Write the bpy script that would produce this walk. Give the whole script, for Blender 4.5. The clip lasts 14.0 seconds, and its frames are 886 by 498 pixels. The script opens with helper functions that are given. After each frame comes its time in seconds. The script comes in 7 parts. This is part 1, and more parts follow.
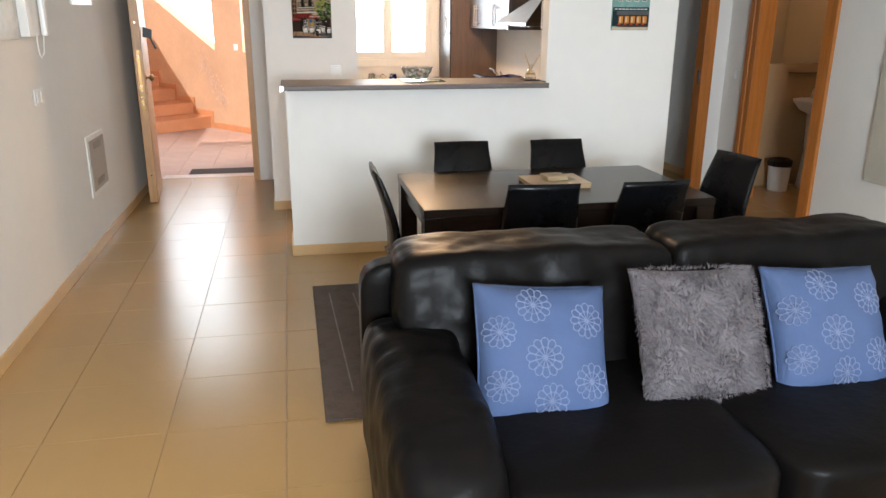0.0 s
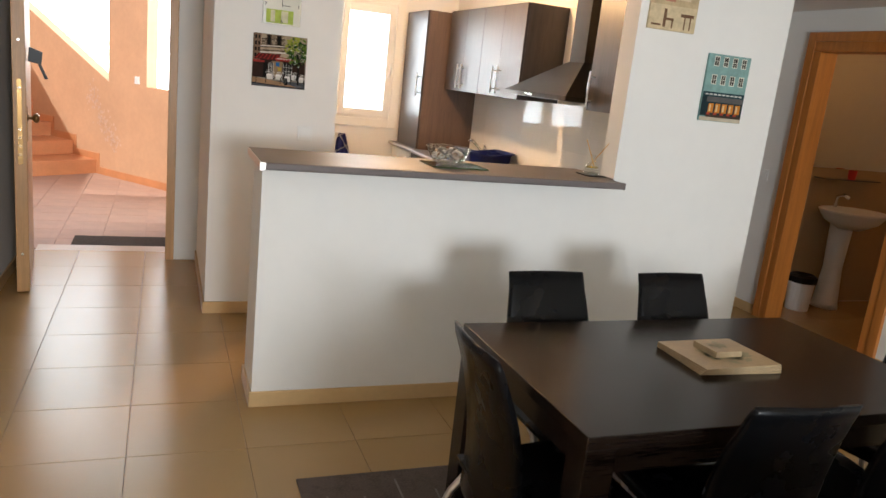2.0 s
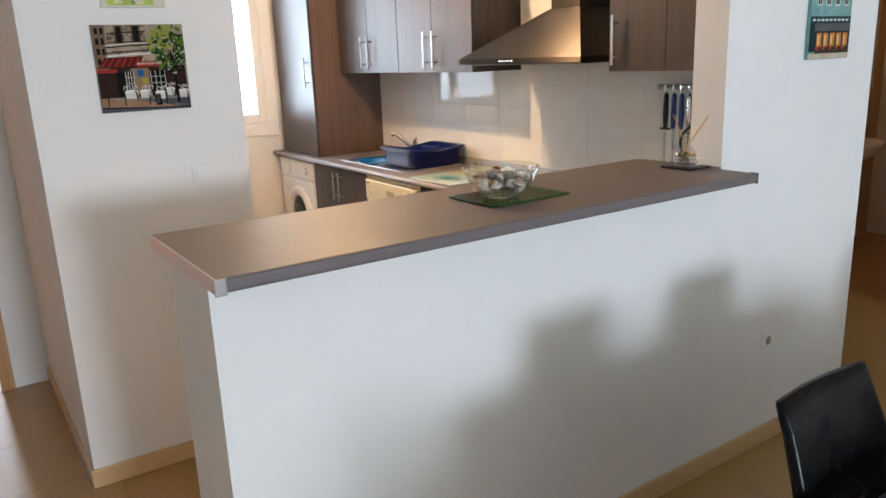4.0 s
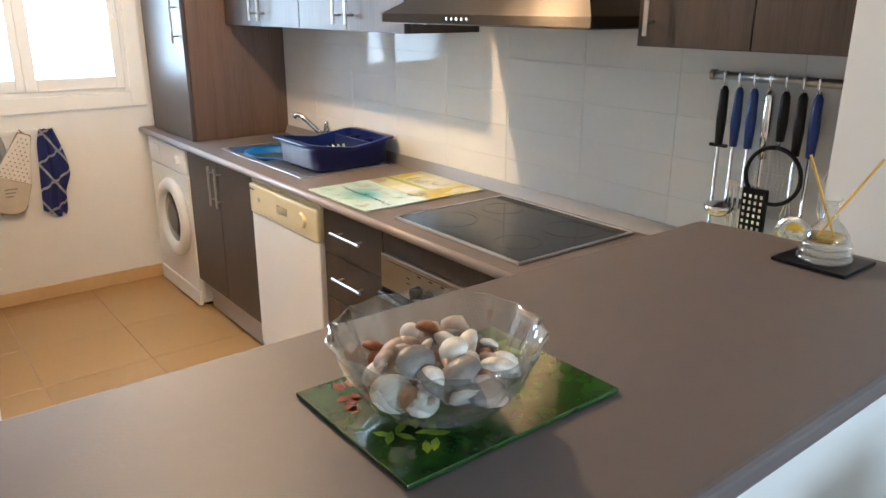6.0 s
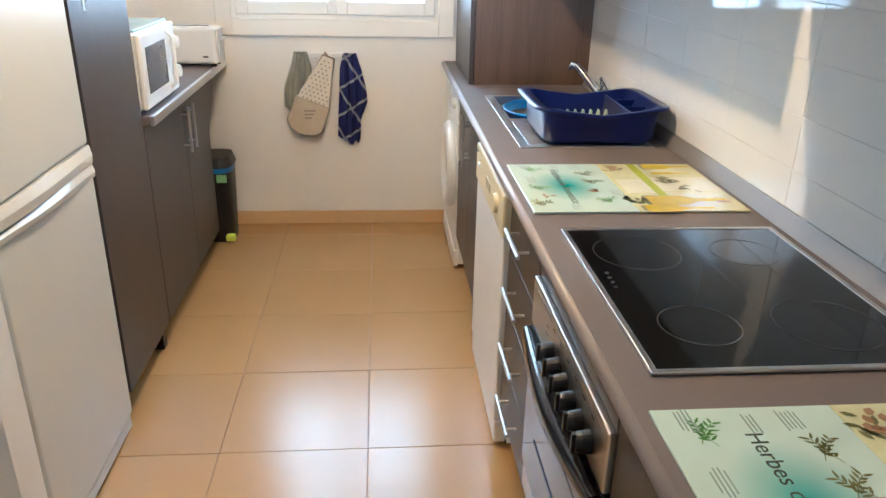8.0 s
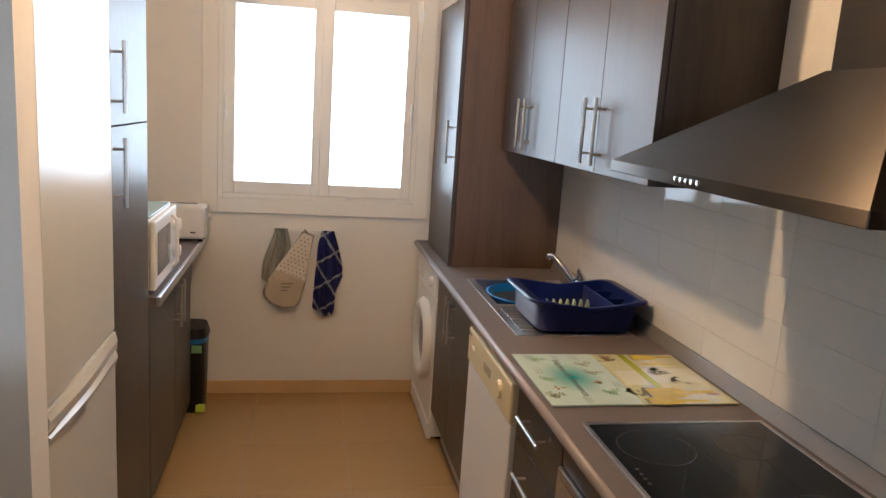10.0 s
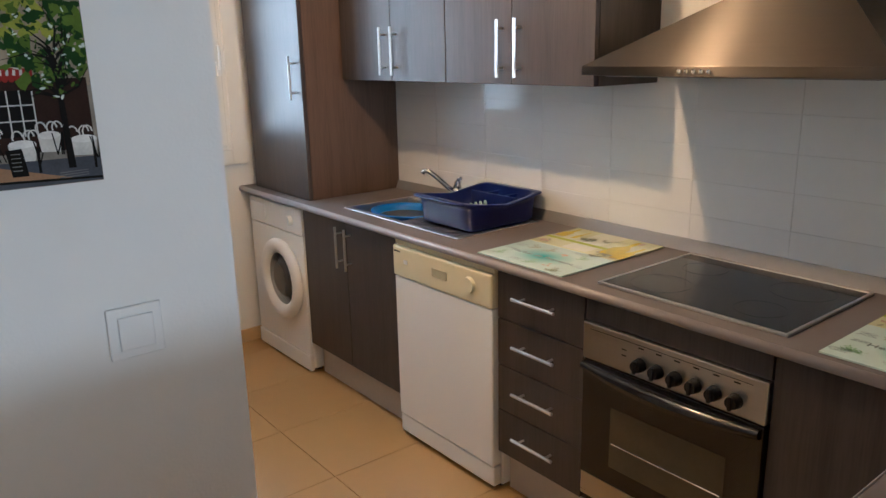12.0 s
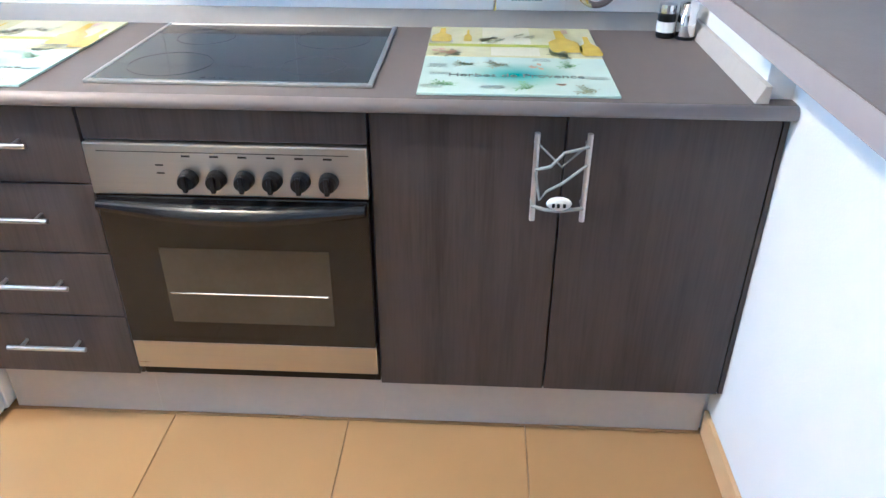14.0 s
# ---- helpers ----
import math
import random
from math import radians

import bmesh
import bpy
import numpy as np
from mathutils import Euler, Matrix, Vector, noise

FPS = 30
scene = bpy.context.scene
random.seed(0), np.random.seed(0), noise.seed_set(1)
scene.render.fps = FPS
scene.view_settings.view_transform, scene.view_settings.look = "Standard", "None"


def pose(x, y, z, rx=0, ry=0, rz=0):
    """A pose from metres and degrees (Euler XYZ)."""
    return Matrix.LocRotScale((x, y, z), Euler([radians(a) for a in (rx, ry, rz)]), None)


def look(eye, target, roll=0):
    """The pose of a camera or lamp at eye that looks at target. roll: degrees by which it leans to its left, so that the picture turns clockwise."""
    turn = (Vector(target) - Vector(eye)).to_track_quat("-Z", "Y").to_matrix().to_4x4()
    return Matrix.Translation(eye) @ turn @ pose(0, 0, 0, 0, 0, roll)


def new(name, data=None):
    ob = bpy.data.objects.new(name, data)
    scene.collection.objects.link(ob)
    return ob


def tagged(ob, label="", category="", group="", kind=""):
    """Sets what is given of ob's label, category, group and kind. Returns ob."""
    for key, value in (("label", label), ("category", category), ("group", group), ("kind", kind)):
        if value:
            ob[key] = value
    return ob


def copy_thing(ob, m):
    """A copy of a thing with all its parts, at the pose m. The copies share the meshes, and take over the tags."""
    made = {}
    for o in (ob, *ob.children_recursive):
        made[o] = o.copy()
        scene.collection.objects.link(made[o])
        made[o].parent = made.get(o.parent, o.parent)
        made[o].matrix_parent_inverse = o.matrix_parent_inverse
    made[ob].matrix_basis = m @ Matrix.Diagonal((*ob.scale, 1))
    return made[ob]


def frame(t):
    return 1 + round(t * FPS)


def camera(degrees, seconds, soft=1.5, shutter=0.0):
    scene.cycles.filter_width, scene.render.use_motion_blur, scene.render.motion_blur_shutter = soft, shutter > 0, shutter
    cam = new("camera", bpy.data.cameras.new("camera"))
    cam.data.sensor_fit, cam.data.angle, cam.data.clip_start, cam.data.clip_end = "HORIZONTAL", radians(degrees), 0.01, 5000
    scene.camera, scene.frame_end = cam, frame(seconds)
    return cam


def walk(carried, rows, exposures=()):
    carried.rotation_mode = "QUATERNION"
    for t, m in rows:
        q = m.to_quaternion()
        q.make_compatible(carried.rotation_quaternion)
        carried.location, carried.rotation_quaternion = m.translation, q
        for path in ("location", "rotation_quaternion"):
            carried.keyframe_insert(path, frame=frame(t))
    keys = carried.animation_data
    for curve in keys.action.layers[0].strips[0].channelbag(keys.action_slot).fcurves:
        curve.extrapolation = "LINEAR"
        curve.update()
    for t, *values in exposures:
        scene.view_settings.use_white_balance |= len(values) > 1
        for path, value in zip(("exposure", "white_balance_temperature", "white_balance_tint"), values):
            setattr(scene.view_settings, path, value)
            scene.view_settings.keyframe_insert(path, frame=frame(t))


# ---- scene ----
cam = camera(61.7, 14.0)
PATH = [
    (0, (0.068, -4.84, 1.563), (0.448, -2.968, 0.969), 0.3),
    (0.5, (-0.136, -4.449, 1.557), (0.195, -2.572, 0.95), -0.6),
    (1, (-0.247, -4.049, 1.566), (0.131, -2.166, 1.008), -0.2),
    (1.5, (-0.283, -3.559, 1.575), (0.213, -1.699, 1.035), 2.1),
    (2, (-0.369, -3.112, 1.568), (0.343, -1.298, 1.119), 6.2),
    (2.2, (-0.367, -2.925, 1.572), (0.376, -1.119, 1.145), 5.8),
    (4.3, (-0.39, -1.194, 1.556), (0.746, 0.366, 1.031), -2.8),
    (4.5, (-0.328, -1.045, 1.56), (0.849, 0.48, 1.023), -2.7),
    (5, (-0.12, -0.763, 1.558), (1.105, 0.714, 0.991), -1.9),
    (5.5, (0.213, -0.537, 1.55), (1.397, 0.963, 0.96), -0.7),
    (6, (0.495, -0.327, 1.556), (1.669, 1.168, 0.934), 0.2),
    (6.5, (0.823, -0.168, 1.547), (1.844, 1.424, 0.898), 1.5),
    (7, (1.109, -0.064, 1.544), (1.801, 1.684, 0.861), 0.8),
    (7.5, (1.265, 0.046, 1.526), (1.767, 1.842, 0.802), 2.1),
    (8, (1.41, 0.105, 1.489), (1.575, 1.943, 0.718), 1.3),
    (8.5, (1.466, 0.066, 1.508), (1.44, 1.894, 0.698), 0.4),
    (9, (1.48, 0.004, 1.621), (1.554, 1.934, 1.101), 0.5),
    (9.2, (1.447, 0.004, 1.634), (1.581, 1.957, 1.223), 0.9),
    (11.3, (0.406, 0.079, 1.611), (1.153, 1.895, 1.23), 2.6),
    (11.5, (0.304, 0.118, 1.607), (1.122, 1.891, 1.178), 1.2),
    (12, (0.122, 0.212, 1.587), (1.317, 1.73, 1.072), -1.3),
    (12.5, (0.037, 0.341, 1.519), (1.569, 1.494, 0.951), -1.8),
    (13, (0.049, 0.531, 1.526), (1.751, 1.26, 0.772), -1.9),
    (13.5, (0.196, 0.725, 1.495), (1.888, 1.059, 0.483), -1.8),
    (14, (0.376, 0.805, 1.366), (2.104, 0.883, 0.361), 0.3),
]
walk(cam, [(t, look(eye, target, roll)) for t, eye, target, roll in PATH],
     [(0, 0.03, 5600, 6), (1, -0.05, 5800, 6), (2, -0.24, 5850, 7), (4.3, -0.16, 5150, 5), (5.2, -0.08, 5050, 3), (6.5, 0.0, 4550, -2), (8.5, -0.08, 4380, -3), (9.2, -0.4, 4750, 1), (11.3, -1.80, 5250, 7), (11.7, -1.50, 5050, 5), (12.0, -0.80, 4800, 3), (12.3, -0.4, 4550, 0), (13, 0.32, 4100, -3), (13.5, 0.72, 3820, -4), (14, 0.82, 3680, -2)])

# ---- light ----
world = bpy.data.worlds.new("world")
scene.world = world
world.use_nodes = True
_nt = world.node_tree
_sky = _nt.nodes.new("ShaderNodeTexSky")
_sky.sky_type, _sky.sun_disc = "NISHITA", False
_sky.sun_elevation, _sky.sun_rotation = radians(48), radians(222)
_nt.links.new(_sky.outputs[0], _nt.nodes["Background"].inputs[0])
_nt.nodes["Background"].inputs[1].default_value = 0.12


def lamp(name, kind, m, energy, color, **more):
    data = bpy.data.lights.new(name, kind)
    data.energy, data.color = energy, color
    for key, value in more.items():
        if key == "size":
            data.size = value
        elif key == "size_y":
            data.shape, data.size_y = "RECTANGLE", value
        elif key == "angle":
            data.angle = value
        elif key == "radius":
            data.shadow_soft_size = value
    ob = new(name, data)
    ob.matrix_world = m
    return ob


SUN_DIR = Vector((0.50, 0.55, -0.75))
lamp("sun", "SUN", look((0, 0, 10), Vector((0, 0, 10)) + SUN_DIR), 4.0, (1, 0.95, 0.87), angle=radians(0.5))
# daylight in the terrace doors behind, in the kitchen window and in the entrance
lamp("terrace_daylight", "AREA", look((0.50, -7.30, 1.55), (1.2, 0, 0.9)), 275, (1.0, 0.985, 0.95), size=1.1, size_y=0.9)
lamp("window_daylight", "AREA", look((1.22, 4.12, 1.62), (1.22, 0, 1.0)), 26, (0.92, 0.97, 1.0), size=1.05, size_y=1.05)
# the warm ceiling lamp of the kitchen
lamp("kitchen_bulb", "POINT", pose(1.206, 2.0, 2.36), 130, (1, 0.55, 0.235), radius=0.035)

# unseen lamp, added on the bathroom's warm tint alone
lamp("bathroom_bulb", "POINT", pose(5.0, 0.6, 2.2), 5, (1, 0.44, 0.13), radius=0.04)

# ---- materials ----


def material(name, color, rough=0.5, metal=0.0, var=0.12, scale=8.0, bump=0.0, bump_scale=80.0, stretch=(1, 1, 1), fine=0.0, coat=0.0, spec=0.5, per_object=0.0, rvar=0.18, placed=False):
    """A surface with two scales of colour variation, a varied gloss and a fine relief."""
    m = bpy.data.materials.new(name)
    m.use_nodes = True
    nt = m.node_tree
    b = nt.nodes["Principled BSDF"]
    N, L = nt.nodes.new, nt.links.new
    geo = N("ShaderNodeTexCoord")
    mp = N("ShaderNodeMapping")
    mp.inputs["Scale"].default_value = stretch
    if placed:
        geo = N("ShaderNodeNewGeometry")
    L(geo.outputs["Position" if placed else "Object"], mp.inputs[0])
    n1 = N("ShaderNodeTexNoise")
    n1.inputs["Scale"].default_value, n1.inputs["Detail"].default_value = scale, 5
    n2 = N("ShaderNodeTexNoise")
    n2.inputs["Scale"].default_value, n2.inputs["Detail"].default_value = scale * 9, 3
    L(mp.outputs[0], n1.inputs[0])
    L(mp.outputs[0], n2.inputs[0])
    mix = N("ShaderNodeMath")
    mix.operation = "MULTIPLY_ADD"
    mix.inputs[1].default_value = 0.45 + fine
    L(n2.outputs["Fac"], mix.inputs[0])
    L(n1.outputs["Fac"], mix.inputs[2])
    ramp = N("ShaderNodeValToRGB")
    ramp.color_ramp.elements[0].position, ramp.color_ramp.elements[1].position = 0.45, 1.05
    lo = tuple(c * (1 - var) for c in color)
    hi = tuple(min(1, c * (1 + var)) for c in color)
    ramp.color_ramp.elements[0].color, ramp.color_ramp.elements[1].color = (*lo, 1), (*hi, 1)
    L(mix.outputs[0], ramp.inputs[0])
    out = ramp.outputs[0]
    if per_object:
        info = N("ShaderNodeObjectInfo")
        hsv = N("ShaderNodeHueSaturation")
        rng = N("ShaderNodeMapRange")
        rng.inputs[3].default_value, rng.inputs[4].default_value = 1 - per_object, 1 + per_object
        L(info.outputs["Random"], rng.inputs[0])
        L(rng.outputs[0], hsv.inputs["Value"])
        L(out, hsv.inputs["Color"])
        out = hsv.outputs[0]
    L(out, b.inputs["Base Color"])
    rr = N("ShaderNodeMapRange")
    rr.inputs[3].default_value, rr.inputs[4].default_value = max(0.02, rough * (1 - rvar)), min(1, rough * (1 + rvar))
    L(n1.outputs["Fac"], rr.inputs[0])
    L(rr.outputs[0], b.inputs["Roughness"])
    b.inputs["Metallic"].default_value = metal
    b.inputs["Specular IOR Level"].default_value = spec
    b.inputs["Coat Weight"].default_value = coat
    b.inputs["Coat Roughness"].default_value = 0.08
    if bump:
        n3 = N("ShaderNodeTexNoise")
        n3.inputs["Scale"].default_value, n3.inputs["Detail"].default_value = bump_scale, 4
        L(mp.outputs[0], n3.inputs[0])
        bp = N("ShaderNodeBump")
        bp.inputs["Strength"].default_value, bp.inputs["Distance"].default_value = bump, 0.004
        L(n3.outputs["Fac"], bp.inputs["Height"])
        L(bp.outputs[0], b.inputs["Normal"])
    return m


def glass(name, color=(1, 1, 1), rough=0.02, gloss=0.10):
    """Thin clear glass: it lets light straight through and mirrors at grazing angles."""
    m = bpy.data.materials.new(name)
    m.use_nodes = True
    nt = m.node_tree
    nt.nodes.remove(nt.nodes["Principled BSDF"])
    tr, gl, mx, fr = (nt.nodes.new(n) for n in ("ShaderNodeBsdfTransparent", "ShaderNodeBsdfGlossy", "ShaderNodeMixShader", "ShaderNodeFresnel"))
    tr.inputs[0].default_value = (*color, 1)
    gl.inputs["Roughness"].default_value = rough
    fr.inputs["IOR"].default_value = 1.22
    ad = nt.nodes.new("ShaderNodeMath")
    ad.operation = "ADD"
    ad.inputs[1].default_value = gloss
    nt.links.new(fr.outputs[0], ad.inputs[0])
    nt.links.new(ad.outputs[0], mx.inputs[0])
    nt.links.new(tr.outputs[0], mx.inputs[1])
    nt.links.new(gl.outputs[0], mx.inputs[2])
    nt.links.new(mx.outputs[0], nt.nodes["Material Output"].inputs[0])
    return m


def clear_glass(name):
    """Thick pressed glass: clear, with sharp reflections that grow towards its edges."""
    m = bpy.data.materials.new(name)
    m.use_nodes = True
    nt = m.node_tree
    nt.nodes.remove(nt.nodes["Principled BSDF"])
    tr, gl, mx, lw, sc = (nt.nodes.new(n) for n in ("ShaderNodeBsdfTransparent", "ShaderNodeBsdfGlossy", "ShaderNodeMixShader", "ShaderNodeLayerWeight", "ShaderNodeMath"))
    tr.inputs[0].default_value = (0.96, 0.975, 0.97, 1)
    gl.inputs["Roughness"].default_value = 0.03
    lw.inputs["Blend"].default_value = 0.35
    sc.operation, sc.inputs[1].default_value, sc.inputs[2].default_value = "MULTIPLY_ADD", 0.60, 0.045
    nt.links.new(lw.outputs["Facing"], sc.inputs[0])
    nt.links.new(sc.outputs[0], mx.inputs[0])
    nt.links.new(tr.outputs[0], mx.inputs[1])
    nt.links.new(gl.outputs[0], mx.inputs[2])
    nt.links.new(mx.outputs[0], nt.nodes["Material Output"].inputs[0])
    return m


def glow(name, color, strength):
    m = bpy.data.materials.new(name)
    m.use_nodes = True
    b = m.node_tree.nodes["Principled BSDF"]
    b.inputs["Base Color"].default_value = (*color, 1)
    b.inputs["Emission Color"].default_value = (*color, 1)
    b.inputs["Emission Strength"].default_value = strength
    return m


PAINT = material("wall_paint", (0.80, 0.79, 0.76), 0.75, var=0.025, scale=1.5, bump=0.12, bump_scale=160)
CEIL = material("ceiling_paint", (0.82, 0.81, 0.78), 0.8, var=0.02, scale=1.5, bump=0.1, bump_scale=140)
TILE = material("floor_tile_ceramic", (0.388, 0.240, 0.090), 0.25, var=0.03, scale=1.7, fine=-0.1, bump=0.03, bump_scale=40, per_object=0.03, placed=True, rvar=0.02)
GROUT = material("grout", (0.40, 0.29, 0.18), 0.9, var=0.15, scale=10)
SKIRT = material("skirting_ceramic", (0.60, 0.41, 0.195), 0.35, var=0.08, scale=3)
WENGE = material("wenge_laminate", (0.042, 0.034, 0.031), 0.38, var=0.38, scale=3, stretch=(7, 7, 0.35), fine=0.3, bump=0.10, bump_scale=30, spec=0.38)
WENGE_BROWN = material("wenge_side_panel", (0.078, 0.048, 0.032), 0.40, var=0.35, scale=3, stretch=(7, 7, 0.35), fine=0.3, bump=0.08, bump_scale=30)
WORKTOP = material("worktop_laminate", (0.150, 0.129, 0.126), 0.50, var=0.05, scale=5, fine=0.1, bump=0.06, bump_scale=220, spec=0.32)
# bar and worktop edges are paler than their tops
PALEEDGE = material("worktop_edge", (0.28, 0.25, 0.25), 0.38, var=0.05, scale=5, fine=0.1)
ALU = material("brushed_aluminium", (0.62, 0.61, 0.60), 0.32, 1.0, var=0.06, scale=20, stretch=(1, 8, 1))
HOODSTEEL = material("hood_steel", (0.085, 0.074, 0.063), 0.34, 1.0, var=0.05, scale=40, stretch=(1, 0.15, 6))
# brushed across the hood, so that a lamp draws out into an upright streak
_nt = HOODSTEEL.node_tree
_up = _nt.nodes.new("ShaderNodeCombineXYZ")
_up.inputs[2].default_value = 1.0
_bsdf = _nt.nodes["Principled BSDF"]
_bsdf.inputs["Anisotropic"].default_value = 1.0
_nt.links.new(_up.outputs[0], _bsdf.inputs["Tangent"])
STEEL = material("brushed_steel", (0.50, 0.48, 0.45), 0.30, 1.0, var=0.03, scale=40, stretch=(1, 0.15, 6))
CHROME = material("chrome", (0.75, 0.75, 0.75), 0.10, 1.0, var=0.03, scale=5)
WHITE = material("white_enamel", (0.80, 0.80, 0.78), 0.30, var=0.01, scale=1.2, rvar=0.03)
FRIDGEWHITE = material("fridge_enamel", (0.60, 0.61, 0.58), 0.26, var=0.02, scale=1.2, rvar=0.05)
CREAM = material("yellowed_plastic", (0.70, 0.63, 0.41), 0.38, var=0.03, scale=2, rvar=0.04)
WALLTILE = material("glazed_wall_tile", (0.70, 0.70, 0.69), 0.05, var=0.02, scale=2, bump=0.012, bump_scale=12, per_object=0.015, spec=0.16)
WGROUT = material("wall_grout", (0.66, 0.66, 0.65), 0.85, var=0.06, scale=20)
PVC = material("window_lacquer", (0.80, 0.78, 0.72), 0.35, var=0.02, scale=4)
BLACKGLASS = material("hob_glass", (0.005, 0.005, 0.0055), 0.06, var=0.1, scale=3, spec=0.34)
OVENGLASS = material("oven_glass", (0.012, 0.010, 0.009), 0.07, var=0.1, scale=3)
BLACK = material("black_plastic", (0.008, 0.008, 0.009), 0.35, var=0.15, scale=12, spec=0.25)
LEATHER = material("black_leather", (0.0052, 0.0045, 0.0043), 0.36, var=0.25, scale=4, bump=0.35, bump_scale=34, spec=0.07)
FAUX = material("black_faux_leather", (0.0035, 0.0035, 0.004), 0.27, var=0.2, scale=6, bump=0.06, bump_scale=60, spec=0.16)
TABLE = material("wenge_table_veneer", (0.014, 0.009, 0.0065), 0.24, var=0.3, scale=3, stretch=(0.4, 6, 6), fine=0.2, spec=0.25)
RUG = material("rug_pile", (0.075, 0.055, 0.045), 0.95, var=0.45, scale=14, fine=0.4, bump=0.8, bump_scale=220)
RUGLINE = material("rug_line_pile", (0.20, 0.17, 0.155), 0.95, var=0.3, scale=20, bump=0.6, bump_scale=200)
ORANGEWOOD = material("orange_varnished_wood", (0.42, 0.155, 0.030), 0.35, var=0.22, scale=4, stretch=(8, 8, 0.4), fine=0.2)
PALEWOOD = material("pale_varnished_wood", (0.44, 0.245, 0.095), 0.38, var=0.2, scale=4, stretch=(8, 8, 0.4), fine=0.2)
TERRA = material("terracotta_render", (0.53, 0.315, 0.18), 0.9, var=0.10, scale=2.0, bump=0.5, bump_scale=70)
TERRATILE = material("terracotta_floor_tile", (0.42, 0.26, 0.19), 0.55, var=0.14, scale=5, per_object=0.05)
STEPTILE = material("stair_tile", (0.52, 0.22, 0.09), 0.5, var=0.12, scale=5)

# ---- building blocks ----
ORIGIN = {}


def thing(name, x=0, y=0, z=0, label="", category="", group="", kind=""):
    ob = new(name)
    ob.empty_display_size = 0.1
    ob.location = (x, y, z)
    ORIGIN[ob.name] = Vector((x, y, z))
    return tagged(ob, label, category, group, kind)


def solid(name, bm, mat, smooth=False):
    me = bpy.data.meshes.new(name)
    bmesh.ops.recalc_face_normals(bm, faces=bm.faces)
    bm.to_mesh(me)
    bm.free()
    for mm in (mat if isinstance(mat, (list, tuple)) else [mat]):
        me.materials.append(mm)
    if smooth:
        for p in me.polygons:
            p.use_smooth = True
    return me


def part(name, bm, mat, parent, label="", smooth=False):
    """Links a bmesh, given in world places, as one mesh under a thing or a part."""
    o = ORIGIN.get(parent.name, Vector())
    bmesh.ops.translate(bm, vec=-o, verts=bm.verts)
    ob = new(name, solid(name, bm, mat, smooth))
    ob.parent = parent
    ORIGIN[ob.name] = o
    return tagged(ob, label)


def whole(name, bm, mat, label="", category="", kind="", smooth=False, group=""):
    ob = new(name, solid(name, bm, mat, smooth))
    return tagged(ob, label, category, group, kind)


def box(x0, x1, y0, y1, z0, z1, bevel=0.0, seg=2, bm=None):
    bm = bm or bmesh.new()
    r = bmesh.ops.create_cube(bm, size=1)
    for v in r["verts"]:
        v.co = Vector(((x0 + x1) / 2 + v.co.x * (x1 - x0), (y0 + y1) / 2 + v.co.y * (y1 - y0), (z0 + z1) / 2 + v.co.z * (z1 - z0)))
    if bevel:
        ed = {e for v in r["verts"] for e in v.link_edges}
        bmesh.ops.bevel(bm, geom=list(ed), offset=bevel, segments=seg, profile=0.5, affect="EDGES")
    return bm


def rod(points, r, seg=10, bm=None, caps=True):
    """A round bar along a line of points; r may be one radius or one for each point."""
    bm = bm or bmesh.new()
    pts = [Vector(p) for p in points]
    rs = r if isinstance(r, (list, tuple)) else [r] * len(pts)
    rings, side = [], None
    for i, p in enumerate(pts):
        d = (pts[min(i + 1, len(pts) - 1)] - pts[max(i - 1, 0)]).normalized()
        if side is None:
            side = d.orthogonal().normalized()
        side = (side - d * side.dot(d)).normalized()
        up = d.cross(side)
        rings.append([bm.verts.new(p + (side * math.cos(a) + up * math.sin(a)) * rs[i]) for a in (2 * math.pi * k / seg for k in range(seg))])
    for a, b in zip(rings, rings[1:]):
        for k in range(seg):
            bm.faces.new((a[k], a[(k + 1) % seg], b[(k + 1) % seg], b[k]))
    if caps:
        bm.faces.new(rings[0][::-1])
        bm.faces.new(rings[-1])
    return bm


def lathe(profile, at=(0, 0, 0), seg=32, axis="z", bm=None, wave=0.0, lobes=0, caps=True):
    """Turns a line of (radius, height) round an axis; wave and lobes flute it."""
    bm = bm or bmesh.new()
    rings = []
    for r, h in profile:
        ring = []
        for k in range(seg):
            a = 2 * math.pi * k / seg
            rr = r * (1 + wave * math.cos(lobes * a))
            c, s = rr * math.cos(a), rr * math.sin(a)
            p = {"z": (c, s, h), "x": (h, c, s), "y": (c, h, s)}[axis]
            ring.append(bm.verts.new(Vector(at) + Vector(p)))
        rings.append(ring)
    for a, b in zip(rings, rings[1:]):
        for k in range(seg):
            bm.faces.new((a[k], a[(k + 1) % seg], b[(k + 1) % seg], b[k]))
    for ring, (r, h) in ((rings[0], profile[0]), (rings[-1], profile[-1])):
        if caps and r > 1e-4:
            try:
                bm.faces.new(ring)
            except ValueError:
                pass
    bmesh.ops.remove_doubles(bm, verts=bm.verts, dist=1e-5)
    return bm


def prism(outline, axis, lo, hi, bevel=0.0, bm=None):
    """A flat outline of two coordinates, thickened along the third axis."""
    bm = bm or bmesh.new()
    put = {"x": lambda a, b, c: (c, a, b), "y": lambda a, b, c: (a, c, b), "z": lambda a, b, c: (a, b, c)}[axis]
    low = [bm.verts.new(put(a, b, lo)) for a, b in outline]
    high = [bm.verts.new(put(a, b, hi)) for a, b in outline]
    bm.faces.new(low[::-1])
    bm.faces.new(high)
    n = len(low)
    for k in range(n):
        bm.faces.new((low[k], low[(k + 1) % n], high[(k + 1) % n], high[k]))
    bmesh.ops.recalc_face_normals(bm, faces=bm.faces)
    if bevel:
        bmesh.ops.bevel(bm, geom=list(bm.edges), offset=bevel, segments=2, profile=0.5, affect="EDGES")
    return bm


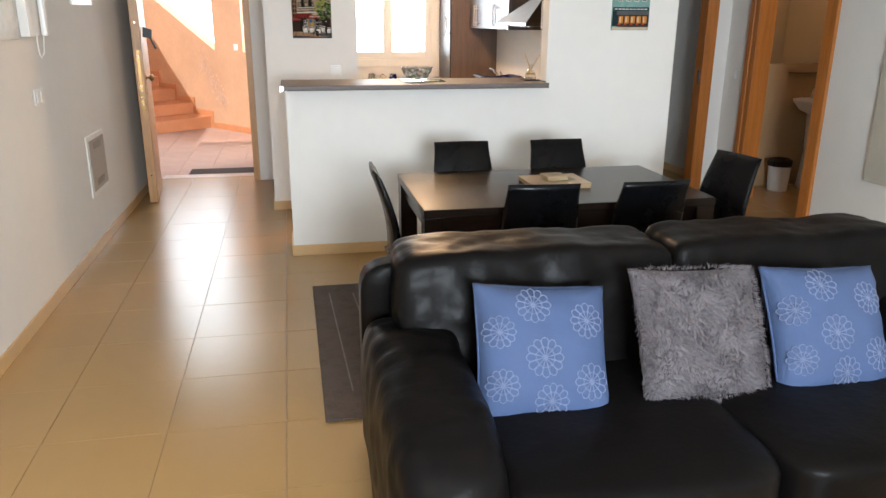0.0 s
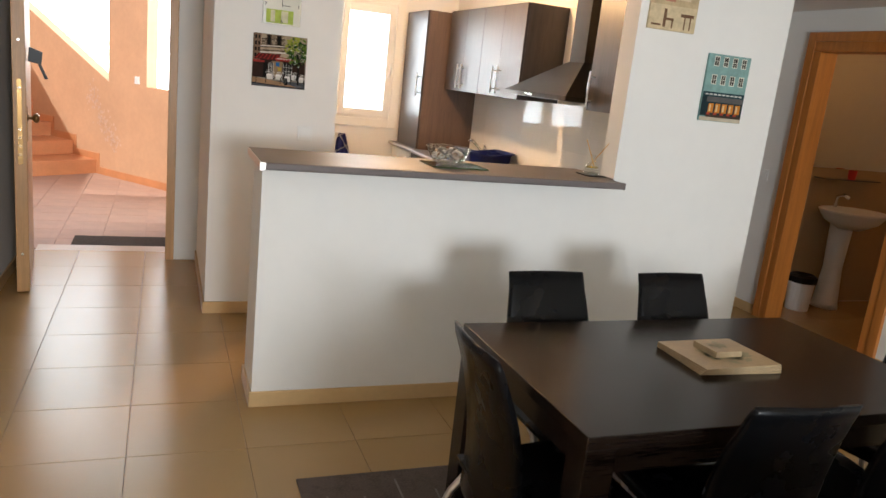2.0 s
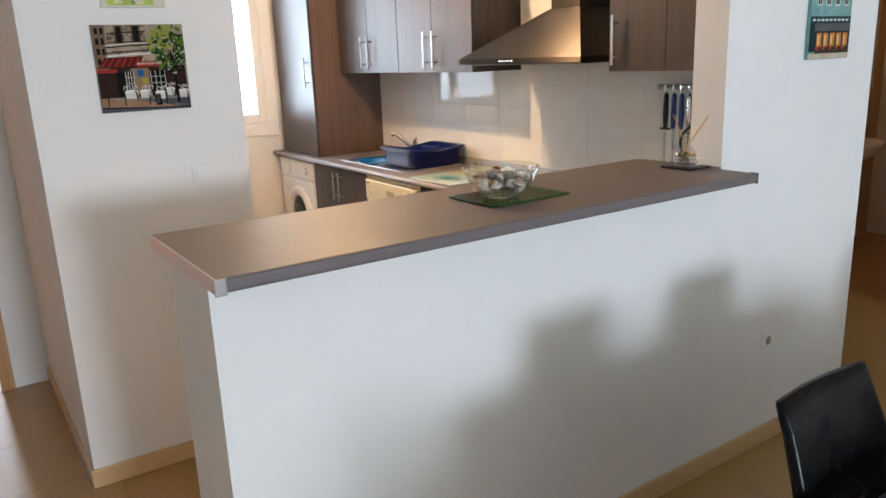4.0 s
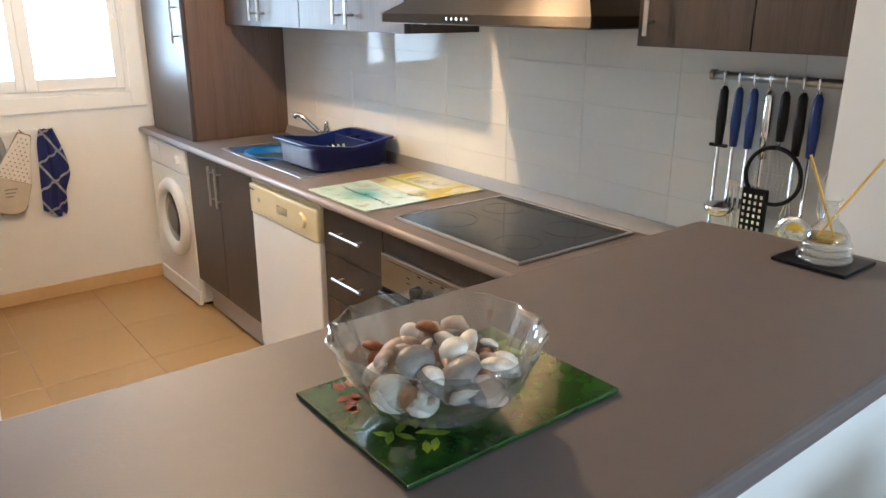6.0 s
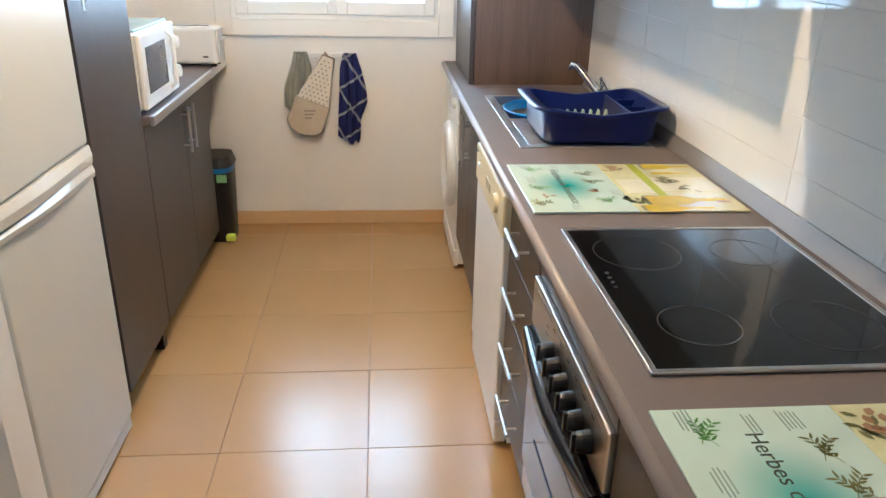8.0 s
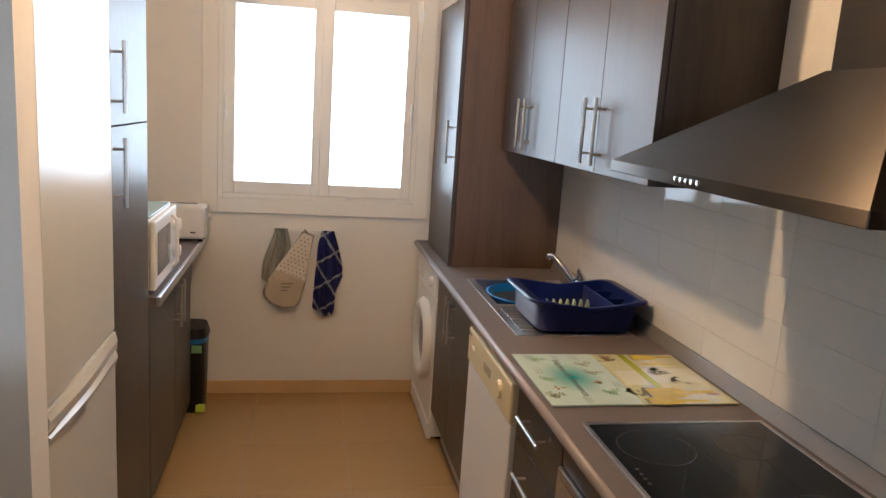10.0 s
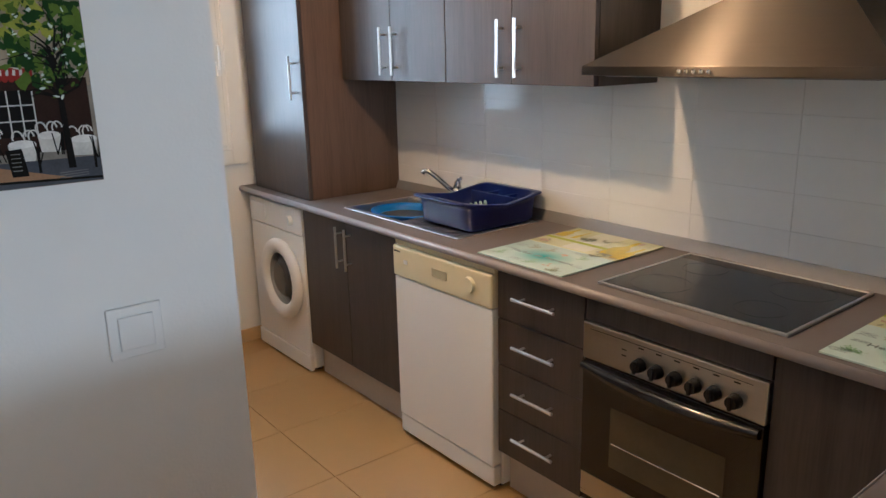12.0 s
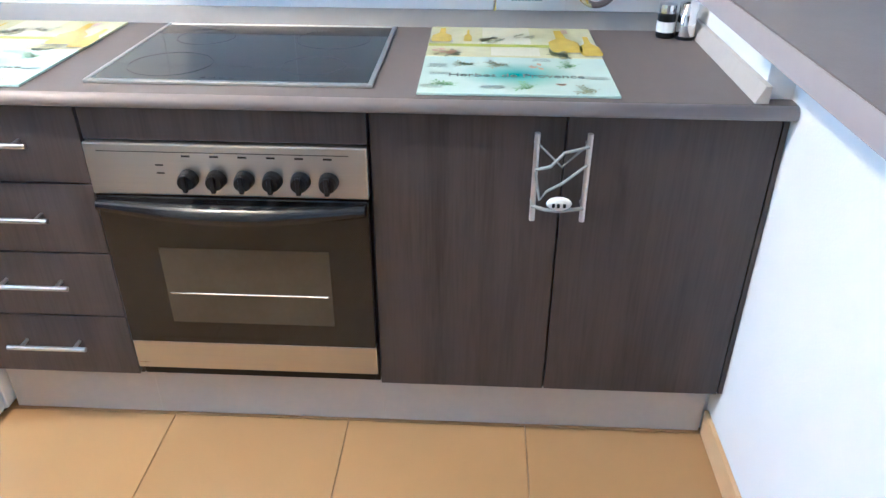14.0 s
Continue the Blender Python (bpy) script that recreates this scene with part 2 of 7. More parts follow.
# ---- structure ----
WL = -1.30      # hall side wall
YB = 0.12       # front of the bar wall and of the full-height wall beside it
YP = 1.455      # front of the hall partition
YW = 4.06       # window wall
XT = 2.335      # tiled wall
XE = 4.05       # wall with the bathroom door
H = 2.5
YT = -7.4       # terrace wall


def wall(name, boxes, mat=PAINT, label="smooth white painted wall"):
    bm = bmesh.new()
    for b in boxes:
        box(*b, bm=bm)
    return whole(name, bm, mat, label, "wall", "structure")


wall("wall_hall", [(WL - 0.12, WL, YT, 2.84, 0, H)])
wall("wall_partition", [(-0.11, 0.622, YP, YP + 0.10, 0, H), (-0.11, -0.01, YP + 0.10, YW, 0, H)], label="white painted partition between hall and kitchen")
# wall with the entrance door
wall("wall_entrance", [(-0.28, -0.11, 2.72, 2.84, 0, H), (WL, -1.30, 2.72, 2.84, 0, H), (-1.30, -0.28, 2.72, 2.84, 2.10, H)], label="white wall round the entrance door")
wall("wall_bar", [(0.15, 1.79, YB, 0.195, 0, 1.122), (0.034, 0.15, YB, 0.435, 0, 1.122)], label="low white painted wall under the breakfast bar")
wall("wall_north_column", [(1.79, 1.84, YB, 0.195, 0, 0.165), (1.84, 2.725, YB, 0.25, 0, 0.165), (1.79, 2.725, YB, 0.25, 0.165, H)], label="white painted wall with pictures beside the bar")
wall("wall_tiled", [(XT, XT + 0.12, 0.25, YW, 0, H)], label="white wall behind the kitchen units")
wall("wall_window", [(-0.11, 0.66, YW, YW + 0.14, 0, H), (1.79, XT + 0.12, YW, YW + 0.14, 0, H), (0.66, 1.79, YW, YW + 0.14, 0, 1.02), (0.66, 1.79, YW, YW + 0.14, 2.30, H)], label="cream-white wall round the kitchen window")
wall("wall_corridor", [(XE, XE + 0.12, 1.20, 3.2, 0, H), (XE, XE + 0.12, YT, 0.24, 0, H), (XE, XE + 0.12, 0.24, 1.20, 2.10, H)], label="warm white wall with the bathroom doorway")
wall("wall_corridor_end", [(XT + 0.12, XE, 3.1, 3.2, 0, H), (3.90, XE, 1.60, 1.70, 0, H), (XT + 0.12, 3.08, 1.60, 1.70, 0, H), (3.08, 3.90, 1.60, 1.70, 2.08, H)], label="warm white wall with an open doorway at the corridor end")
wall("wall_terrace", [(WL, -0.15, YT - 0.12, YT, 0, H), (2.45, XE, YT - 0.12, YT, 0, H), (-0.15, 2.45, YT - 0.12, YT, 2.15, H)], label="white wall round the terrace doors")
wall("wall_bathroom", [(XE + 0.12, 6.0, 1.62, 1.72, 0, H), (XE + 0.12, 6.0, -0.3, -0.2, 0, H), (5.9, 6.0, -0.2, 1.62, 0, H)], label="cream tiled bathroom wall")
bm = box(-0.11, 6.0, 2.84, YW + 0.14, H, H + 0.1, bm=box(WL - 0.12, 6.0, YT - 0.12, 2.84, H, H + 0.1))
whole("ceiling", bm, CEIL, "plain white plaster ceiling", "ceiling", "structure")
bm = box(2.735, XE - 0.002, 0.16, 3.1, 2.32, 2.36)
whole("ceiling_corridor", bm, CEIL, "lowered white corridor ceiling", "ceiling", "structure")
floor = whole("floor", box(-0.11, 6.0, 2.84, YW + 0.14, -0.1, -0.004, bm=box(WL - 0.12, 6.0, YT - 0.12, 2.84, -0.1, -0.004)), GROUT, "beige ceramic tiled floor", "floor", "structure")
ground = whole("ground", box(-60, 60, -60, 60, -0.45, -0.3), material("ground_earth", (0.25, 0.2, 0.15), 0.9), "dry pale ground outside", "ground", "structure")

# ---- openings, skirting and trim ----


def skirting(name, x0, x1, y0, y1, h=0.075):
    whole(name, box(x0, x1, y0, y1, 0, h, 0.003), SKIRT, "beige ceramic skirting at the wall foot", "skirting", "structure")


skirting("baseboard_1", WL, WL + 0.012, YT, 2.70)
skirting("baseboard_2", 0.022, 1.79, YB - 0.012, YB)
skirting("baseboard_3", 1.79, 2.737, YB - 0.012, YB)
skirting("baseboard_4", 0.022, 0.034, YB, 0.447)
skirting("baseboard_5", -0.122, 0.622, YP - 0.012, YP)
skirting("baseboard_6", -0.122, -0.11, YP, 2.72)
skirting("baseboard_7", 0.15, 1.825, 0.195, 0.207)
skirting("baseboard_8", -0.01, 1.80, YW - 0.012, YW)
skirting("baseboard_9", XE - 0.012, XE, 1.27, 3.1)
skirting("baseboard_10", XE - 0.012, XE, YT, 0.17)
skirting("baseboard_11", 0.034, 0.15, 0.435, 0.447)

# kitchen window: casing, frame, two casements
win = thing("window_1", 1.2, YW, 1.05, "cream lacquered two-casement kitchen window, blinding daylight behind", "window", kind="structure")
bm = box(0.595, 0.675, YW - 0.022, YW, 1.02, 2.28, 0.003)
box(1.715, 1.795, YW - 0.022, YW, 1.02, 2.28, 0.003, bm=bm)
box(0.675, 1.715, YW - 0.022, YW, 1.02, 1.10, 0.003, bm=bm)
box(0.675, 1.715, YW - 0.022, YW, 2.18, 2.28, 0.003, bm=bm)
part("casing", bm, PVC, win)
bm = bmesh.new()
for b in ((0.66, 0.70, 1.08, 2.20), (1.69, 1.73, 1.08, 2.20), (0.70, 1.69, 1.08, 1.125), (0.70, 1.69, 2.155, 2.20)):
    box(b[0], b[1], YW - 0.012, YW + 0.05, b[2], b[3], 0.003, bm=bm)
part("window_frame", bm, PVC, win)
PANE = glass("window_pane", (1, 1, 1), 0.02, 0.0)
for x0, x1, hx in ((0.70, 1.205, 0.715), (1.195, 1.69, 1.675)):
    yy = YW - 0.018 if x0 < 1 else YW - 0.028
    bm = bmesh.new()
    for b in ((x0, x0 + 0.058, 1.125, 2.155), (x1 - 0.05, x1, 1.125, 2.155), (x0 + 0.058, x1 - 0.05, 1.125, 1.19), (x0 + 0.058, x1 - 0.05, 2.09, 2.155)):
        box(b[0], b[1], yy, yy + 0.045, b[2], b[3], 0.004, bm=bm)
    sash = part("casement", bm, PVC, win)
    pane = part("pane", box(x0 + 0.05, x1 - 0.045, yy + 0.018, yy + 0.022, 1.185, 2.095), PANE, sash)
    pane.visible_shadow = False
    hd = rod([(hx, yy - 0.02, 1.52), (hx, yy - 0.03, 1.56), (hx, yy - 0.03, 1.64)], 0.008, 8)
    box(hx - 0.013, hx + 0.013, yy - 0.012, yy, 1.49, 1.56, 0.003, bm=hd)
    part("handle", hd, WHITE, sash, "white lever handle")
whole("backdrop", box(0.0, 2.5, 4.6, 4.62, 0.3, 3.2), glow("bright_haze", (1, 0.99, 0.96), 4.5), "blinding white daylight outside", "backdrop", "structure")

# terrace doors behind the walk
ter = thing("door_2", 1.15, YT, 0, "white framed sliding terrace doors of clear glass", "door", kind="structure")
bm = bmesh.new()
for x0, x1 in ((-0.15, -0.08), (1.12, 1.18), (2.38, 2.45)):
    box(x0, x1, YT - 0.09, YT - 0.03, 0, 2.15, 0.004, bm=bm)
box(-0.08, 2.38, YT - 0.09, YT - 0.03, 2.08, 2.15, 0.004, bm=bm)
box(-0.08, 2.38, YT - 0.09, YT - 0.03, 0, 0.06, 0.004, bm=bm)
part("door_frame", bm, PVC, ter)
# unseen roof, added so that no direct sun enters the room
whole("terrace_roof", box(-2, 5, YT - 2.6, YT - 0.12, 2.55, 2.7), PAINT, "unseen white roof added to keep direct sun out", "roof", "structure")
whole("terrace_floor", box(-2, 5, YT - 2.6, YT - 0.12, -0.3, -0.02), TERRATILE, "terracotta tiled terrace floor", "floor", "structure")

# ---- breakfast bar ----
bar = thing("bar_counter", 0.9, 0.24, 1.122, "mauve-grey laminate breakfast bar top with metal end caps", "counter")
bm = prism([(0.008, -0.042), (1.750, -0.042), (1.750, YB - 0.002), (1.788, YB - 0.002), (1.788, 0.252), (1.783, 0.36), (1.762, 0.464), (0.008, 0.466)], "z", 1.124, 1.156)
bmesh.ops.bevel(bm, geom=[e for e in bm.edges if abs(e.verts[0].co.z - e.verts[1].co.z) < 1e-5 and e.verts[0].co.y < 0 and e.verts[1].co.y < 0], offset=0.009, segments=3, profile=0.5, affect="EDGES")
part("slab", bm, WORKTOP, bar)
part("end_strip", box(0.0045, 0.008, -0.039, 0.464, 1.1235, 1.1565, 0.001), ALU, bar, "pale aluminium edge strip")
part("back_edge", box(0.011, 1.755, 0.4665, 0.4685, 1.1245, 1.1555, 0.0008), PALEEDGE, bar, "paler edge strip")
part("end_cap", box(0.001, 0.027, -0.048, -0.0425, 1.1225, 1.1575, 0.002), STEEL, bar, "shiny corner cap")
part("end_cap", box(1.7505, 1.757, -0.045, -0.015, 1.1225, 1.1575, 0.003), WORKTOP, bar)


def bar_handle(parent, x, y, z, length, axis="z", mat=ALU):
    """A round bar on two posts, standing off a front that faces -x or +x."""
    s = -1 if x > 1.2 else 1
    off = x + s * 0.032
    d = length / 2
    if axis == "z":
        pts, posts = [(off, y, z - d), (off, y, z + d)], [(y, z - d * 0.68), (y, z + d * 0.68)]
    else:
        pts, posts = [(off, y - d, z), (off, y + d, z)], [(y - d * 0.68, z), (y + d * 0.68, z)]
    bm = rod(pts, 0.0058, 10)
    for py, pz in posts:
        rod([(x, py, pz), (off, py, pz)], 0.0042, 8, bm=bm)
    part("handle", bm, mat, parent, "brushed metal bar handle", smooth=False)


# ---- kitchen run along the tiled wall ----
XF = 1.767      # front of the units
ZD = 0.175      # underside of the doors
ZW = 0.87       # underside of the worktop
UNITS = "wenge kitchen units"


def base_unit(y0, y1, label, doors=(), drawers=0, body=True):
    u = thing("base_cabinet", XF + 0.3, (y0 + y1) / 2, 0, label, "cabinet", UNITS)
    part("body", box(XF + 0.022, XT - 0.03, max(y0, 0.252) + 0.001, y1 - 0.001, ZD - 0.01, ZW - 0.002), WENGE, u)
    part("plinth", box(XF + 0.06, XF + 0.076, y0, y1, 0.002, ZD - 0.012), ALUPLINTH, u, "pale grey plinth board")
    for d0, d1, hy in doors:
        d = part("door", box(XF, XF + 0.019, d0 + 0.002, d1 - 0.002, ZD, ZW - 0.006, 0.0015), WENGE, u)
        if hy:
            bar_handle(d, XF, hy, 0.746, 0.19)
    for k in range(drawers):
        hgt = (ZW - 0.006 - ZD) / drawers
        z0 = ZD + k * hgt
        d = part("drawer", box(XF, XF + 0.019, y0 + 0.002, y1 - 0.002, z0 + 0.002, z0 + hgt - 0.002, 0.0015), WENGE, u)
        bar_handle(d, XF, (y0 + y1) / 2, z0 + hgt * 0.56, 0.19, "y")
    return u


ALUPLINTH = material("plinth_laminate", (0.50, 0.46, 0.41), 0.4, 0.0, var=0.06, scale=5)
base_unit(2.61, 3.392, "dark wenge double-door base cabinet under the sink", [(2.61, 3.0, 2.962), (3.0, 3.392, 3.038)])
base_unit(1.612, 2.004, "dark wenge base cabinet with four drawers", drawers=4)
right_unit = base_unit(0.209, 1.018, "dark wenge double-door base cabinet with doors tied by a child lock", [(0.625, 1.018, 0.684), (0.209, 0.625, 0.582)])
part("filler_strip", box(XF + 0.003, XF + 0.02, 0.1965, 0.2075, ZD, ZW - 0.006), WENGE, right_unit)

# child lock of wire and a small white catch between the two handles
lock = thing("child_lock", XF - 0.04, 0.633, 0.70, "grey cord child lock with a white catch tied to the handles", "child lock")
CORD = material("grey_cord", (0.28, 0.30, 0.30), 0.5)
bm = bmesh.new()
rod([(XF - 0.034, 0.684, 0.822), (XF - 0.04, 0.633, 0.774), (XF - 0.034, 0.582, 0.822)], 0.0025, 6, bm=bm)
rod([(XF - 0.036, 0.684, 0.765), (XF - 0.042, 0.655, 0.775), (XF - 0.042, 0.63, 0.805), (XF - 0.036, 0.582, 0.815)], 0.0035, 6, bm=bm)
rod([(XF - 0.036, 0.582, 0.778), (XF - 0.044, 0.63, 0.740), (XF - 0.044, 0.66, 0.722), (XF - 0.04, 0.672, 0.700), (XF - 0.036, 0.684, 0.762)], 0.003, 6, bm=bm)
rod([(XF - 0.036, 0.686, 0.685), (XF - 0.046, 0.66, 0.682), (XF - 0.046, 0.63, 0.680), (XF - 0.036, 0.582, 0.682)], 0.004, 6, bm=bm)
part("cord", bm, CORD, lock)
bm = bmesh.new()
bmesh.ops.create_uvsphere(bm, u_segments=16, v_segments=8, radius=1)
for v in bm.verts:
    v.co = Vector((XF - 0.047 + v.co.x * 0.010, 0.633 + v.co.y * 0.026, 0.697 + v.co.z * 0.015))
catch = part("catch", bm, WHITE, lock, "white plastic catch", smooth=True)
bm = bmesh.new()
for dy in (-0.010, 0.002, 0.012):
    box(XF - 0.060, XF - 0.055, 0.633 + dy - 0.003, 0.633 + dy + 0.003, 0.693, 0.701, 0.001, bm=bm)
part("button", bm, BLACK, catch, "small dark buttons")

# worktop with its back strip
wt = thing("worktop", 2.0, 2.1, ZW, "mauve-grey laminate worktop with rounded front edge", "worktop")
bm = bmesh.new()
for x0, x1, y0, y1 in ((1.750, XT, 0.252, 2.335), (1.750, 1.788, 0.197, 0.252), (1.750, 1.87, 2.335, 3.11), (2.245, XT, 2.335, 3.11), (1.750, XT, 3.11, YW - 0.003)):
    box(x0, x1, y0, y1, ZW, 0.90, bm=bm)
bmesh.ops.remove_doubles(bm, verts=bm.verts, dist=1e-5)
part("slab", bm, WORKTOP, wt)
part("front_edge", rod([(1.750, 0.197, 0.885), (1.750, YW - 0.003, 0.885)], 0.0149, 14), PALEEDGE, wt, smooth=True)
bm = prism([(XT - 0.026, 0.9005), (XT - 0.001, 0.9005), (XT - 0.001, 0.942), (XT - 0.010, 0.942)], "y", 0.262, YW - 0.004)
part("upstand", bm, material("grey_seal_strip", (0.27, 0.26, 0.255), 0.45, 0.25, var=0.05, scale=8), wt, "grey aluminium sealing strip")
bm = prism([(0.251, 0.9005), (0.277, 0.9005), (0.262, 0.934), (0.251, 0.934)], "x", 1.757, XT - 0.027)
part("upstand", bm, ALUPLINTH, wt, "pale sealing strip at the bar wall")

# washing machine
wm = thing("washing_machine", 2.05, 3.7, 0, "white front-loading washing machine with round grey-glass door", "washing machine")
bm = box(XF + 0.012, XT - 0.05, 3.402, 3.995, 0.02, 0.862, 0.012)
part("body", bm, WHITE, wm)
part("front_panel", prism([(3.404, 0.10), (3.993, 0.10), (3.993, 0.72), (3.404, 0.72)], "x", XF - 0.004, XF + 0.013, 0.004), WHITE, wm)
part("plinth", box(XF - 0.01, XF + 0.014, 3.404, 3.993, 0.012, 0.096, 0.006), WHITE, wm)
part("control_panel", box(XF - 0.006, XF + 0.013, 3.404, 3.993, 0.724, 0.858, 0.006), WHITE, wm)
ring = lathe([(0.135, XF - 0.004), (0.205, XF - 0.004), (0.215, XF - 0.022), (0.20, XF - 0.042), (0.165, XF - 0.046), (0.14, XF - 0.028), (0.135, XF - 0.006)], (0, 3.64, 0.463), 40, "x", caps=False)
wd = part("door", ring, WHITE, wm, smooth=True)
part("door_glass", lathe([(0.0, XF - 0.022), (0.07, XF - 0.028), (0.138, XF - 0.018)], (0, 3.64, 0.463), 32, "x"), material("smoked_glass", (0.05, 0.045, 0.04), 0.08), wd, smooth=True)
part("dial", lathe([(0.0, XF - 0.026), (0.024, XF - 0.026), (0.027, XF - 0.006), (0.0, XF - 0.006)], (0, 3.52, 0.79), 20, "x"), WHITE, wm)
part("detergent_drawer", box(XF - 0.012, XF - 0.005, 3.80, 3.97, 0.745, 0.835, 0.004), WHITE, wm)
for yy in (3.45, 3.95):
    for xx in (XF + 0.06, XT - 0.12):
        part("foot", lathe([(0.022, 0.0), (0.022, 0.012), (0.012, 0.025)], (xx, yy, 0), 12), BLACK, wm)

# dishwasher
dw = thing("dishwasher", 2.05, 2.3, 0, "white dishwasher with yellowed cream control panel", "dishwasher")
part("body", box(XF + 0.03, XT - 0.05, 2.012, 2.602, 0.015, 0.865, 0.006), WHITE, dw)
part("door", box(XF - 0.016, XF + 0.028, 2.014, 2.60, 0.105, 0.715, 0.006), WHITE, dw)
cp = part("control_panel", box(XF - 0.022, XF + 0.028, 2.012, 2.602, 0.718, 0.845, 0.008), CREAM, dw, "yellowed cream panel")
part("top_strip", box(XF - 0.008, XF + 0.028, 2.012, 2.602, 0.847, 0.866, 0.003), CREAM, dw)
part("dial", lathe([(0.0, XF - 0.034), (0.027, XF - 0.034), (0.030, XF - 0.023), (0.034, XF - 0.022)], (0, 2.125, 0.785), 22, "x"), CREAM, cp)
# the grip's hollow is a flat patch, its shade put in as darker cream
part("grip", box(XF - 0.0245, XF - 0.0215, 2.255, 2.345, 0.768, 0.80, 0.002), material("grip_recess", (0.42, 0.37, 0.22), 0.5), cp)
part("button", box(XF - 0.026, XF - 0.022, 2.50, 2.525, 0.778, 0.795, 0.002), WHITE, cp)
part("badge", box(XF - 0.0232, XF - 0.0222, 2.55, 2.59, 0.82, 0.826), BLACK, cp)
part("kick_plate", box(XF - 0.012, XF + 0.026, 2.014, 2.60, 0.022, 0.10, 0.006), WHITE, dw)
for yy in (2.05, 2.56):
    part("foot", lathe([(0.02, 0.0), (0.02, 0.016), (0.012, 0.024)], (XF + 0.05, yy, 0), 12), BLACK, dw)

# oven under the hob
ov = thing("oven", 2.05, 1.31, 0, "built-in steel oven with black glass door and six black knobs", "oven")
part("housing", box(XF + 0.022, XT - 0.05, 1.021, 1.609, ZD - 0.01, ZW - 0.002), BLACK, ov)
part("top_filler", box(XF, XF + 0.019, 1.022, 1.608, 0.795, ZW - 0.006, 0.0015), WENGE, ov, "dark wenge strip")
panel = part("control_panel", box(XF - 0.012, XF + 0.02, 1.022, 1.608, 0.675, 0.792, 0.004), STEEL, ov)
part("bottom_strip", box(XF - 0.006, XF + 0.02, 1.022, 1.608, 0.205, 0.284, 0.002), STEEL, ov)
part("plinth", box(XF + 0.06, XF + 0.076, 1.0185, 1.6115, 0.002, ZD - 0.012), ALUPLINTH, ov)
od = part("door", box(XF - 0.012, XF + 0.02, 1.024, 1.606, 0.288, 0.672, 0.003), OVENGLASS, ov, "black glass door")
part("door_window", box(XF - 0.0135, XF - 0.0115, 1.116, 1.493, 0.35, 0.548), material("oven_window", (0.055, 0.045, 0.028), 0.10), od, "brown glass window")
part("shelf_rail", rod([(XF - 0.0140, 1.125, 0.43), (XF - 0.0140, 1.485, 0.43)], 0.0022, 6), CHROME, od)
bm = bmesh.new()
n = 18
for k in range(n):
    t0, t1 = k / n, (k + 1) / n
    for (t, tt) in ((t0, t1),):
        ya, yb = 1.03 + 0.57 * t, 1.03 + 0.57 * tt
        sa, sb = math.sin(math.pi * t), math.sin(math.pi * tt)
        pts = []
        for y, s in ((ya, sa), (yb, sb)):
            pts += [(XF - 0.014, y, 0.668), (XF - 0.030 - 0.020 * s, y, 0.664 - 0.006 * s), (XF - 0.034 - 0.022 * s, y, 0.650 - 0.022 * s), (XF - 0.014, y, 0.636 - 0.028 * s)]
        vs = [bm.verts.new(p) for p in pts]
        for a in range(4):
            b = (a + 1) % 4
            bm.faces.new((vs[a], vs[b], vs[4 + b], vs[4 + a]))
bmesh.ops.remove_doubles(bm, verts=bm.verts, dist=1e-4)
part("handle", bm, material("black_gloss_plastic", (0.010, 0.010, 0.012), 0.12), od, "bowed glossy black grip", smooth=True)
for k in range(6):
    ky = 1.103 + k * 0.0585
    kb = lathe([(0.0, XF - 0.040), (0.016, XF - 0.040), (0.019, XF - 0.030), (0.021, XF - 0.013)], (0, ky, 0.717), 20, "x")
    box(XF - 0.046, XF - 0.038, ky - 0.005, ky + 0.005, 0.698, 0.736, 0.002, bm=kb)
    part("knob", kb, BLACK, panel, "black plastic knob")
    part("knob_mark", box(XF - 0.0128, XF - 0.0118, ky - 0.009, ky + 0.009, 0.764, 0.768), BLACK, panel)
part("scale_line", box(XF - 0.0128, XF - 0.0118, 1.06, 1.58, 0.7735, 0.775), BLACK, panel)
part("pilot_mark", box(XF - 0.0128, XF - 0.0118, 1.445, 1.462, 0.744, 0.747), BLACK, panel)
part("pilot_mark", box(XF - 0.0128, XF - 0.0118, 1.445, 1.462, 0.726, 0.729), BLACK, panel)

# hob
hob = thing("hob", 2.04, 1.31, 0.9, "black ceramic glass hob with steel rim and ring markings", "hob")
bm = bmesh.new()
for b in ((1.803, 2.285, 1.012, 1.022), (1.803, 2.285, 1.590, 1.600), (1.803, 1.815, 1.022, 1.590), (2.273, 2.285, 1.022, 1.590)):
    box(*b, 0.9005, 0.908, 0.002, bm=bm)
part("rim", bm, ALU, hob, "brushed steel rim")
plate = part("glass_plate", box(1.814, 2.274, 1.021, 1.591, 0.9005, 0.9062), BLACKGLASS, hob)
RINGMARK = material("hob_marking", (0.055, 0.052, 0.05), 0.2)
for cx, cy, r in ((1.93, 1.465, 0.088), (2.155, 1.46, 0.068), (1.935, 1.155, 0.068), (2.155, 1.15, 0.088)):
    bm = lathe([(r - 0.0012, 0.9066), (r + 0.0012, 0.9066)], (cx, cy, 0), 48, caps=False)
    part("ring_marking", bm, RINGMARK, plate)
bm = bmesh.new()
for k in range(4):
    box(1.834, 1.842, 1.30 + k * 0.02, 1.309 + k * 0.02, 0.9064, 0.9067, bm=bm)
part("touch_mark", bm, RINGMARK, plate)

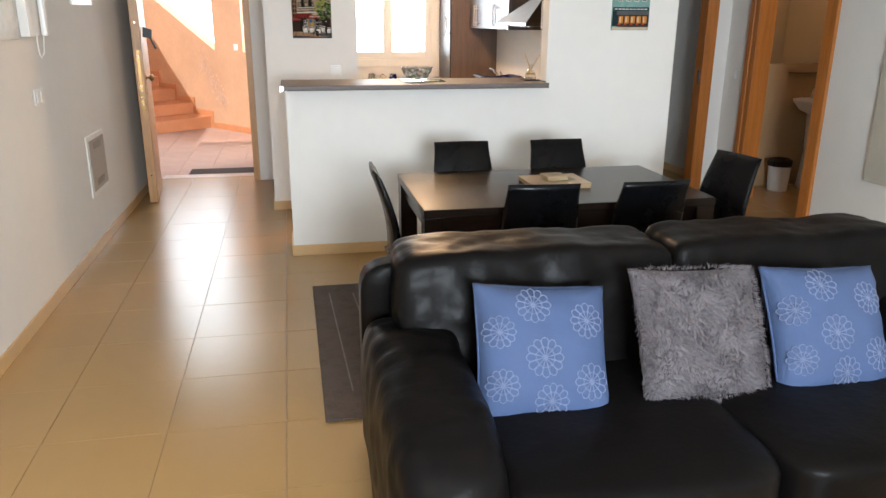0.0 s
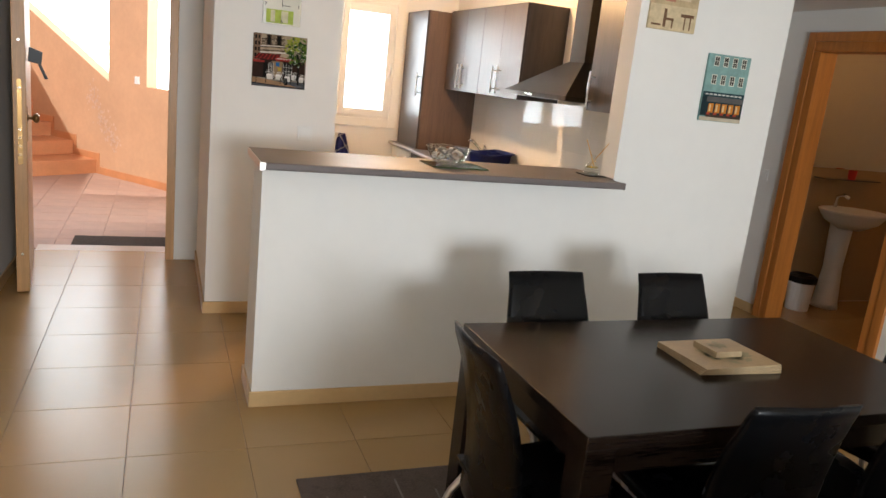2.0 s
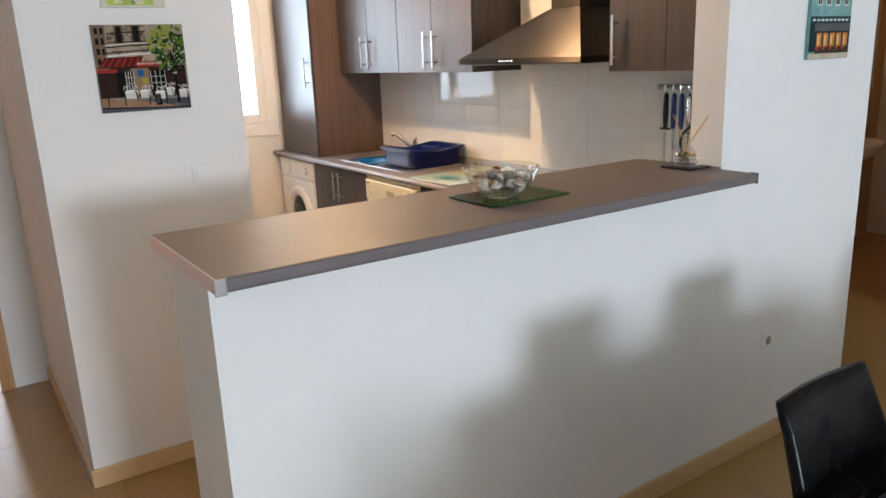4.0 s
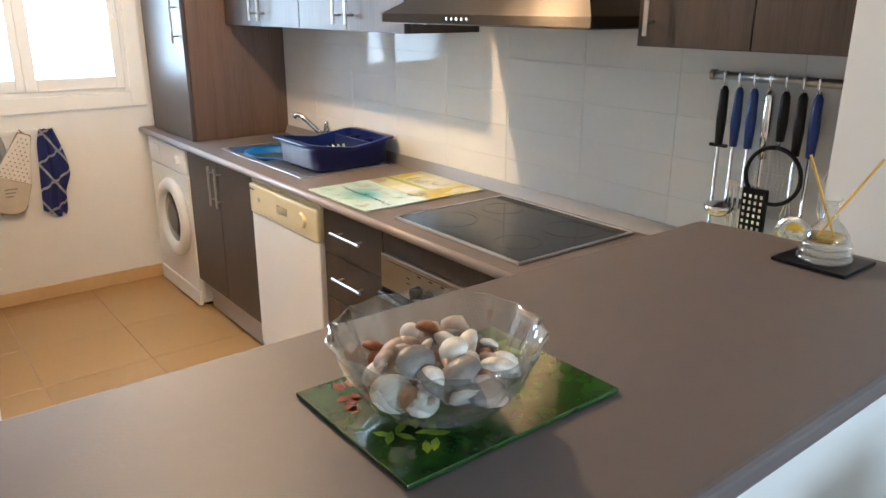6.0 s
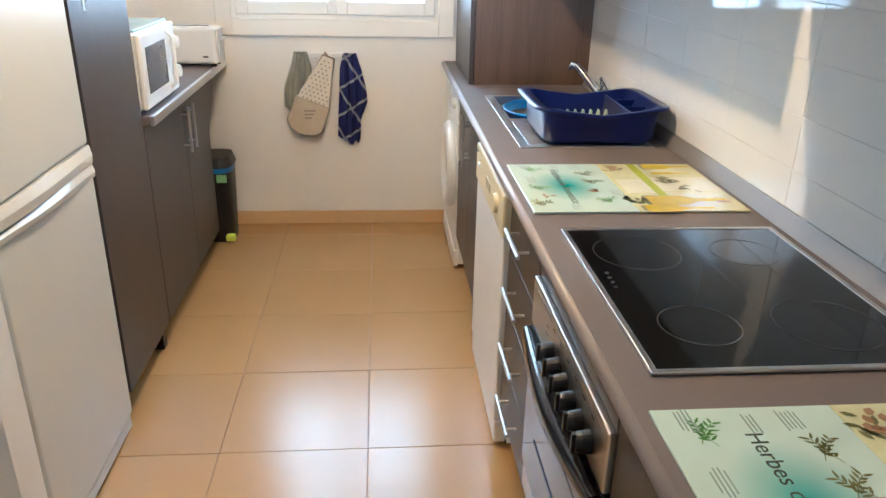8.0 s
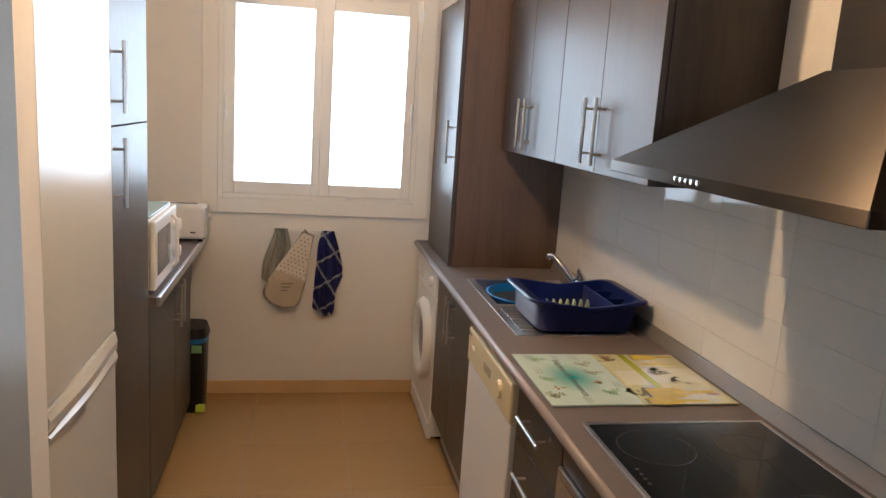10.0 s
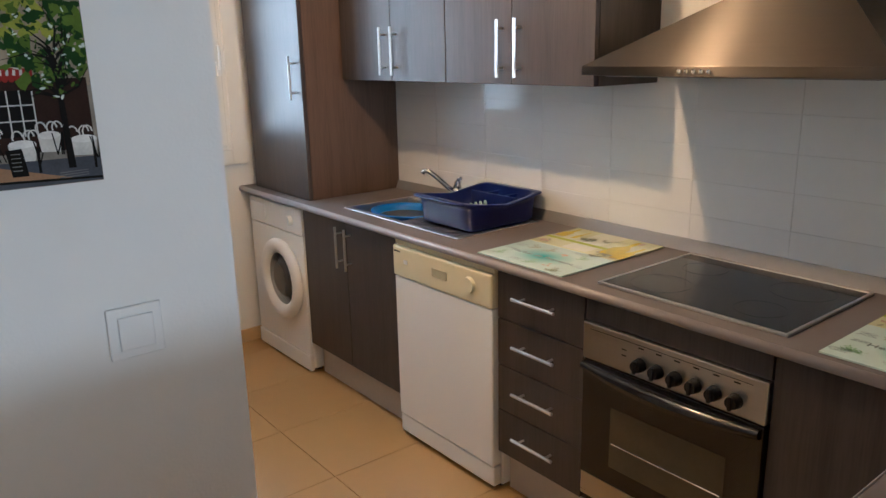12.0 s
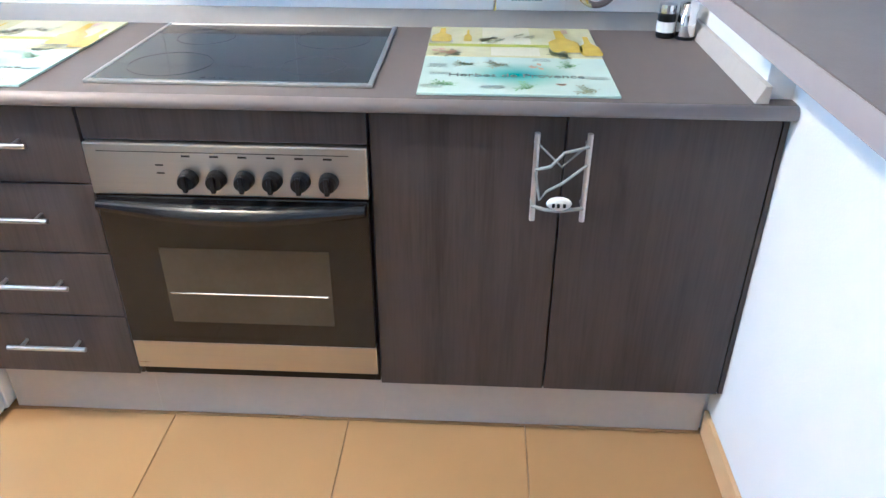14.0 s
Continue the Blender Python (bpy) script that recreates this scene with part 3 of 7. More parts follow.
# sink, basin, tap
sk = thing("sink", 2.06, 2.72, 0.9, "stainless steel inset sink with ribbed drainer", "sink")
bm = bmesh.new()
for b in ((1.838, 2.265, 2.306, 2.336), (1.838, 2.265, 3.106, 3.12), (1.838, 1.868, 2.336, 3.106), (2.195, 2.265, 2.336, 3.112)):
    box(*b, 0.9005, 0.9045, 0.002, bm=bm)
part("rim", bm, STEELG := material("sink_steel", (0.74, 0.74, 0.75), 0.34, 1.0, var=0.08, scale=10), sk)
part("drainer", box(1.868, 2.195, 2.336, 2.71, 0.893, 0.897), STEELG, sk)
for k in range(9):
    yy = 2.37 + k * 0.037
    part("rib", prism([(yy - 0.010, 0.897), (yy + 0.010, 0.897), (yy + 0.005, 0.9025), (yy - 0.005, 0.9025)], "x", 1.875, 2.17), STEELG, sk)
bm = bmesh.new()
for b in ((1.868, 2.195, 2.71, 2.716, 0.74, 0.9), (1.868, 2.195, 3.106, 3.112, 0.74, 0.9), (1.868, 1.874, 2.716, 3.106, 0.74, 0.9), (2.189, 2.195, 2.716, 3.106, 0.74, 0.9), (1.868, 2.195, 2.71, 3.112, 0.734, 0.74)):
    box(*b, bm=bm)
part("bowl", bm, STEELG, sk)
tap = thing("mixer_tap", 2.235, 2.77, 0.905, "chrome single-lever kitchen mixer tap", "tap")
part("base", lathe([(0.027, 0.904), (0.027, 0.915), (0.022, 0.94), (0.022, 0.985), (0.0, 0.995)], (2.235, 2.78, 0), 20), CHROME, tap, smooth=True)
part("spout", rod([(2.232, 2.78, 0.955), (2.20, 2.81, 0.995), (2.165, 2.845, 1.04), (2.145, 2.87, 1.063), (2.132, 2.885, 1.066), (2.125, 2.892, 1.052)], [0.014, 0.013, 0.012, 0.011, 0.011, 0.011], 14), CHROME, tap, smooth=True)
part("lever", rod([(2.235, 2.78, 0.99), (2.225, 2.765, 1.012), (2.205, 2.73, 1.035), (2.19, 2.70, 1.045)], [0.020, 0.016, 0.010, 0.007], 12), CHROME, tap, smooth=True)
# washing-up bowl sitting in the sink
BLUE = material("bright_blue_plastic", (0.015, 0.155, 0.50), 0.35, var=0.05, scale=4)
bm = lathe([(0.0, 0.752), (0.105, 0.752), (0.118, 0.765), (0.142, 0.893), (0.152, 0.898), (0.152, 0.903), (0.140, 0.903), (0.132, 0.885), (0.110, 0.770), (0.0, 0.762)], (0, 0, 0), 40)
for v in bm.verts:
    v.co = Vector((2.03 + v.co.x * 0.98, 2.90 + v.co.y * 1.15, v.co.z - 0.004))
whole("washing_up_bowl", bm, BLUE, "bright blue plastic washing-up bowl in the sink", "bowl", smooth=True)

# dish rack
NAVY = material("navy_plastic", (0.003, 0.008, 0.075), 0.30, var=0.12, scale=6, spec=0.3)
rk = thing("dish_rack", 2.08, 2.46, 0.905, "navy blue plastic dish rack resting on the drainer", "dish rack")
bm = bmesh.new()
x0, x1, y0, y1 = 1.885, 2.30, 2.30, 2.655


def rack_ring(inset, z0, wave):
    pts = []
    for k in range(72):
        a = 2 * math.pi * k / 72
        c, s = math.cos(a), math.sin(a)
        px = (abs(c) ** 0.22) * (1 if c > 0 else -1)
        py = (abs(s) ** 0.22) * (1 if s > 0 else -1)
        X = (x0 + x1) / 2 + px * ((x1 - x0) / 2 - inset * 1.9)
        Y = (y0 + y1) / 2 + py * ((y1 - y0) / 2 - inset)
        pts.append((X, Y, z0 + wave * math.cos((X - x0) / (x1 - x0) * math.pi * 2)))
    return pts


rings = [[bm.verts.new(p) for p in rack_ring(i, z, w)] for i, z, w in ((0.026, 0.906, 0), (0.015, 0.92, 0), (0.012, 0.985, 0.008), (0.008, 1.000, 0.012), (-0.004, 1.004, 0.012), (-0.005, 1.011, 0.012), (0.016, 1.012, 0.012), (0.036, 0.93, 0), (0.052, 0.918, 0))]
for a, b in zip(rings, rings[1:]):
    for k in range(72):
        bm.faces.new((a[k], a[(k + 1) % 72], b[(k + 1) % 72], b[k]))
bm.faces.new(rings[0][::-1])
bm.faces.new(rings[-1])
part("tub", bm, NAVY, rk, smooth=True)
for k in range(9):
    yy = 2.36 + k * 0.028
    part("rib", prism([(1.95, 0.918), (2.17, 0.918), (2.16, 0.945), (1.96, 0.945)], "y", yy, yy + 0.006), NAVY, rk)
for b in ((2.185, 2.19, 2.33, 2.625), (2.19, 2.28, 2.42, 2.425), (2.19, 2.28, 2.53, 2.535)):
    part("divider", box(*b, 0.92, 1.005, 0.001), NAVY, rk)
for k in range(8):
    yy, xx = 2.50, 1.965 + k * 0.026
    bm = prism([(xx, 0.93), (xx + 0.024, 0.93), (xx + 0.016, 0.976), (xx + 0.010, 0.980)], "y", yy, yy + 0.012, 0.002)
    part("peg", bm, material("pale_green_plastic", (0.50, 0.62, 0.42), 0.4) if k == 0 else bpy.data.materials["pale_green_plastic"], rk, "pale green drying peg")

# ---- wall units and hood ----
ZU, ZUT, XU = 1.467, 2.14, 2.0


def wall_unit(y0, y1, doors, label, x=XU):
    u = thing("wall_cabinet", (x + XT) / 2, (y0 + y1) / 2, ZU, label, "cabinet", "wall cabinets")
    part("body", box(x + 0.021, XT - 0.001, y0, y1, ZU, ZUT), WENGE, u)
    for d0, d1, hy in doors:
        d = part("door", box(x, x + 0.019, d0 + 0.0015, d1 - 0.0015, ZU, ZUT - 0.001, 0.0015), WENGE, u)
        bar_handle(d, x, hy, ZU + 0.125, 0.20)
    return u


wall_unit(2.556, 3.372, [(2.556, 2.93, 2.885), (2.93, 3.30, 2.97), (3.301, 3.372, 3.338)][:2], "dark wenge two-door wall cabinet beside the tall unit")
wall_unit(1.802, 2.554, [(1.802, 2.18, 2.135), (2.18, 2.554, 2.225)], "dark wenge two-door wall cabinet beside the hood")
wall_unit(0.252, 0.84, [(0.252, 0.545, 0.29), (0.545, 0.84, 0.795)], "dark wenge wall cabinet over the worktop corner")

tall = thing("tall_cabinet", 2.06, 3.68, 0.9, "tall dark wenge cabinet standing on the worktop, brown side panel", "cabinet")
part("body", box(1.822, XT - 0.001, 3.376, 3.97, 0.9015, 2.13), WENGE_BROWN, tall)
td = part("door", box(1.80, 1.82, 3.376, 3.968, 0.903, 2.13, 0.0015), WENGE, tall)
bar_handle(td, 1.80, 3.43, 1.48, 0.20)

hd = thing("cooker_hood", 2.1, 1.31, 1.5, "pyramid brushed steel cooker hood with chimney", "cooker hood")
HY0, HY1, HX = 0.872, 1.738, 1.868
bm = bmesh.new()
low = [bm.verts.new(p) for p in ((HX, HY0, 1.535), (XT - 0.002, HY0, 1.535), (XT - 0.002, HY1, 1.535), (HX, HY1, 1.535))]
mid = [bm.verts.new(p) for p in ((2.105, 1.12, 1.75), (XT - 0.002, 1.12, 1.75), (XT - 0.002, 1.32, 1.75), (2.105, 1.32, 1.75))]
for k in range(4):
    bm.faces.new((low[k], low[(k + 1) % 4], mid[(k + 1) % 4], mid[k]))
bm.faces.new(mid)
bm.faces.new(low[::-1])
part("canopy", bm, HOODSTEEL, hd)
part("rim", box(HX - 0.001, XT - 0.003, HY0 - 0.001, HY1 + 0.001, 1.508, 1.5355, 0.002), HOODSTEEL, hd)
part("filter", box(HX + 0.05, XT - 0.05, HY0 + 0.05, HY1 - 0.05, 1.503, 1.509), material("hood_filter", (0.20, 0.20, 0.20), 0.4, 1.0), hd)
part("chimney", box(2.11, XT - 0.003, 1.125, 1.315, 1.745, H - 0.002, 0.002), HOODSTEEL, hd)
for k in range(5):
    part("button", lathe([(0.0, HX - 0.007), (0.006, HX - 0.006), (0.007, HX + 0.0)], (0, 1.40 - k * 0.022, 1.522), 12, "x"), CHROME, hd)

# utensil rail and utensils
rail = thing("utensil_rail", XT - 0.04, 0.55, 1.39, "dull metal utensil rail with hooks on the tiled wall", "rail")
part("bar", rod([(XT - 0.045, 0.30, 1.388), (XT - 0.045, 0.80, 1.388)], 0.011, 12), STEEL, rail, smooth=True)
part("end_cap", rod([(XT - 0.045, 0.80, 1.388), (XT - 0.045, 0.812, 1.388)], 0.014, 12), STEEL, rail)
for yy in (0.33, 0.77):
    part("bracket", rod([(XT - 0.012, yy, 1.388), (XT - 0.045, yy, 1.388)], 0.008, 8), STEEL, rail)
DBLUE = material("blue_handle_plastic", (0.012, 0.035, 0.20), 0.3)
UT_Y = [0.765, 0.723, 0.682, 0.639, 0.599, 0.556, 0.519, 0.453]
for yy in UT_Y:
    part("hook", rod([(XT - 0.045, yy, 1.400), (XT - 0.060, yy, 1.395), (XT - 0.060, yy, 1.372), (XT - 0.052, yy, 1.358), (XT - 0.044, yy, 1.366)], 0.0025, 6), CHROME, rail)
XU_ = XT - 0.052


def utensil(y, name, label, handle, hl, shaft):
    u = thing(name, XU_, y, 1.36, label, "kitchen utensil", "hanging utensils")
    hm = rod([(XU_, y, 1.362), (XU_, y, 1.35), (XU_, y, 1.34 - hl * 0.5), (XU_, y, 1.34 - hl)], [0.006, 0.011, 0.013, 0.010], 10)
    part("handle", hm, handle, u, smooth=True)
    part("shaft", rod([(XU_, y, 1.34 - hl), (XU_, y, 1.34 - hl - shaft)], 0.0045, 8), CHROME, u)
    return u, 1.34 - hl - shaft


u, z = utensil(UT_Y[0], "sharpening_steel", "sharpening steel with black handle hanging from a hook", BLACK, 0.13, 0.26)
part("guard", box(XU_ - 0.006, XU_ + 0.006, UT_Y[0] - 0.026, UT_Y[0] + 0.026, 1.203, 1.212, 0.003), BLACK, u)
u, z = utensil(UT_Y[1], "ladle", "steel ladle with blue handle hanging from a hook", DBLUE, 0.13, 0.15)
bm = lathe([(0.0, -0.030), (0.022, -0.026), (0.036, -0.014), (0.042, 0.004), (0.040, 0.004), (0.034, -0.012), (0.0, -0.026)], (XU_ - 0.03, UT_Y[1], z - 0.005), 20)
part("cup", bm, CHROME, u, smooth=True)
u, z = utensil(UT_Y[2], "slotted_spatula", "slotted steel spatula with blue handle hanging from a hook", DBLUE, 0.13, 0.10)
bm = bmesh.new()
for k in range(5):
    box(XU_ - 0.002, XU_ + 0.002, UT_Y[2] - 0.034 + k * 0.015, UT_Y[2] - 0.026 + k * 0.015, z - 0.12, z, 0.0005, bm=bm)
box(XU_ - 0.002, XU_ + 0.002, UT_Y[2] - 0.034, UT_Y[2] + 0.042, z - 0.135, z - 0.12, bm=bm)
box(XU_ - 0.002, XU_ + 0.002, UT_Y[2] - 0.034, UT_Y[2] + 0.042, z, z + 0.012, bm=bm)
part("blade", bm, CHROME, u)
u, z = utensil(UT_Y[3], "grater", "black flat grater with steel handle hanging from a hook", CHROME, 0.15, 0.08)
g = part("plate", box(XU_ - 0.016, XU_ + 0.0, UT_Y[3] - 0.033, UT_Y[3] + 0.033, z - 0.115, z + 0.005, 0.003), BLACK, u)
bm = bmesh.new()
for a in range(4):
    for b in range(6):
        box(XU_ - 0.0175, XU_ - 0.0155, UT_Y[3] - 0.026 + a * 0.015, UT_Y[3] - 0.019 + a * 0.015, z - 0.105 + b * 0.017, z - 0.096 + b * 0.017, bm=bm)
part("teeth", bm, CHROME, g)
u, z = utensil(UT_Y[4], "sieve", "round mesh sieve with black handle hanging from a hook", BLACK, 0.10, 0.012)
part("rim", rod([(XU_ - 0.01, UT_Y[4] + 0.072 * math.sin(a), z - 0.075 + 0.072 * math.cos(a)) for a in (2 * math.pi * k / 32 for k in range(33))], 0.0055, 8), BLACK, u, smooth=True)
bm = bmesh.new()
for k in range(13):
    d = -0.066 + k * 0.011
    w = math.sqrt(max(0, 0.07 ** 2 - d * d))
    rod([(XU_ - 0.006, UT_Y[4] + d, z - 0.075 - w), (XU_ + 0.006, UT_Y[4] + d, z - 0.075), (XU_ - 0.006, UT_Y[4] + d, z - 0.075 + w)], 0.0013, 4, bm=bm)
    rod([(XU_ - 0.006, UT_Y[4] - w, z - 0.075 + d), (XU_ + 0.006, UT_Y[4], z - 0.075 + d), (XU_ - 0.006, UT_Y[4] + w, z - 0.075 + d)], 0.0013, 4, bm=bm)
part("mesh", bm, ALU, u, "fine wire mesh")
u, z = utensil(UT_Y[5], "serving_fork", "steel serving fork with black handle hanging from a hook", BLACK, 0.13, 0.12)
bm = bmesh.new()
for dy in (-0.012, 0.0, 0.012):
    rod([(XU_, UT_Y[5] + dy * 0.3, z + 0.005), (XU_ - 0.004, UT_Y[5] + dy, z - 0.03), (XU_, UT_Y[5] + dy, z - 0.08)], 0.0025, 6, bm=bm)
part("prongs", bm, CHROME, u)
u, z = utensil(UT_Y[6], "skimmer", "perforated steel skimmer with blue handle hanging from a hook", DBLUE, 0.13, 0.15)
part("disc", lathe([(0.0, 0.008), (0.03, 0.004), (0.052, -0.006), (0.052, -0.009), (0.03, 0.001), (0.0, 0.005)], (XU_ - 0.01, UT_Y[6], z - 0.045), 24, "x"), CHROME, u, smooth=True)
u, z = utensil(UT_Y[7], "whisk", "wire whisk with blue handle hanging from a hook", DBLUE, 0.13, 0.01)
bm = bmesh.new()
for k in range(5):
    a = math.pi * k / 5
    rod([(XU_ + 0.030 * math.cos(a) * math.sin(t), UT_Y[7] + 0.030 * math.sin(a) * math.sin(t), z - 0.15 * (1 - math.cos(t)) / 2) for t in (math.pi * j / 8 for j in range(9))], 0.001, 5, bm=bm)
    rod([(XU_ - 0.030 * math.cos(a) * math.sin(t), UT_Y[7] - 0.030 * math.sin(a) * math.sin(t), z - 0.15 * (1 - math.cos(t)) / 2) for t in (math.pi * j / 8 for j in range(9))], 0.001, 5, bm=bm)
part("wires", bm, CHROME, u)

# ---- kitchen, fridge side ----
fr = thing("fridge_freezer", 0.35, 1.87, 0, "white fridge-freezer with two doors and moulded grip", "fridge")
part("body", box(-0.008, 0.565, 1.60, 2.183, 0.03, 1.90, 0.008), FRIDGEWHITE, fr)
ud = part("upper_door", box(0.571, 0.605, 1.60, 2.185, 0.945, 1.90, 0.012, 3), FRIDGEWHITE, fr)
ld = part("lower_door", box(0.571, 0.605, 1.60, 2.185, 0.06, 0.885, 0.012, 3), FRIDGEWHITE, fr)
for d, za, zb in ((ud, 0.895, 0.943), (ld, 0.862, 0.890)):
    bm = bmesh.new()
    vs = []
    for k in range(15):
        t = k / 14
        s = math.sin(math.pi * min(1, t * 1.15)) * 0.009
        y = 1.603 + 0.58 * t
        zz = 0.02 * (0.5 - t) * (1 if d is ld else 0.4)
        vs.append([bm.verts.new(p) for p in ((0.575, y, za + zz), (0.608 + s, y, za + zz), (0.611 + s, y, (za + zb) / 2 + zz), (0.605 + s * 0.5, y, zb), (0.575, y, zb))])
    for a, b in zip(vs, vs[1:]):
        for k in range(5):
            bm.faces.new((a[k], a[(k + 1) % 5], b[(k + 1) % 5], b[k]))
    bm.faces.new(vs[0])
    bm.faces.new(vs[-1][::-1])
    part("grip", bm, FRIDGEWHITE, d, "moulded white grip")
part("seal", box(0.564, 0.572, 1.607, 2.18, 0.07, 1.89), material("door_seal", (0.25, 0.25, 0.25), 0.7), fr)
part("kick_plate", box(0.55, 0.598, 1.61, 2.178, 0.012, 0.055, 0.004), FRIDGEWHITE, fr)
# solid grey block whose colour stands for the shade between the doors
part("grip_recess", box(0.5725, 0.6035, 1.74, 2.10, 0.884, 0.897), material("recess_shade_grey", (0.16, 0.16, 0.16), 0.6), fr, "dark grey block drawn as the shade between the doors")
for yy in (1.62, 2.12):
    part("foot", lathe([(0.02, 0), (0.02, 0.03)], (0.53, yy, 0), 10), BLACK, fr)

tl = thing("tall_cabinet", 0.3, 2.48, 0, "tall wenge larder cabinet with two stacked doors beside the fridge", "cabinet")
part("body", box(0.0, 0.568, 2.235, 2.72, 0.10, 2.16), WENGE, tl)
for z0, z1, hz in ((0.10, 1.52, 1.39), (1.524, 2.158, 1.66)):
    d = part("door", box(0.57, 0.59, 2.236, 2.719, z0, z1, 0.0015), WENGE, tl)
    bar_handle(d, 0.59, 2.265, hz, 0.20, mat=ALU)
part("plinth", box(0.50, 0.515, 2.235, 2.72, 0.002, 0.098), ALUPLINTH, tl)
part("leg", box(0.53, 0.57, 2.68, 2.72, 0.0, 0.10, 0.003), BLACK, tl)

bl = thing("base_cabinet", 0.3, 3.21, 0, "wenge double-door base cabinet under the microwave worktop", "cabinet", UNITS)
part("body", box(0.0, 0.568, 2.723, 3.70, 0.10, ZW - 0.002), WENGE, bl)
for d0, d1, hy in ((2.723, 3.26, 3.218), (3.26, 3.70, 3.305)):
    d = part("door", box(0.57, 0.59, d0 + 0.002, d1 - 0.002, 0.10, ZW - 0.006, 0.0015), WENGE, bl)
    bar_handle(d, 0.59, hy, 0.735, 0.19)
part("plinth", box(0.50, 0.515, 2.723, 3.70, 0.002, 0.098), ALUPLINTH, bl)
part("bracket", prism([(3.70, 0.45), (3.70, ZW - 0.002), (4.045, ZW - 0.002)], "x", 0.02, 0.565), WENGE, bl, "slanting end panel")
w2 = thing("worktop", 0.33, 3.4, ZW, "mauve-grey laminate worktop with metal front edge", "worktop")
part("slab", box(0.0, 0.614, 2.723, YW - 0.003, ZW, 0.90), WORKTOP, w2)
part("front_edge", box(0.6145, 0.630, 2.723, YW - 0.003, ZW - 0.004, 0.902, 0.004), ALU, w2, "metal front edge")

mw = thing("microwave_oven", 0.42, 2.95, 0.9, "white microwave oven with grey window and two dials", "microwave")
part("body", box(0.22, 0.585, 2.745, 3.20, 0.912, 1.175, 0.008), WHITE, mw)
md = part("door", box(0.587, 0.608, 2.745, 3.08, 0.915, 1.172, 0.008), WHITE, mw)
part("door_window", box(0.6085, 0.6105, 2.79, 3.04, 0.965, 1.125, 0.001), material("microwave_window", (0.10, 0.11, 0.13), 0.12), md, "grey-blue glass window")
part("handle", rod([(0.612, 3.06, 0.94), (0.632, 3.06, 0.96), (0.632, 3.06, 1.13), (0.612, 3.06, 1.15)], 0.008, 8), WHITE, md)
mp_ = part("control_panel", box(0.587, 0.606, 3.085, 3.20, 0.915, 1.172, 0.006), WHITE, mw)
for zz in (0.99, 1.10):
    part("dial", lathe([(0.0, 0.632), (0.022, 0.632), (0.028, 0.606)], (0, 3.142, zz), 20, "x"), WHITE, mp_)
for yy in (2.78, 3.16):
    for xx in (0.26, 0.55):
        part("foot", lathe([(0.014, 0.9), (0.014, 0.913)], (xx, yy, 0), 10), BLACK, mw)
whole("glass_board", box(0.24, 0.585, 2.77, 3.18, 1.1765, 1.1845, 0.002), material("aqua_glass", (0.42, 0.62, 0.66), 0.12), "pale aqua glass board lying on the microwave", "board")
to = thing("toaster", 0.55, 3.86, 0.9, "white long-slot toaster on the worktop", "toaster")
part("body", box(0.40, 0.645, 3.79, 3.925, 0.912, 1.085, 0.022, 4), WHITE, to, smooth=False)
part("slot", box(0.43, 0.60, 3.845, 3.87, 1.0845, 1.0865), BLACK, to)
part("badge", box(0.575, 0.60, 3.7885, 3.7905, 0.945, 0.952), BLACK, to)
part("end_panel", box(0.6445, 0.652, 3.80, 3.915, 0.92, 1.075, 0.003), material("grey_plastic", (0.55, 0.55, 0.54), 0.4), to)
part("lever", box(0.652, 0.672, 3.845, 3.87, 1.02, 1.035, 0.004), WHITE, to)
for yy in (3.81, 3.90):
    for xx in (0.43, 0.62):
        part("foot", lathe([(0.012, 0.9), (0.012, 0.915)], (xx, yy, 0), 10), BLACK, to)
bn = thing("pedal_bin", 0.57, 3.88, 0, "small black pedal bin with blue liner edge", "bin")


def rounded_tub(cx, cy, w, d, z0, z1, taper, mat_bm=None, r=0.3):
    bm = bmesh.new()
    rings = []
    for z, f in ((z0, taper), (z1, 1.0)):
        ring = []
        for k in range(36):
            a = 2 * math.pi * k / 36
            c, s = math.cos(a), math.sin(a)
            ring.append(bm.verts.new((cx + f * w / 2 * abs(c) ** r * (1 if c > 0 else -1), cy + f * d / 2 * abs(s) ** r * (1 if s > 0 else -1), z)))
        rings.append(ring)
    for k in range(36):
        bm.faces.new((rings[0][k], rings[0][(k + 1) % 36], rings[1][(k + 1) % 36], rings[1][k]))
    bm.faces.new(rings[0][::-1])
    bm.faces.new(rings[1])
    return bm


part("tub", rounded_tub(0.57, 3.88, 0.165, 0.22, 0.0, 0.40, 0.86, r=0.6), BLACK, bn, smooth=False)
part("liner", rounded_tub(0.57, 3.88, 0.169, 0.224, 0.375, 0.402, 0.99, r=0.6), BLUE, bn, "blue bag edge")
lid = rounded_tub(0.57, 3.88, 0.178, 0.235, 0.403, 0.455, 1.0, r=0.6)
for v in lid.verts:
    if v.co.z > 0.45:
        v.co = Vector((0.57 + (v.co.x - 0.57) * 0.84, 3.88 + (v.co.y - 3.88) * 0.84, 0.45))
part("lid", lid, BLACK, bn)
part("sticker", box(0.585, 0.635, 3.7665, 3.770, 0.33, 0.37), material("green_sticker", (0.25, 0.50, 0.25), 0.4), bn)
part("pedal", box(0.605, 0.65, 3.758, 3.80, 0.012, 0.045, 0.005), material("lime_plastic", (0.55, 0.70, 0.05), 0.4), bn, "lime green pedal")

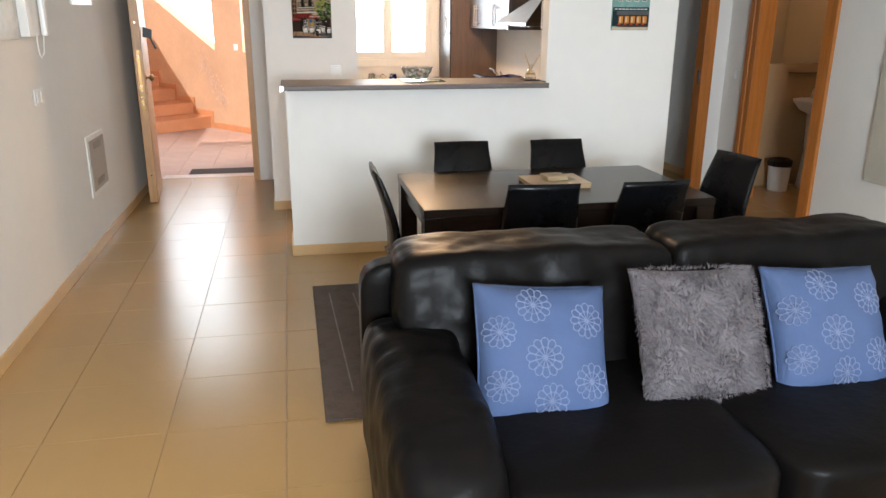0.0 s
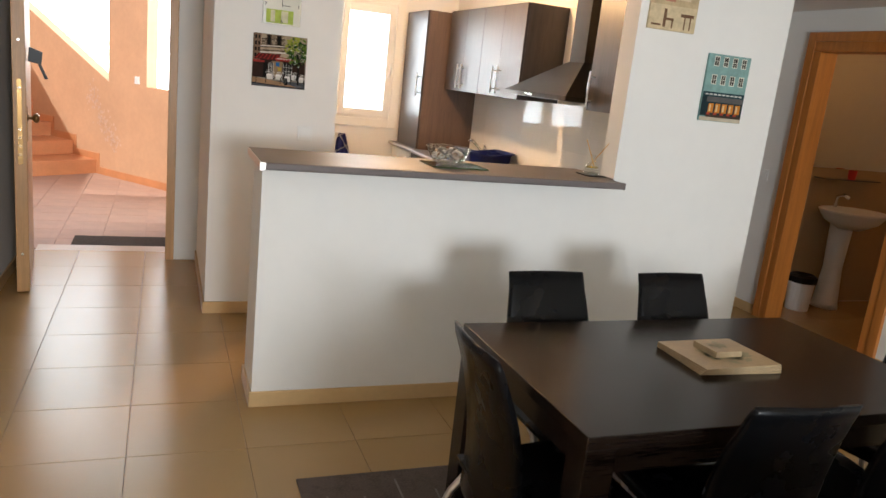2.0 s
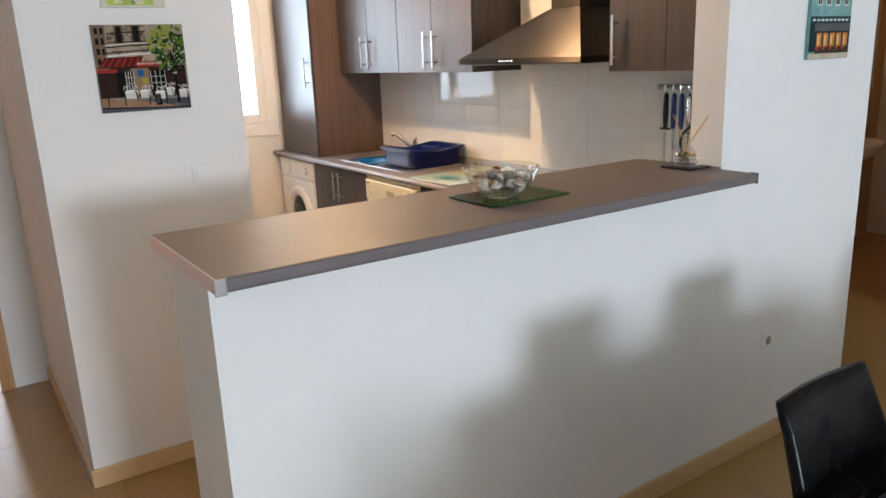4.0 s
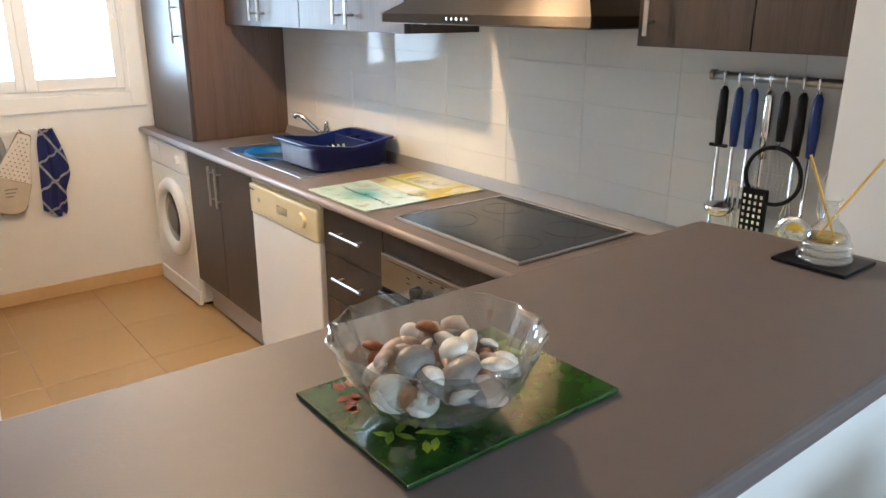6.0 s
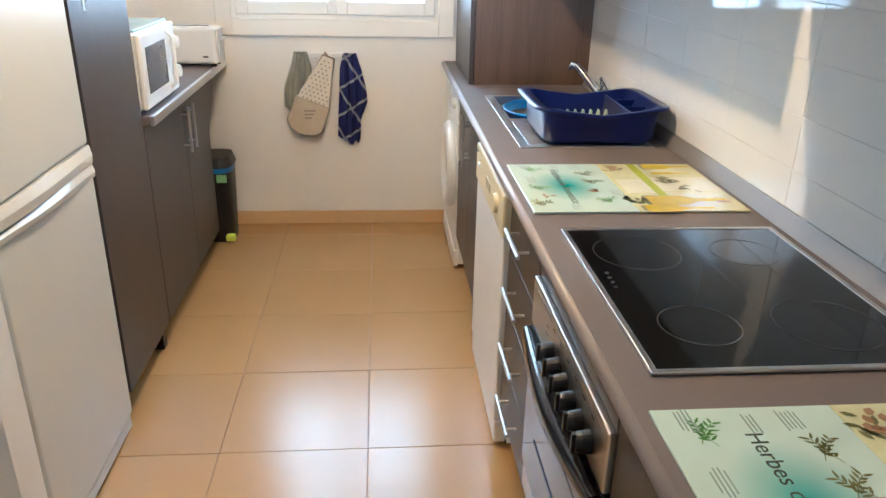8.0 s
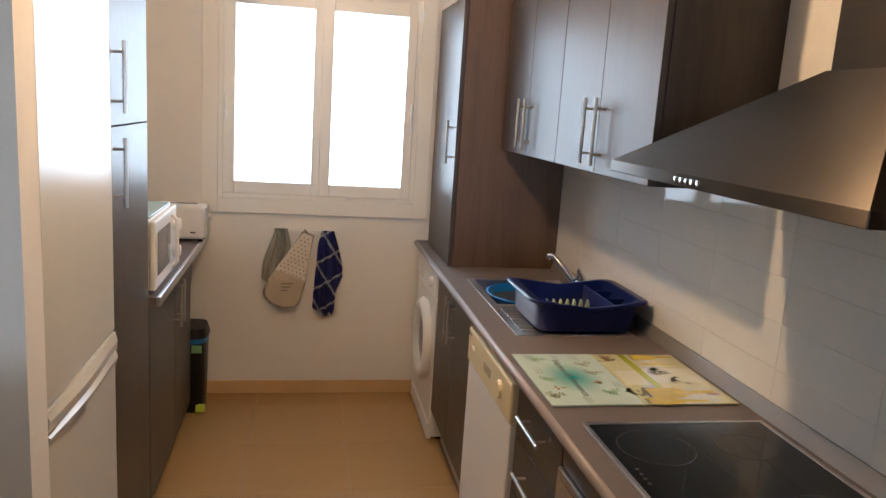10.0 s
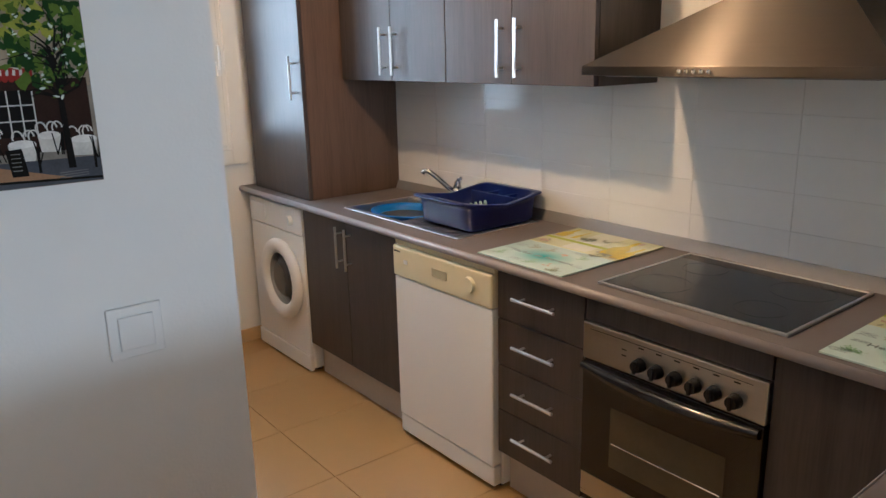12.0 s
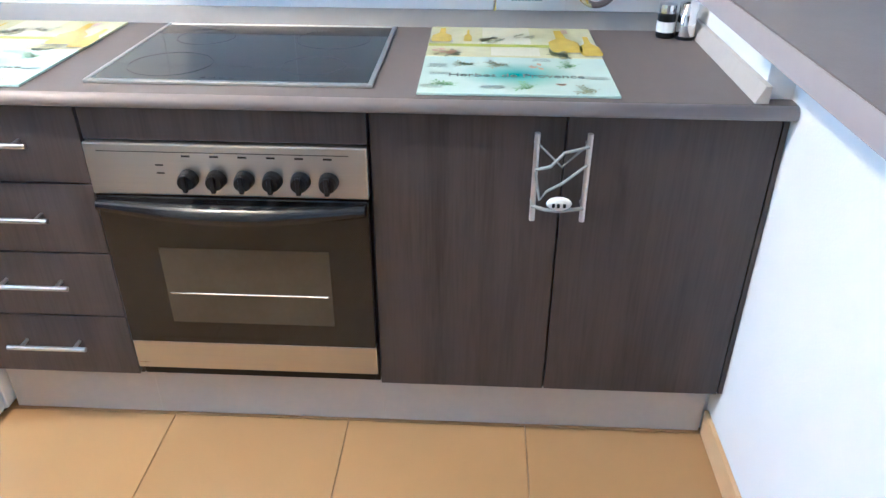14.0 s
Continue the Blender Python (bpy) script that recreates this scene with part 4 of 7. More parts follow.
# hook rail with towels and oven glove under the window
hk = thing("hook_rail", 1.2, YW - 0.01, 0.92, "white hook rail under the window", "rail")
part("board", box(0.98, 1.28, YW - 0.010, YW - 0.001, 0.912, 0.935, 0.002), WHITE, hk)
for xx in (1.00, 1.13, 1.255):
    part("hook", rod([(xx, YW - 0.010, 0.925), (xx, YW - 0.030, 0.915), (xx, YW - 0.038, 0.928)], 0.004, 6), WHITE, hk)


def cloth(cx, top, pts, folds, depth, seed, thick=0.006):
    """A hanging cloth: rows of (half width left, half width right, z), with vertical folds."""
    rnd = random.Random(seed)
    ph = [rnd.uniform(0, 6.28) for _ in range(4)]
    bm = bmesh.new()
    n, rows = 36, []
    for i in range(len(pts) * 4 - 3):
        a, f = divmod(i, 4)
        f /= 4
        p, q = pts[a], pts[min(a + 1, len(pts) - 1)]
        l, r, z = (p[k] * (1 - f) + q[k] * f for k in range(3))
        row = []
        for k in range(n + 1):
            t = k / n
            x = cx - l + (l + r) * t
            u = abs(2 * t - 1)
            y = YW - 0.020 - depth * (0.35 + 0.65 * (1 - u * u)) * (0.6 + 0.4 * math.sin(folds * 6.28 * t + ph[0] + z * 3) + 0.15 * math.sin(folds * 15 * t + ph[1]))
            row.append(bm.verts.new((x, min(y, YW - 0.008), z + 0.012 * math.sin(9 * t + ph[2]) * (i / (len(pts) * 4)))))
        rows.append(row)
    for a, b in zip(rows, rows[1:]):
        for k in range(n):
            bm.faces.new((a[k], a[k + 1], b[k + 1], b[k]))
    bmesh.ops.solidify(bm, geom=list(bm.faces), thickness=thick)
    return bm


GREYCLOTH = material("grey_green_linen", (0.56, 0.57, 0.50), 0.9, var=0.1, scale=10, bump=0.4, bump_scale=300)


def checked(name, base, line, scale, width):
    """Woven cloth with crossing pale stripes."""
    m = material(name, base, 0.9, var=0.08, scale=10, bump=0.3, bump_scale=300)
    nt = m.node_tree
    b = nt.nodes["Principled BSDF"]
    src = b.inputs["Base Color"].links[0].from_socket
    tc = nt.nodes.new("ShaderNodeTexCoord")
    mp = nt.nodes.new("ShaderNodeMapping")
    mp.inputs["Rotation"].default_value = (0, radians(32), 0)
    nt.links.new(tc.outputs["Object"], mp.inputs[0])
    sep = nt.nodes.new("ShaderNodeSeparateXYZ")
    nt.links.new(mp.outputs[0], sep.inputs[0])
    outs = []
    for ax in ("X", "Z"):
        mul = nt.nodes.new("ShaderNodeMath")
        mul.operation = "MULTIPLY"
        mul.inputs[1].default_value = scale
        fr_ = nt.nodes.new("ShaderNodeMath")
        fr_.operation = "FRACT"
        lt = nt.nodes.new("ShaderNodeMath")
        lt.operation = "LESS_THAN"
        lt.inputs[1].default_value = width
        nt.links.new(sep.outputs[ax], mul.inputs[0])
        nt.links.new(mul.outputs[0], fr_.inputs[0])
        nt.links.new(fr_.outputs[0], lt.inputs[0])
        outs.append(lt.outputs[0])
    mx = nt.nodes.new("ShaderNodeMath")
    mx.operation = "MAXIMUM"
    nt.links.new(outs[0], mx.inputs[0])
    nt.links.new(outs[1], mx.inputs[1])
    mixc = nt.nodes.new("ShaderNodeMix")
    mixc.data_type = "RGBA"
    nt.links.new(mx.outputs[0], mixc.inputs[0])
    nt.links.new(src, mixc.inputs[6])
    mixc.inputs[7].default_value = (*line, 1)
    nt.links.new(mixc.outputs[2], b.inputs["Base Color"])
    return m


whole("tea_towel", cloth(1.005, 0.94, [(0.03, 0.035, 0.945), (0.05, 0.055, 0.87), (0.09, 0.06, 0.76), (0.095, 0.065, 0.66), (0.03, 0.06, 0.60), (0.025, 0.035, 0.52)], 3, 0.035, 3), GREYCLOTH, "grey-green linen tea towel hanging from a hook", "towel", smooth=True)
whole("tea_towel", cloth(1.255, 0.94, [(0.03, 0.035, 0.94), (0.05, 0.06, 0.86), (0.055, 0.085, 0.76), (0.06, 0.09, 0.69), (0.065, 0.055, 0.60), (0.07, 0.05, 0.50), (0.03, 0.04, 0.47)], 3, 0.04, 8), checked("blue_check_cloth", (0.035, 0.045, 0.23), (0.55, 0.57, 0.66), 8.5, 0.10), "blue tea towel with pale check lines hanging from a hook", "towel", smooth=True)
gl = thing("oven_glove", 1.13, YW - 0.05, 0.75, "beige double oven glove with dotted cotton and grey trim", "oven glove")
COTTON = material("cream_cotton", (0.72, 0.67, 0.58), 0.92, var=0.06, scale=20, bump=0.4, bump_scale=250)
SPOT = material("grey_print", (0.22, 0.20, 0.18), 0.9)
BEIGE = material("beige_cotton", (0.52, 0.45, 0.34), 0.92, var=0.08, scale=20, bump=0.4, bump_scale=250)


def glove_xy(u, v):
    """From the glove's own across and along to the wall: it leans to one side."""
    a = radians(21)
    u, v = u * 1.28, v * 1.12
    return 1.155 + u * math.cos(a) + v * math.sin(a), 0.93 + (-u * math.sin(a) + v * math.cos(a))


def glove_pad(v0, v1, w0, w1, rnd_end, y0, y1):
    out = [(-w0, v0), (w0, v0), (w1, v1)]
    if rnd_end:
        out += [(w1 * math.cos(t), v1 - 0.055 * math.sin(t)) for t in (math.pi * k / 10 for k in range(1, 10))]
    out += [(-w1, v1)]
    bm = prism([glove_xy(u, v) for u, v in out], "y", y0, y1)
    bmesh.ops.bevel(bm, geom=list(bm.edges), offset=0.007, segments=2, profile=0.5, affect="EDGES")
    return bm


part("pad", glove_pad(-0.01, -0.24, 0.022, 0.072, False, YW - 0.062, YW - 0.040), COTTON, gl)
part("mitt", glove_pad(-0.225, -0.335, 0.070, 0.075, True, YW - 0.066, YW - 0.038), BEIGE, gl, "beige spotted mitt end")
part("trim", glove_pad(-0.005, -0.34, 0.026, 0.080, True, YW - 0.046, YW - 0.030), material("taupe_binding", (0.26, 0.20, 0.15), 0.9), gl)
bm = bmesh.new()
for i in range(11):
    for j in range(8):
        v = -0.03 - i * 0.019
        w = 0.022 + 0.05 * (-v - 0.01) / 0.23
        u = -0.062 + j * 0.0175 + (0.009 if i % 2 else 0)
        if abs(u) < w - 0.010:
            x, z = glove_xy(u, v)
            lathe([(0.0, YW - 0.0632), (0.0042, YW - 0.0630)], (x, 0, z), 6, "y", bm=bm)
tagged(part("print", bm, SPOT, gl), kind="stuff")
bm = bmesh.new()
for i in range(3):
    x, z = glove_xy(0, -0.27 - i * 0.018)
    box(x - 0.03 + 0.008 * i, x + 0.03 - 0.004 * i, YW - 0.0672, YW - 0.0662, z - 0.003, z + 0.003, bm=bm)
tagged(part("print", bm, SPOT, gl), kind="stuff")
part("loop", rod([(1.152, YW - 0.045, 0.92), (1.13, YW - 0.040, 0.945)], 0.005, 6), bpy.data.materials["taupe_binding"], gl)

# ---- glass boards on the worktop ----


def text_bm(body, size, x, y, z, turn, up="z"):
    """The letters of a word as flat mesh faces."""
    cu = bpy.data.curves.new("word", "FONT")
    cu.body, cu.size, cu.align_x, cu.align_y, cu.extrude, cu.resolution_u = body, size, "CENTER", "CENTER", 0.0002, 3
    ob = bpy.data.objects.new("word", cu)
    scene.collection.objects.link(ob)
    me = bpy.data.meshes.new_from_object(ob.evaluated_get(bpy.context.evaluated_depsgraph_get()))
    bm = bmesh.new()
    bm.from_mesh(me)
    bpy.data.objects.remove(ob)
    bpy.data.meshes.remove(me)
    m = pose(x, y, z, 0, 0, turn) if up == "z" else pose(x, y, z, 90, 0, turn)
    bmesh.ops.transform(bm, matrix=m, verts=bm.verts)
    return bm


def gradient_board():
    """Pale aqua print that deepens to teal at the middle of the herb half."""
    m = material("herb_print", (0.56, 0.70, 0.64), 0.10, var=0.03, scale=4)
    nt = m.node_tree
    b = nt.nodes["Principled BSDF"]
    src = b.inputs["Base Color"].links[0].from_socket
    tc = nt.nodes.new("ShaderNodeTexCoord")
    mp = nt.nodes.new("ShaderNodeMapping")
    mp.inputs["Scale"].default_value = (11, 8, 1)
    mp.inputs["Location"].default_value = (0.137 * 11, 0, 0)
    nt.links.new(tc.outputs["Object"], mp.inputs[0])
    gr = nt.nodes.new("ShaderNodeTexGradient")
    gr.gradient_type = "SPHERICAL"
    nt.links.new(mp.outputs[0], gr.inputs[0])
    mx = nt.nodes.new("ShaderNodeMix")
    mx.data_type = "RGBA"
    nt.links.new(gr.outputs["Fac"], mx.inputs[0])
    nt.links.new(src, mx.inputs[6])
    mx.inputs[7].default_value = (0.02, 0.33, 0.31, 1)
    nt.links.new(mx.outputs[2], b.inputs["Base Color"])
    return m


HERB = gradient_board()
OILPRINT = material("oil_print", (0.62, 0.62, 0.36), 0.10, var=0.12, scale=6)
INK = material("dark_print", (0.05, 0.07, 0.06), 0.3)
GREEN1 = material("leaf_green_print", (0.10, 0.26, 0.05), 0.3, var=0.3, scale=60)
OLIVE = material("olive_print", (0.14, 0.15, 0.04), 0.3, var=0.3, scale=60)
YELLOW = material("yellow_oil_print", (0.60, 0.47, 0.03), 0.15, var=0.15, scale=30)
CORK = material("brown_print", (0.30, 0.17, 0.07), 0.3, var=0.2, scale=40)
LIMEBAND = material("lime_print", (0.42, 0.48, 0.05), 0.2, var=0.1, scale=10)
PALEBAND = material("pale_print", (0.70, 0.70, 0.52), 0.12, var=0.06, scale=8)


def leaves(bm, cx, cy, z, n, spread, ln, wd, rnd):
    for _ in range(n):
        a, r = rnd.uniform(0, 6.28), spread * math.sqrt(rnd.random())
        x, y, b = cx + r * math.cos(a), cy + r * math.sin(a), rnd.uniform(0, 6.28)
        d, e = Vector((math.cos(b), math.sin(b), 0)), Vector((-math.sin(b), math.cos(b), 0))
        c = Vector((x, y, z))
        bm.faces.new([bm.verts.new(c + d * s * ln / 2 + e * t * wd / 2) for s, t in ((-1, 0), (-0.3, 1), (0.4, 0.8), (1, 0), (0.4, -0.8), (-0.3, -1))])


def sprig(bm, cx, cy, z, ln, turn, pairs, leaf, wd, rnd):
    """A drawn herb: a thin bent stem with pairs of narrow leaves and a tuft at its tip."""
    d, e = Vector((math.cos(turn), math.sin(turn), 0)), Vector((-math.sin(turn), math.cos(turn), 0))
    at = lambda t: Vector((cx, cy, z)) + d * (t - 0.5) * ln + e * 0.12 * ln * math.sin(2.2 * t)
    for k in range(4):
        p, q = at(k / 4), at((k + 1) / 4)
        bm.faces.new([bm.verts.new(v) for v in (p - e * 0.0006, q - e * 0.0006, q + e * 0.0006, p + e * 0.0006)])
    for k in range(pairs):
        t = 0.25 + 0.75 * k / max(1, pairs - 1)
        for sgn in (-1, 1):
            f = (d * rnd.uniform(0.5, 0.9) + e * sgn * rnd.uniform(0.5, 1.0)).normalized()
            g = Vector((-f.y, f.x, 0))
            p, n = at(t) + Vector((0, 0, 0.0001)), leaf * rnd.uniform(0.7, 1.2)
            bm.faces.new([bm.verts.new(p + f * u * n + g * v * wd / 2) for u, v in ((0, 0), (0.35, 1), (0.75, 0.7), (1, 0), (0.75, -0.7), (0.35, -1))])


def bottle(bm, x, y, z, ln, w, turn):
    c, s = math.cos(turn), math.sin(turn)
    out = [(0, 0.42), (0.12, 0.5), (0.45, 0.46), (0.62, 0.16), (1, 0.12), (1, -0.12), (0.62, -0.16), (0.45, -0.46), (0.12, -0.5), (0, -0.42)]
    bm.faces.new([bm.verts.new((x + c * u * ln - s * v * w, y + s * u * ln + c * v * w, z)) for u, v in out])


def herb_board(cx, cy, seed):
    """A printed glass worktop board, herbs on its front half, oil on the back half."""
    rnd = random.Random(seed)
    L, W, z = 0.525, 0.395, 0.9065
    b = thing("glass_board", cx, cy, 0.9, "printed glass worktop saver with herbs and yellow oil bottles", "board", "printed boards")
    x0, x1, y0, y1 = cx - L / 2, cx + L / 2, cy - W / 2, cy + W / 2
    xm = x0 + 0.255
    part("herb_panel", box(x0, xm, y0, y1, 0.9008, z, 0.0015), HERB, b, "pale aqua herb print")
    part("oil_panel", box(xm + 0.0005, x1, y0, y1, 0.9008, z, 0.0015), OILPRINT, b, "yellow-green oil print")
    zz = z + 0.0003
    part("lettering", text_bm("Herbes de Provence", 0.034, x0 + 0.118, cy, zz, -90), INK, b)
    for name, mat, spots in (("herb", GREEN1, ((0.06, 0.14), (0.20, -0.12), (0.05, -0.02))), ("herb", OLIVE, ((0.20, 0.10), (0.20, 0.03), (0.03, -0.14)))):
        bm = bmesh.new()
        for dx, dy in spots:
            for turn in (0.5, 2.0):
                sprig(bm, x0 + dx, cy + dy, zz, 0.05, turn + rnd.uniform(-0.4, 0.4), 5, 0.016, 0.0045, rnd)
        tagged(part(name, bm, mat, b), kind="stuff")
    bm = bmesh.new()
    leaves(bm, x0 + 0.19, cy - 0.05, zz, 4, 0.020, 0.022, 0.011, rnd)
    leaves(bm, x0 + 0.06, cy - 0.08, zz, 3, 0.016, 0.020, 0.010, rnd)
    tagged(part("herb", bm, CORK, b), kind="stuff")
    bm = bmesh.new()
    for dx, dy, n in ((0.03, 0.17, 4), (0.17, 0.165, 5), (0.10, -0.165, 4), (0.225, -0.06, 4), (0.12, 0.16, 3), (0.03, 0.05, 4)):
        for k in range(n):
            ln = rnd.uniform(0.03, 0.055)
            box(x0 + dx + k * 0.006, x0 + dx + k * 0.006 + 0.0022, cy + dy - ln / 2, cy + dy + ln / 2, zz, zz + 0.0002, bm=bm)
    tagged(part("small_print", bm, material("grey_text", (0.22, 0.28, 0.27), 0.3) if seed == 1 else bpy.data.materials["grey_text"], b), kind="stuff")
    part("print_band", box(xm + 0.085, xm + 0.108, y0 + 0.002, y1 - 0.002, zz - 0.0002, zz), LIMEBAND, b)
    part("print_band", box(xm + 0.012, xm + 0.083, cy - 0.06, cy + 0.05, zz - 0.0003, zz - 0.0001), PALEBAND, b)
    part("print_band", box(xm + 0.11, x1 - 0.004, cy - 0.045, cy + 0.07, zz - 0.0003, zz - 0.0001), PALEBAND, b)
    bm = bmesh.new()
    for dx, dy, ln, w in ((0.035, -0.125, 0.10, 0.088), (0.012, -0.178, 0.09, 0.040), (0.118, 0.168, 0.07, 0.056)):
        bottle(bm, xm + dx, cy + dy, zz, ln, w, 0)
    tagged(part("oil_shadow", bm, OLIVE, b), kind="stuff")
    bm = bmesh.new()
    for dx, dy, ln, w, tn in ((0.045, -0.125, 0.20, 0.075, 0.05), (0.02, -0.178, 0.17, 0.05, 0.0), (0.125, 0.168, 0.13, 0.05, 0.0), (0.13, 0.105, 0.11, 0.02, 0.0)):
        bottle(bm, xm + dx, cy + dy, zz + 0.0001, ln, w, tn)
    tagged(part("oil_bottle", bm, YELLOW, b, "yellow oil bottle print"), kind="stuff")
    bm = bmesh.new()
    for dx, dy, n in ((0.03, 0.15, 9), (0.15, 0.045, 20), (0.02, -0.11, 16), (0.19, -0.03, 8)):
        leaves(bm, xm + dx, cy + dy, zz + 0.0003, n, 0.03, 0.024, 0.010, rnd)
    tagged(part("olive_branch", bm, OLIVE, b), kind="stuff")
    bm = bmesh.new()
    leaves(bm, xm + 0.04, cy + 0.16, zz + 0.0004, 6, 0.025, 0.022, 0.014, rnd)
    box(xm + 0.215, xm + 0.25, cy - 0.14, cy - 0.125, zz + 0.0002, zz + 0.0004, bm=bm)
    tagged(part("cork", bm, CORK, b), kind="stuff")
    return b


herb_board(2.028, 1.908, 1)
herb_board(2.03, 0.724, 2)

# jars in the corner
jar = thing("spice_jar", 2.27, 0.36, 0.9, "small dark and chrome spice jars", "jar")
for i, yy in enumerate((0.345,)):
    part("body", lathe([(0.02, 0.9005), (0.022, 0.904), (0.022, 0.955), (0.018, 0.96)], (2.25, yy, 0), 18), BLACK, jar)
    part("lid", lathe([(0.021, 0.96), (0.021, 0.98), (0.0, 0.983)], (2.25, yy, 0), 18), CHROME, jar)
    part("label", lathe([(0.0224, 0.915), (0.0224, 0.94)], (2.25, yy, 0), 18), WHITE, jar)
j2 = thing("salt_shaker", 2.24, 0.298, 0.9, "chrome salt shaker with dark base", "shaker")
part("body", lathe([(0.022, 0.9005), (0.024, 0.905), (0.022, 0.985), (0.0, 0.995)], (2.24, 0.298, 0), 18), CHROME, j2, smooth=True)
part("base", lathe([(0.0245, 0.9003), (0.0245, 0.908)], (2.24, 0.298, 0), 18), BLACK, j2)

# ---- on the bar: bowl of shells on a green mat, scent sticks ----
mat_ = thing("glass_mat", 0.93, 0.24, 1.156, "green glass table mat with blurred flower print", "mat")
M3 = material("green_flower_print", (0.022, 0.060, 0.010), 0.10, var=0.6, scale=9)
bm = prism([(0.808, 0.120), (1.090, 0.120), (1.090, 0.326), (0.808, 0.326)], "z", 1.1575, 1.1625, 0.001)
part("plate", bm, M3, mat_)
bm = bmesh.new()
rn = random.Random(5)
leaves(bm, 0.856, 0.280, 1.1628, 14, 0.030, 0.020, 0.012, rn)
tagged(part("print", bm, material("red_flower_print", (0.20, 0.045, 0.015), 0.15, var=0.4, scale=40), mat_), kind="stuff")
bm = bmesh.new()
leaves(bm, 1.03, 0.27, 1.1628, 16, 0.035, 0.030, 0.012, rn)
leaves(bm, 0.87, 0.19, 1.1628, 12, 0.035, 0.024, 0.009, rn)
tagged(part("print", bm, material("bright_leaf_print", (0.16, 0.24, 0.02), 0.15, var=0.3, scale=40), mat_), kind="stuff")
bw = thing("glass_bowl", 0.908, 0.208, 1.163, "clear cut-glass bowl filled with seashells", "bowl")
BC = (0.908, 0.208, 1.1632)
prof = [(r * 0.90, h * 0.90) for r, h in ((0.0, 0.0), (0.045, 0.0), (0.052, 0.004), (0.078, 0.020), (0.100, 0.05), (0.115, 0.085), (0.121, 0.098), (0.117, 0.098), (0.110, 0.083), (0.095, 0.052), (0.072, 0.026), (0.045, 0.012), (0.0, 0.010))]
bm = lathe(prof, BC, 96, "z", wave=0.022, lobes=16)
bowl_ob = part("vessel", bm, clear_glass("clear_glass"), bw, "clear fluted glass", smooth=True)
bowl_ob.visible_shadow = False
SHELLS = [material("shell_%s" % n, c, 0.45, var=0.25, scale=50, stretch=(1, 3, 1)) for n, c in (("white", (0.74, 0.69, 0.61)), ("pale", (0.50, 0.38, 0.29)), ("tan", (0.34, 0.19, 0.11)), ("rust", (0.26, 0.085, 0.03)), ("grey", (0.22, 0.20, 0.18)))]
rn = random.Random(11)
for k in range(72):
    a, r = rn.uniform(0, 6.28), 0.074 * math.sqrt(rn.random())
    zc = 0.022 + 0.045 * rn.random() + (0.012 if r < 0.045 else 0)
    zc = max(zc, 0.022 + (r / 0.1) ** 2 * 0.05)
    s = rn.choice((rn.uniform(0.008, 0.015), rn.uniform(0.013, 0.020)))
    bm = bmesh.new()
    bmesh.ops.create_uvsphere(bm, u_segments=14, v_segments=9, radius=1)
    ribs = rn.choice((0, 0, 9, 13))
    for v in bm.verts:
        ang = math.atan2(v.co.y, v.co.x)
        f = 1 + (0.07 * math.cos(ang * ribs) if ribs else 0)
        v.co = Vector((v.co.x * s * f * 1.25, v.co.y * s * f, (v.co.z if v.co.z > 0 else v.co.z * 0.35) * s * 0.75))
    bmesh.ops.transform(bm, matrix=pose(BC[0] + r * math.cos(a), BC[1] + r * math.sin(a), BC[2] + zc, rn.uniform(-60, 60), rn.uniform(-60, 60), rn.uniform(0, 360)), verts=bm.verts)
    part("seashell", bm, rn.choice(SHELLS[:2] + SHELLS[:2] + SHELLS[4:] if s > 0.0145 else SHELLS[:4] + SHELLS[1:4]), bw, smooth=True)

rd = thing("reed_diffuser", 1.70, 0.20, 1.156, "glass scent bottle with yellow reeds on a black coaster", "diffuser")
part("coaster", prism([(1.645, 0.135), (1.755, 0.135), (1.755, 0.255), (1.645, 0.255)], "z", 1.1572, 1.1632, 0.001), BLACK, rd, "black square coaster")
for k in range(3):
    z = 1.1636 + k * 0.011
    part("glass_disc", lathe([(0.0, z), (0.040 - 0.002 * k, z), (0.044 - 0.002 * k, z + 0.005), (0.040 - 0.002 * k, z + 0.0103), (0.0, z + 0.0103)], (1.70, 0.195, 0), 32), bpy.data.materials["clear_glass"], rd, smooth=True)
part("oil", lathe([(0.0, 1.1968), (0.030, 1.1968), (0.030, 1.204), (0.0, 1.204)], (1.70, 0.195, 0), 24), glass("yellow_oil", (0.85, 0.70, 0.10)), rd)
part("bottle", lathe([(0.034, 1.1967), (0.034, 1.206), (0.022, 1.222), (0.012, 1.232), (0.012, 1.262), (0.016, 1.265)], (1.70, 0.195, 0), 24, caps=False), bpy.data.materials["clear_glass"], rd, smooth=True)
REED = material("yellow_reed", (0.62, 0.36, 0.05), 0.6)
for dx, dy, hgt in ((-0.035, 0.03, 0.135), (0.05, -0.045, 0.13)):
    part("reed", rod([(1.70 - dx * 0.25, 0.195 - dy * 0.25, 1.20), (1.70 + dx, 0.195 + dy, 1.20 + hgt)], 0.0022, 6), REED, rd, "yellow reed stick")

# ---- ceiling lamp of the kitchen ----
cl = thing("ceiling_lamp", 1.206, 2.0, H, "bare warm bulb in a plain ceiling holder", "lamp")
part("rose", lathe([(0.0, H - 0.001), (0.045, H - 0.001), (0.045, H - 0.012), (0.02, H - 0.03), (0.02, H - 0.07)], (1.206, 2.0, 0), 24), WHITE, cl)
# ---- wall fittings: switches, sockets, pictures ----


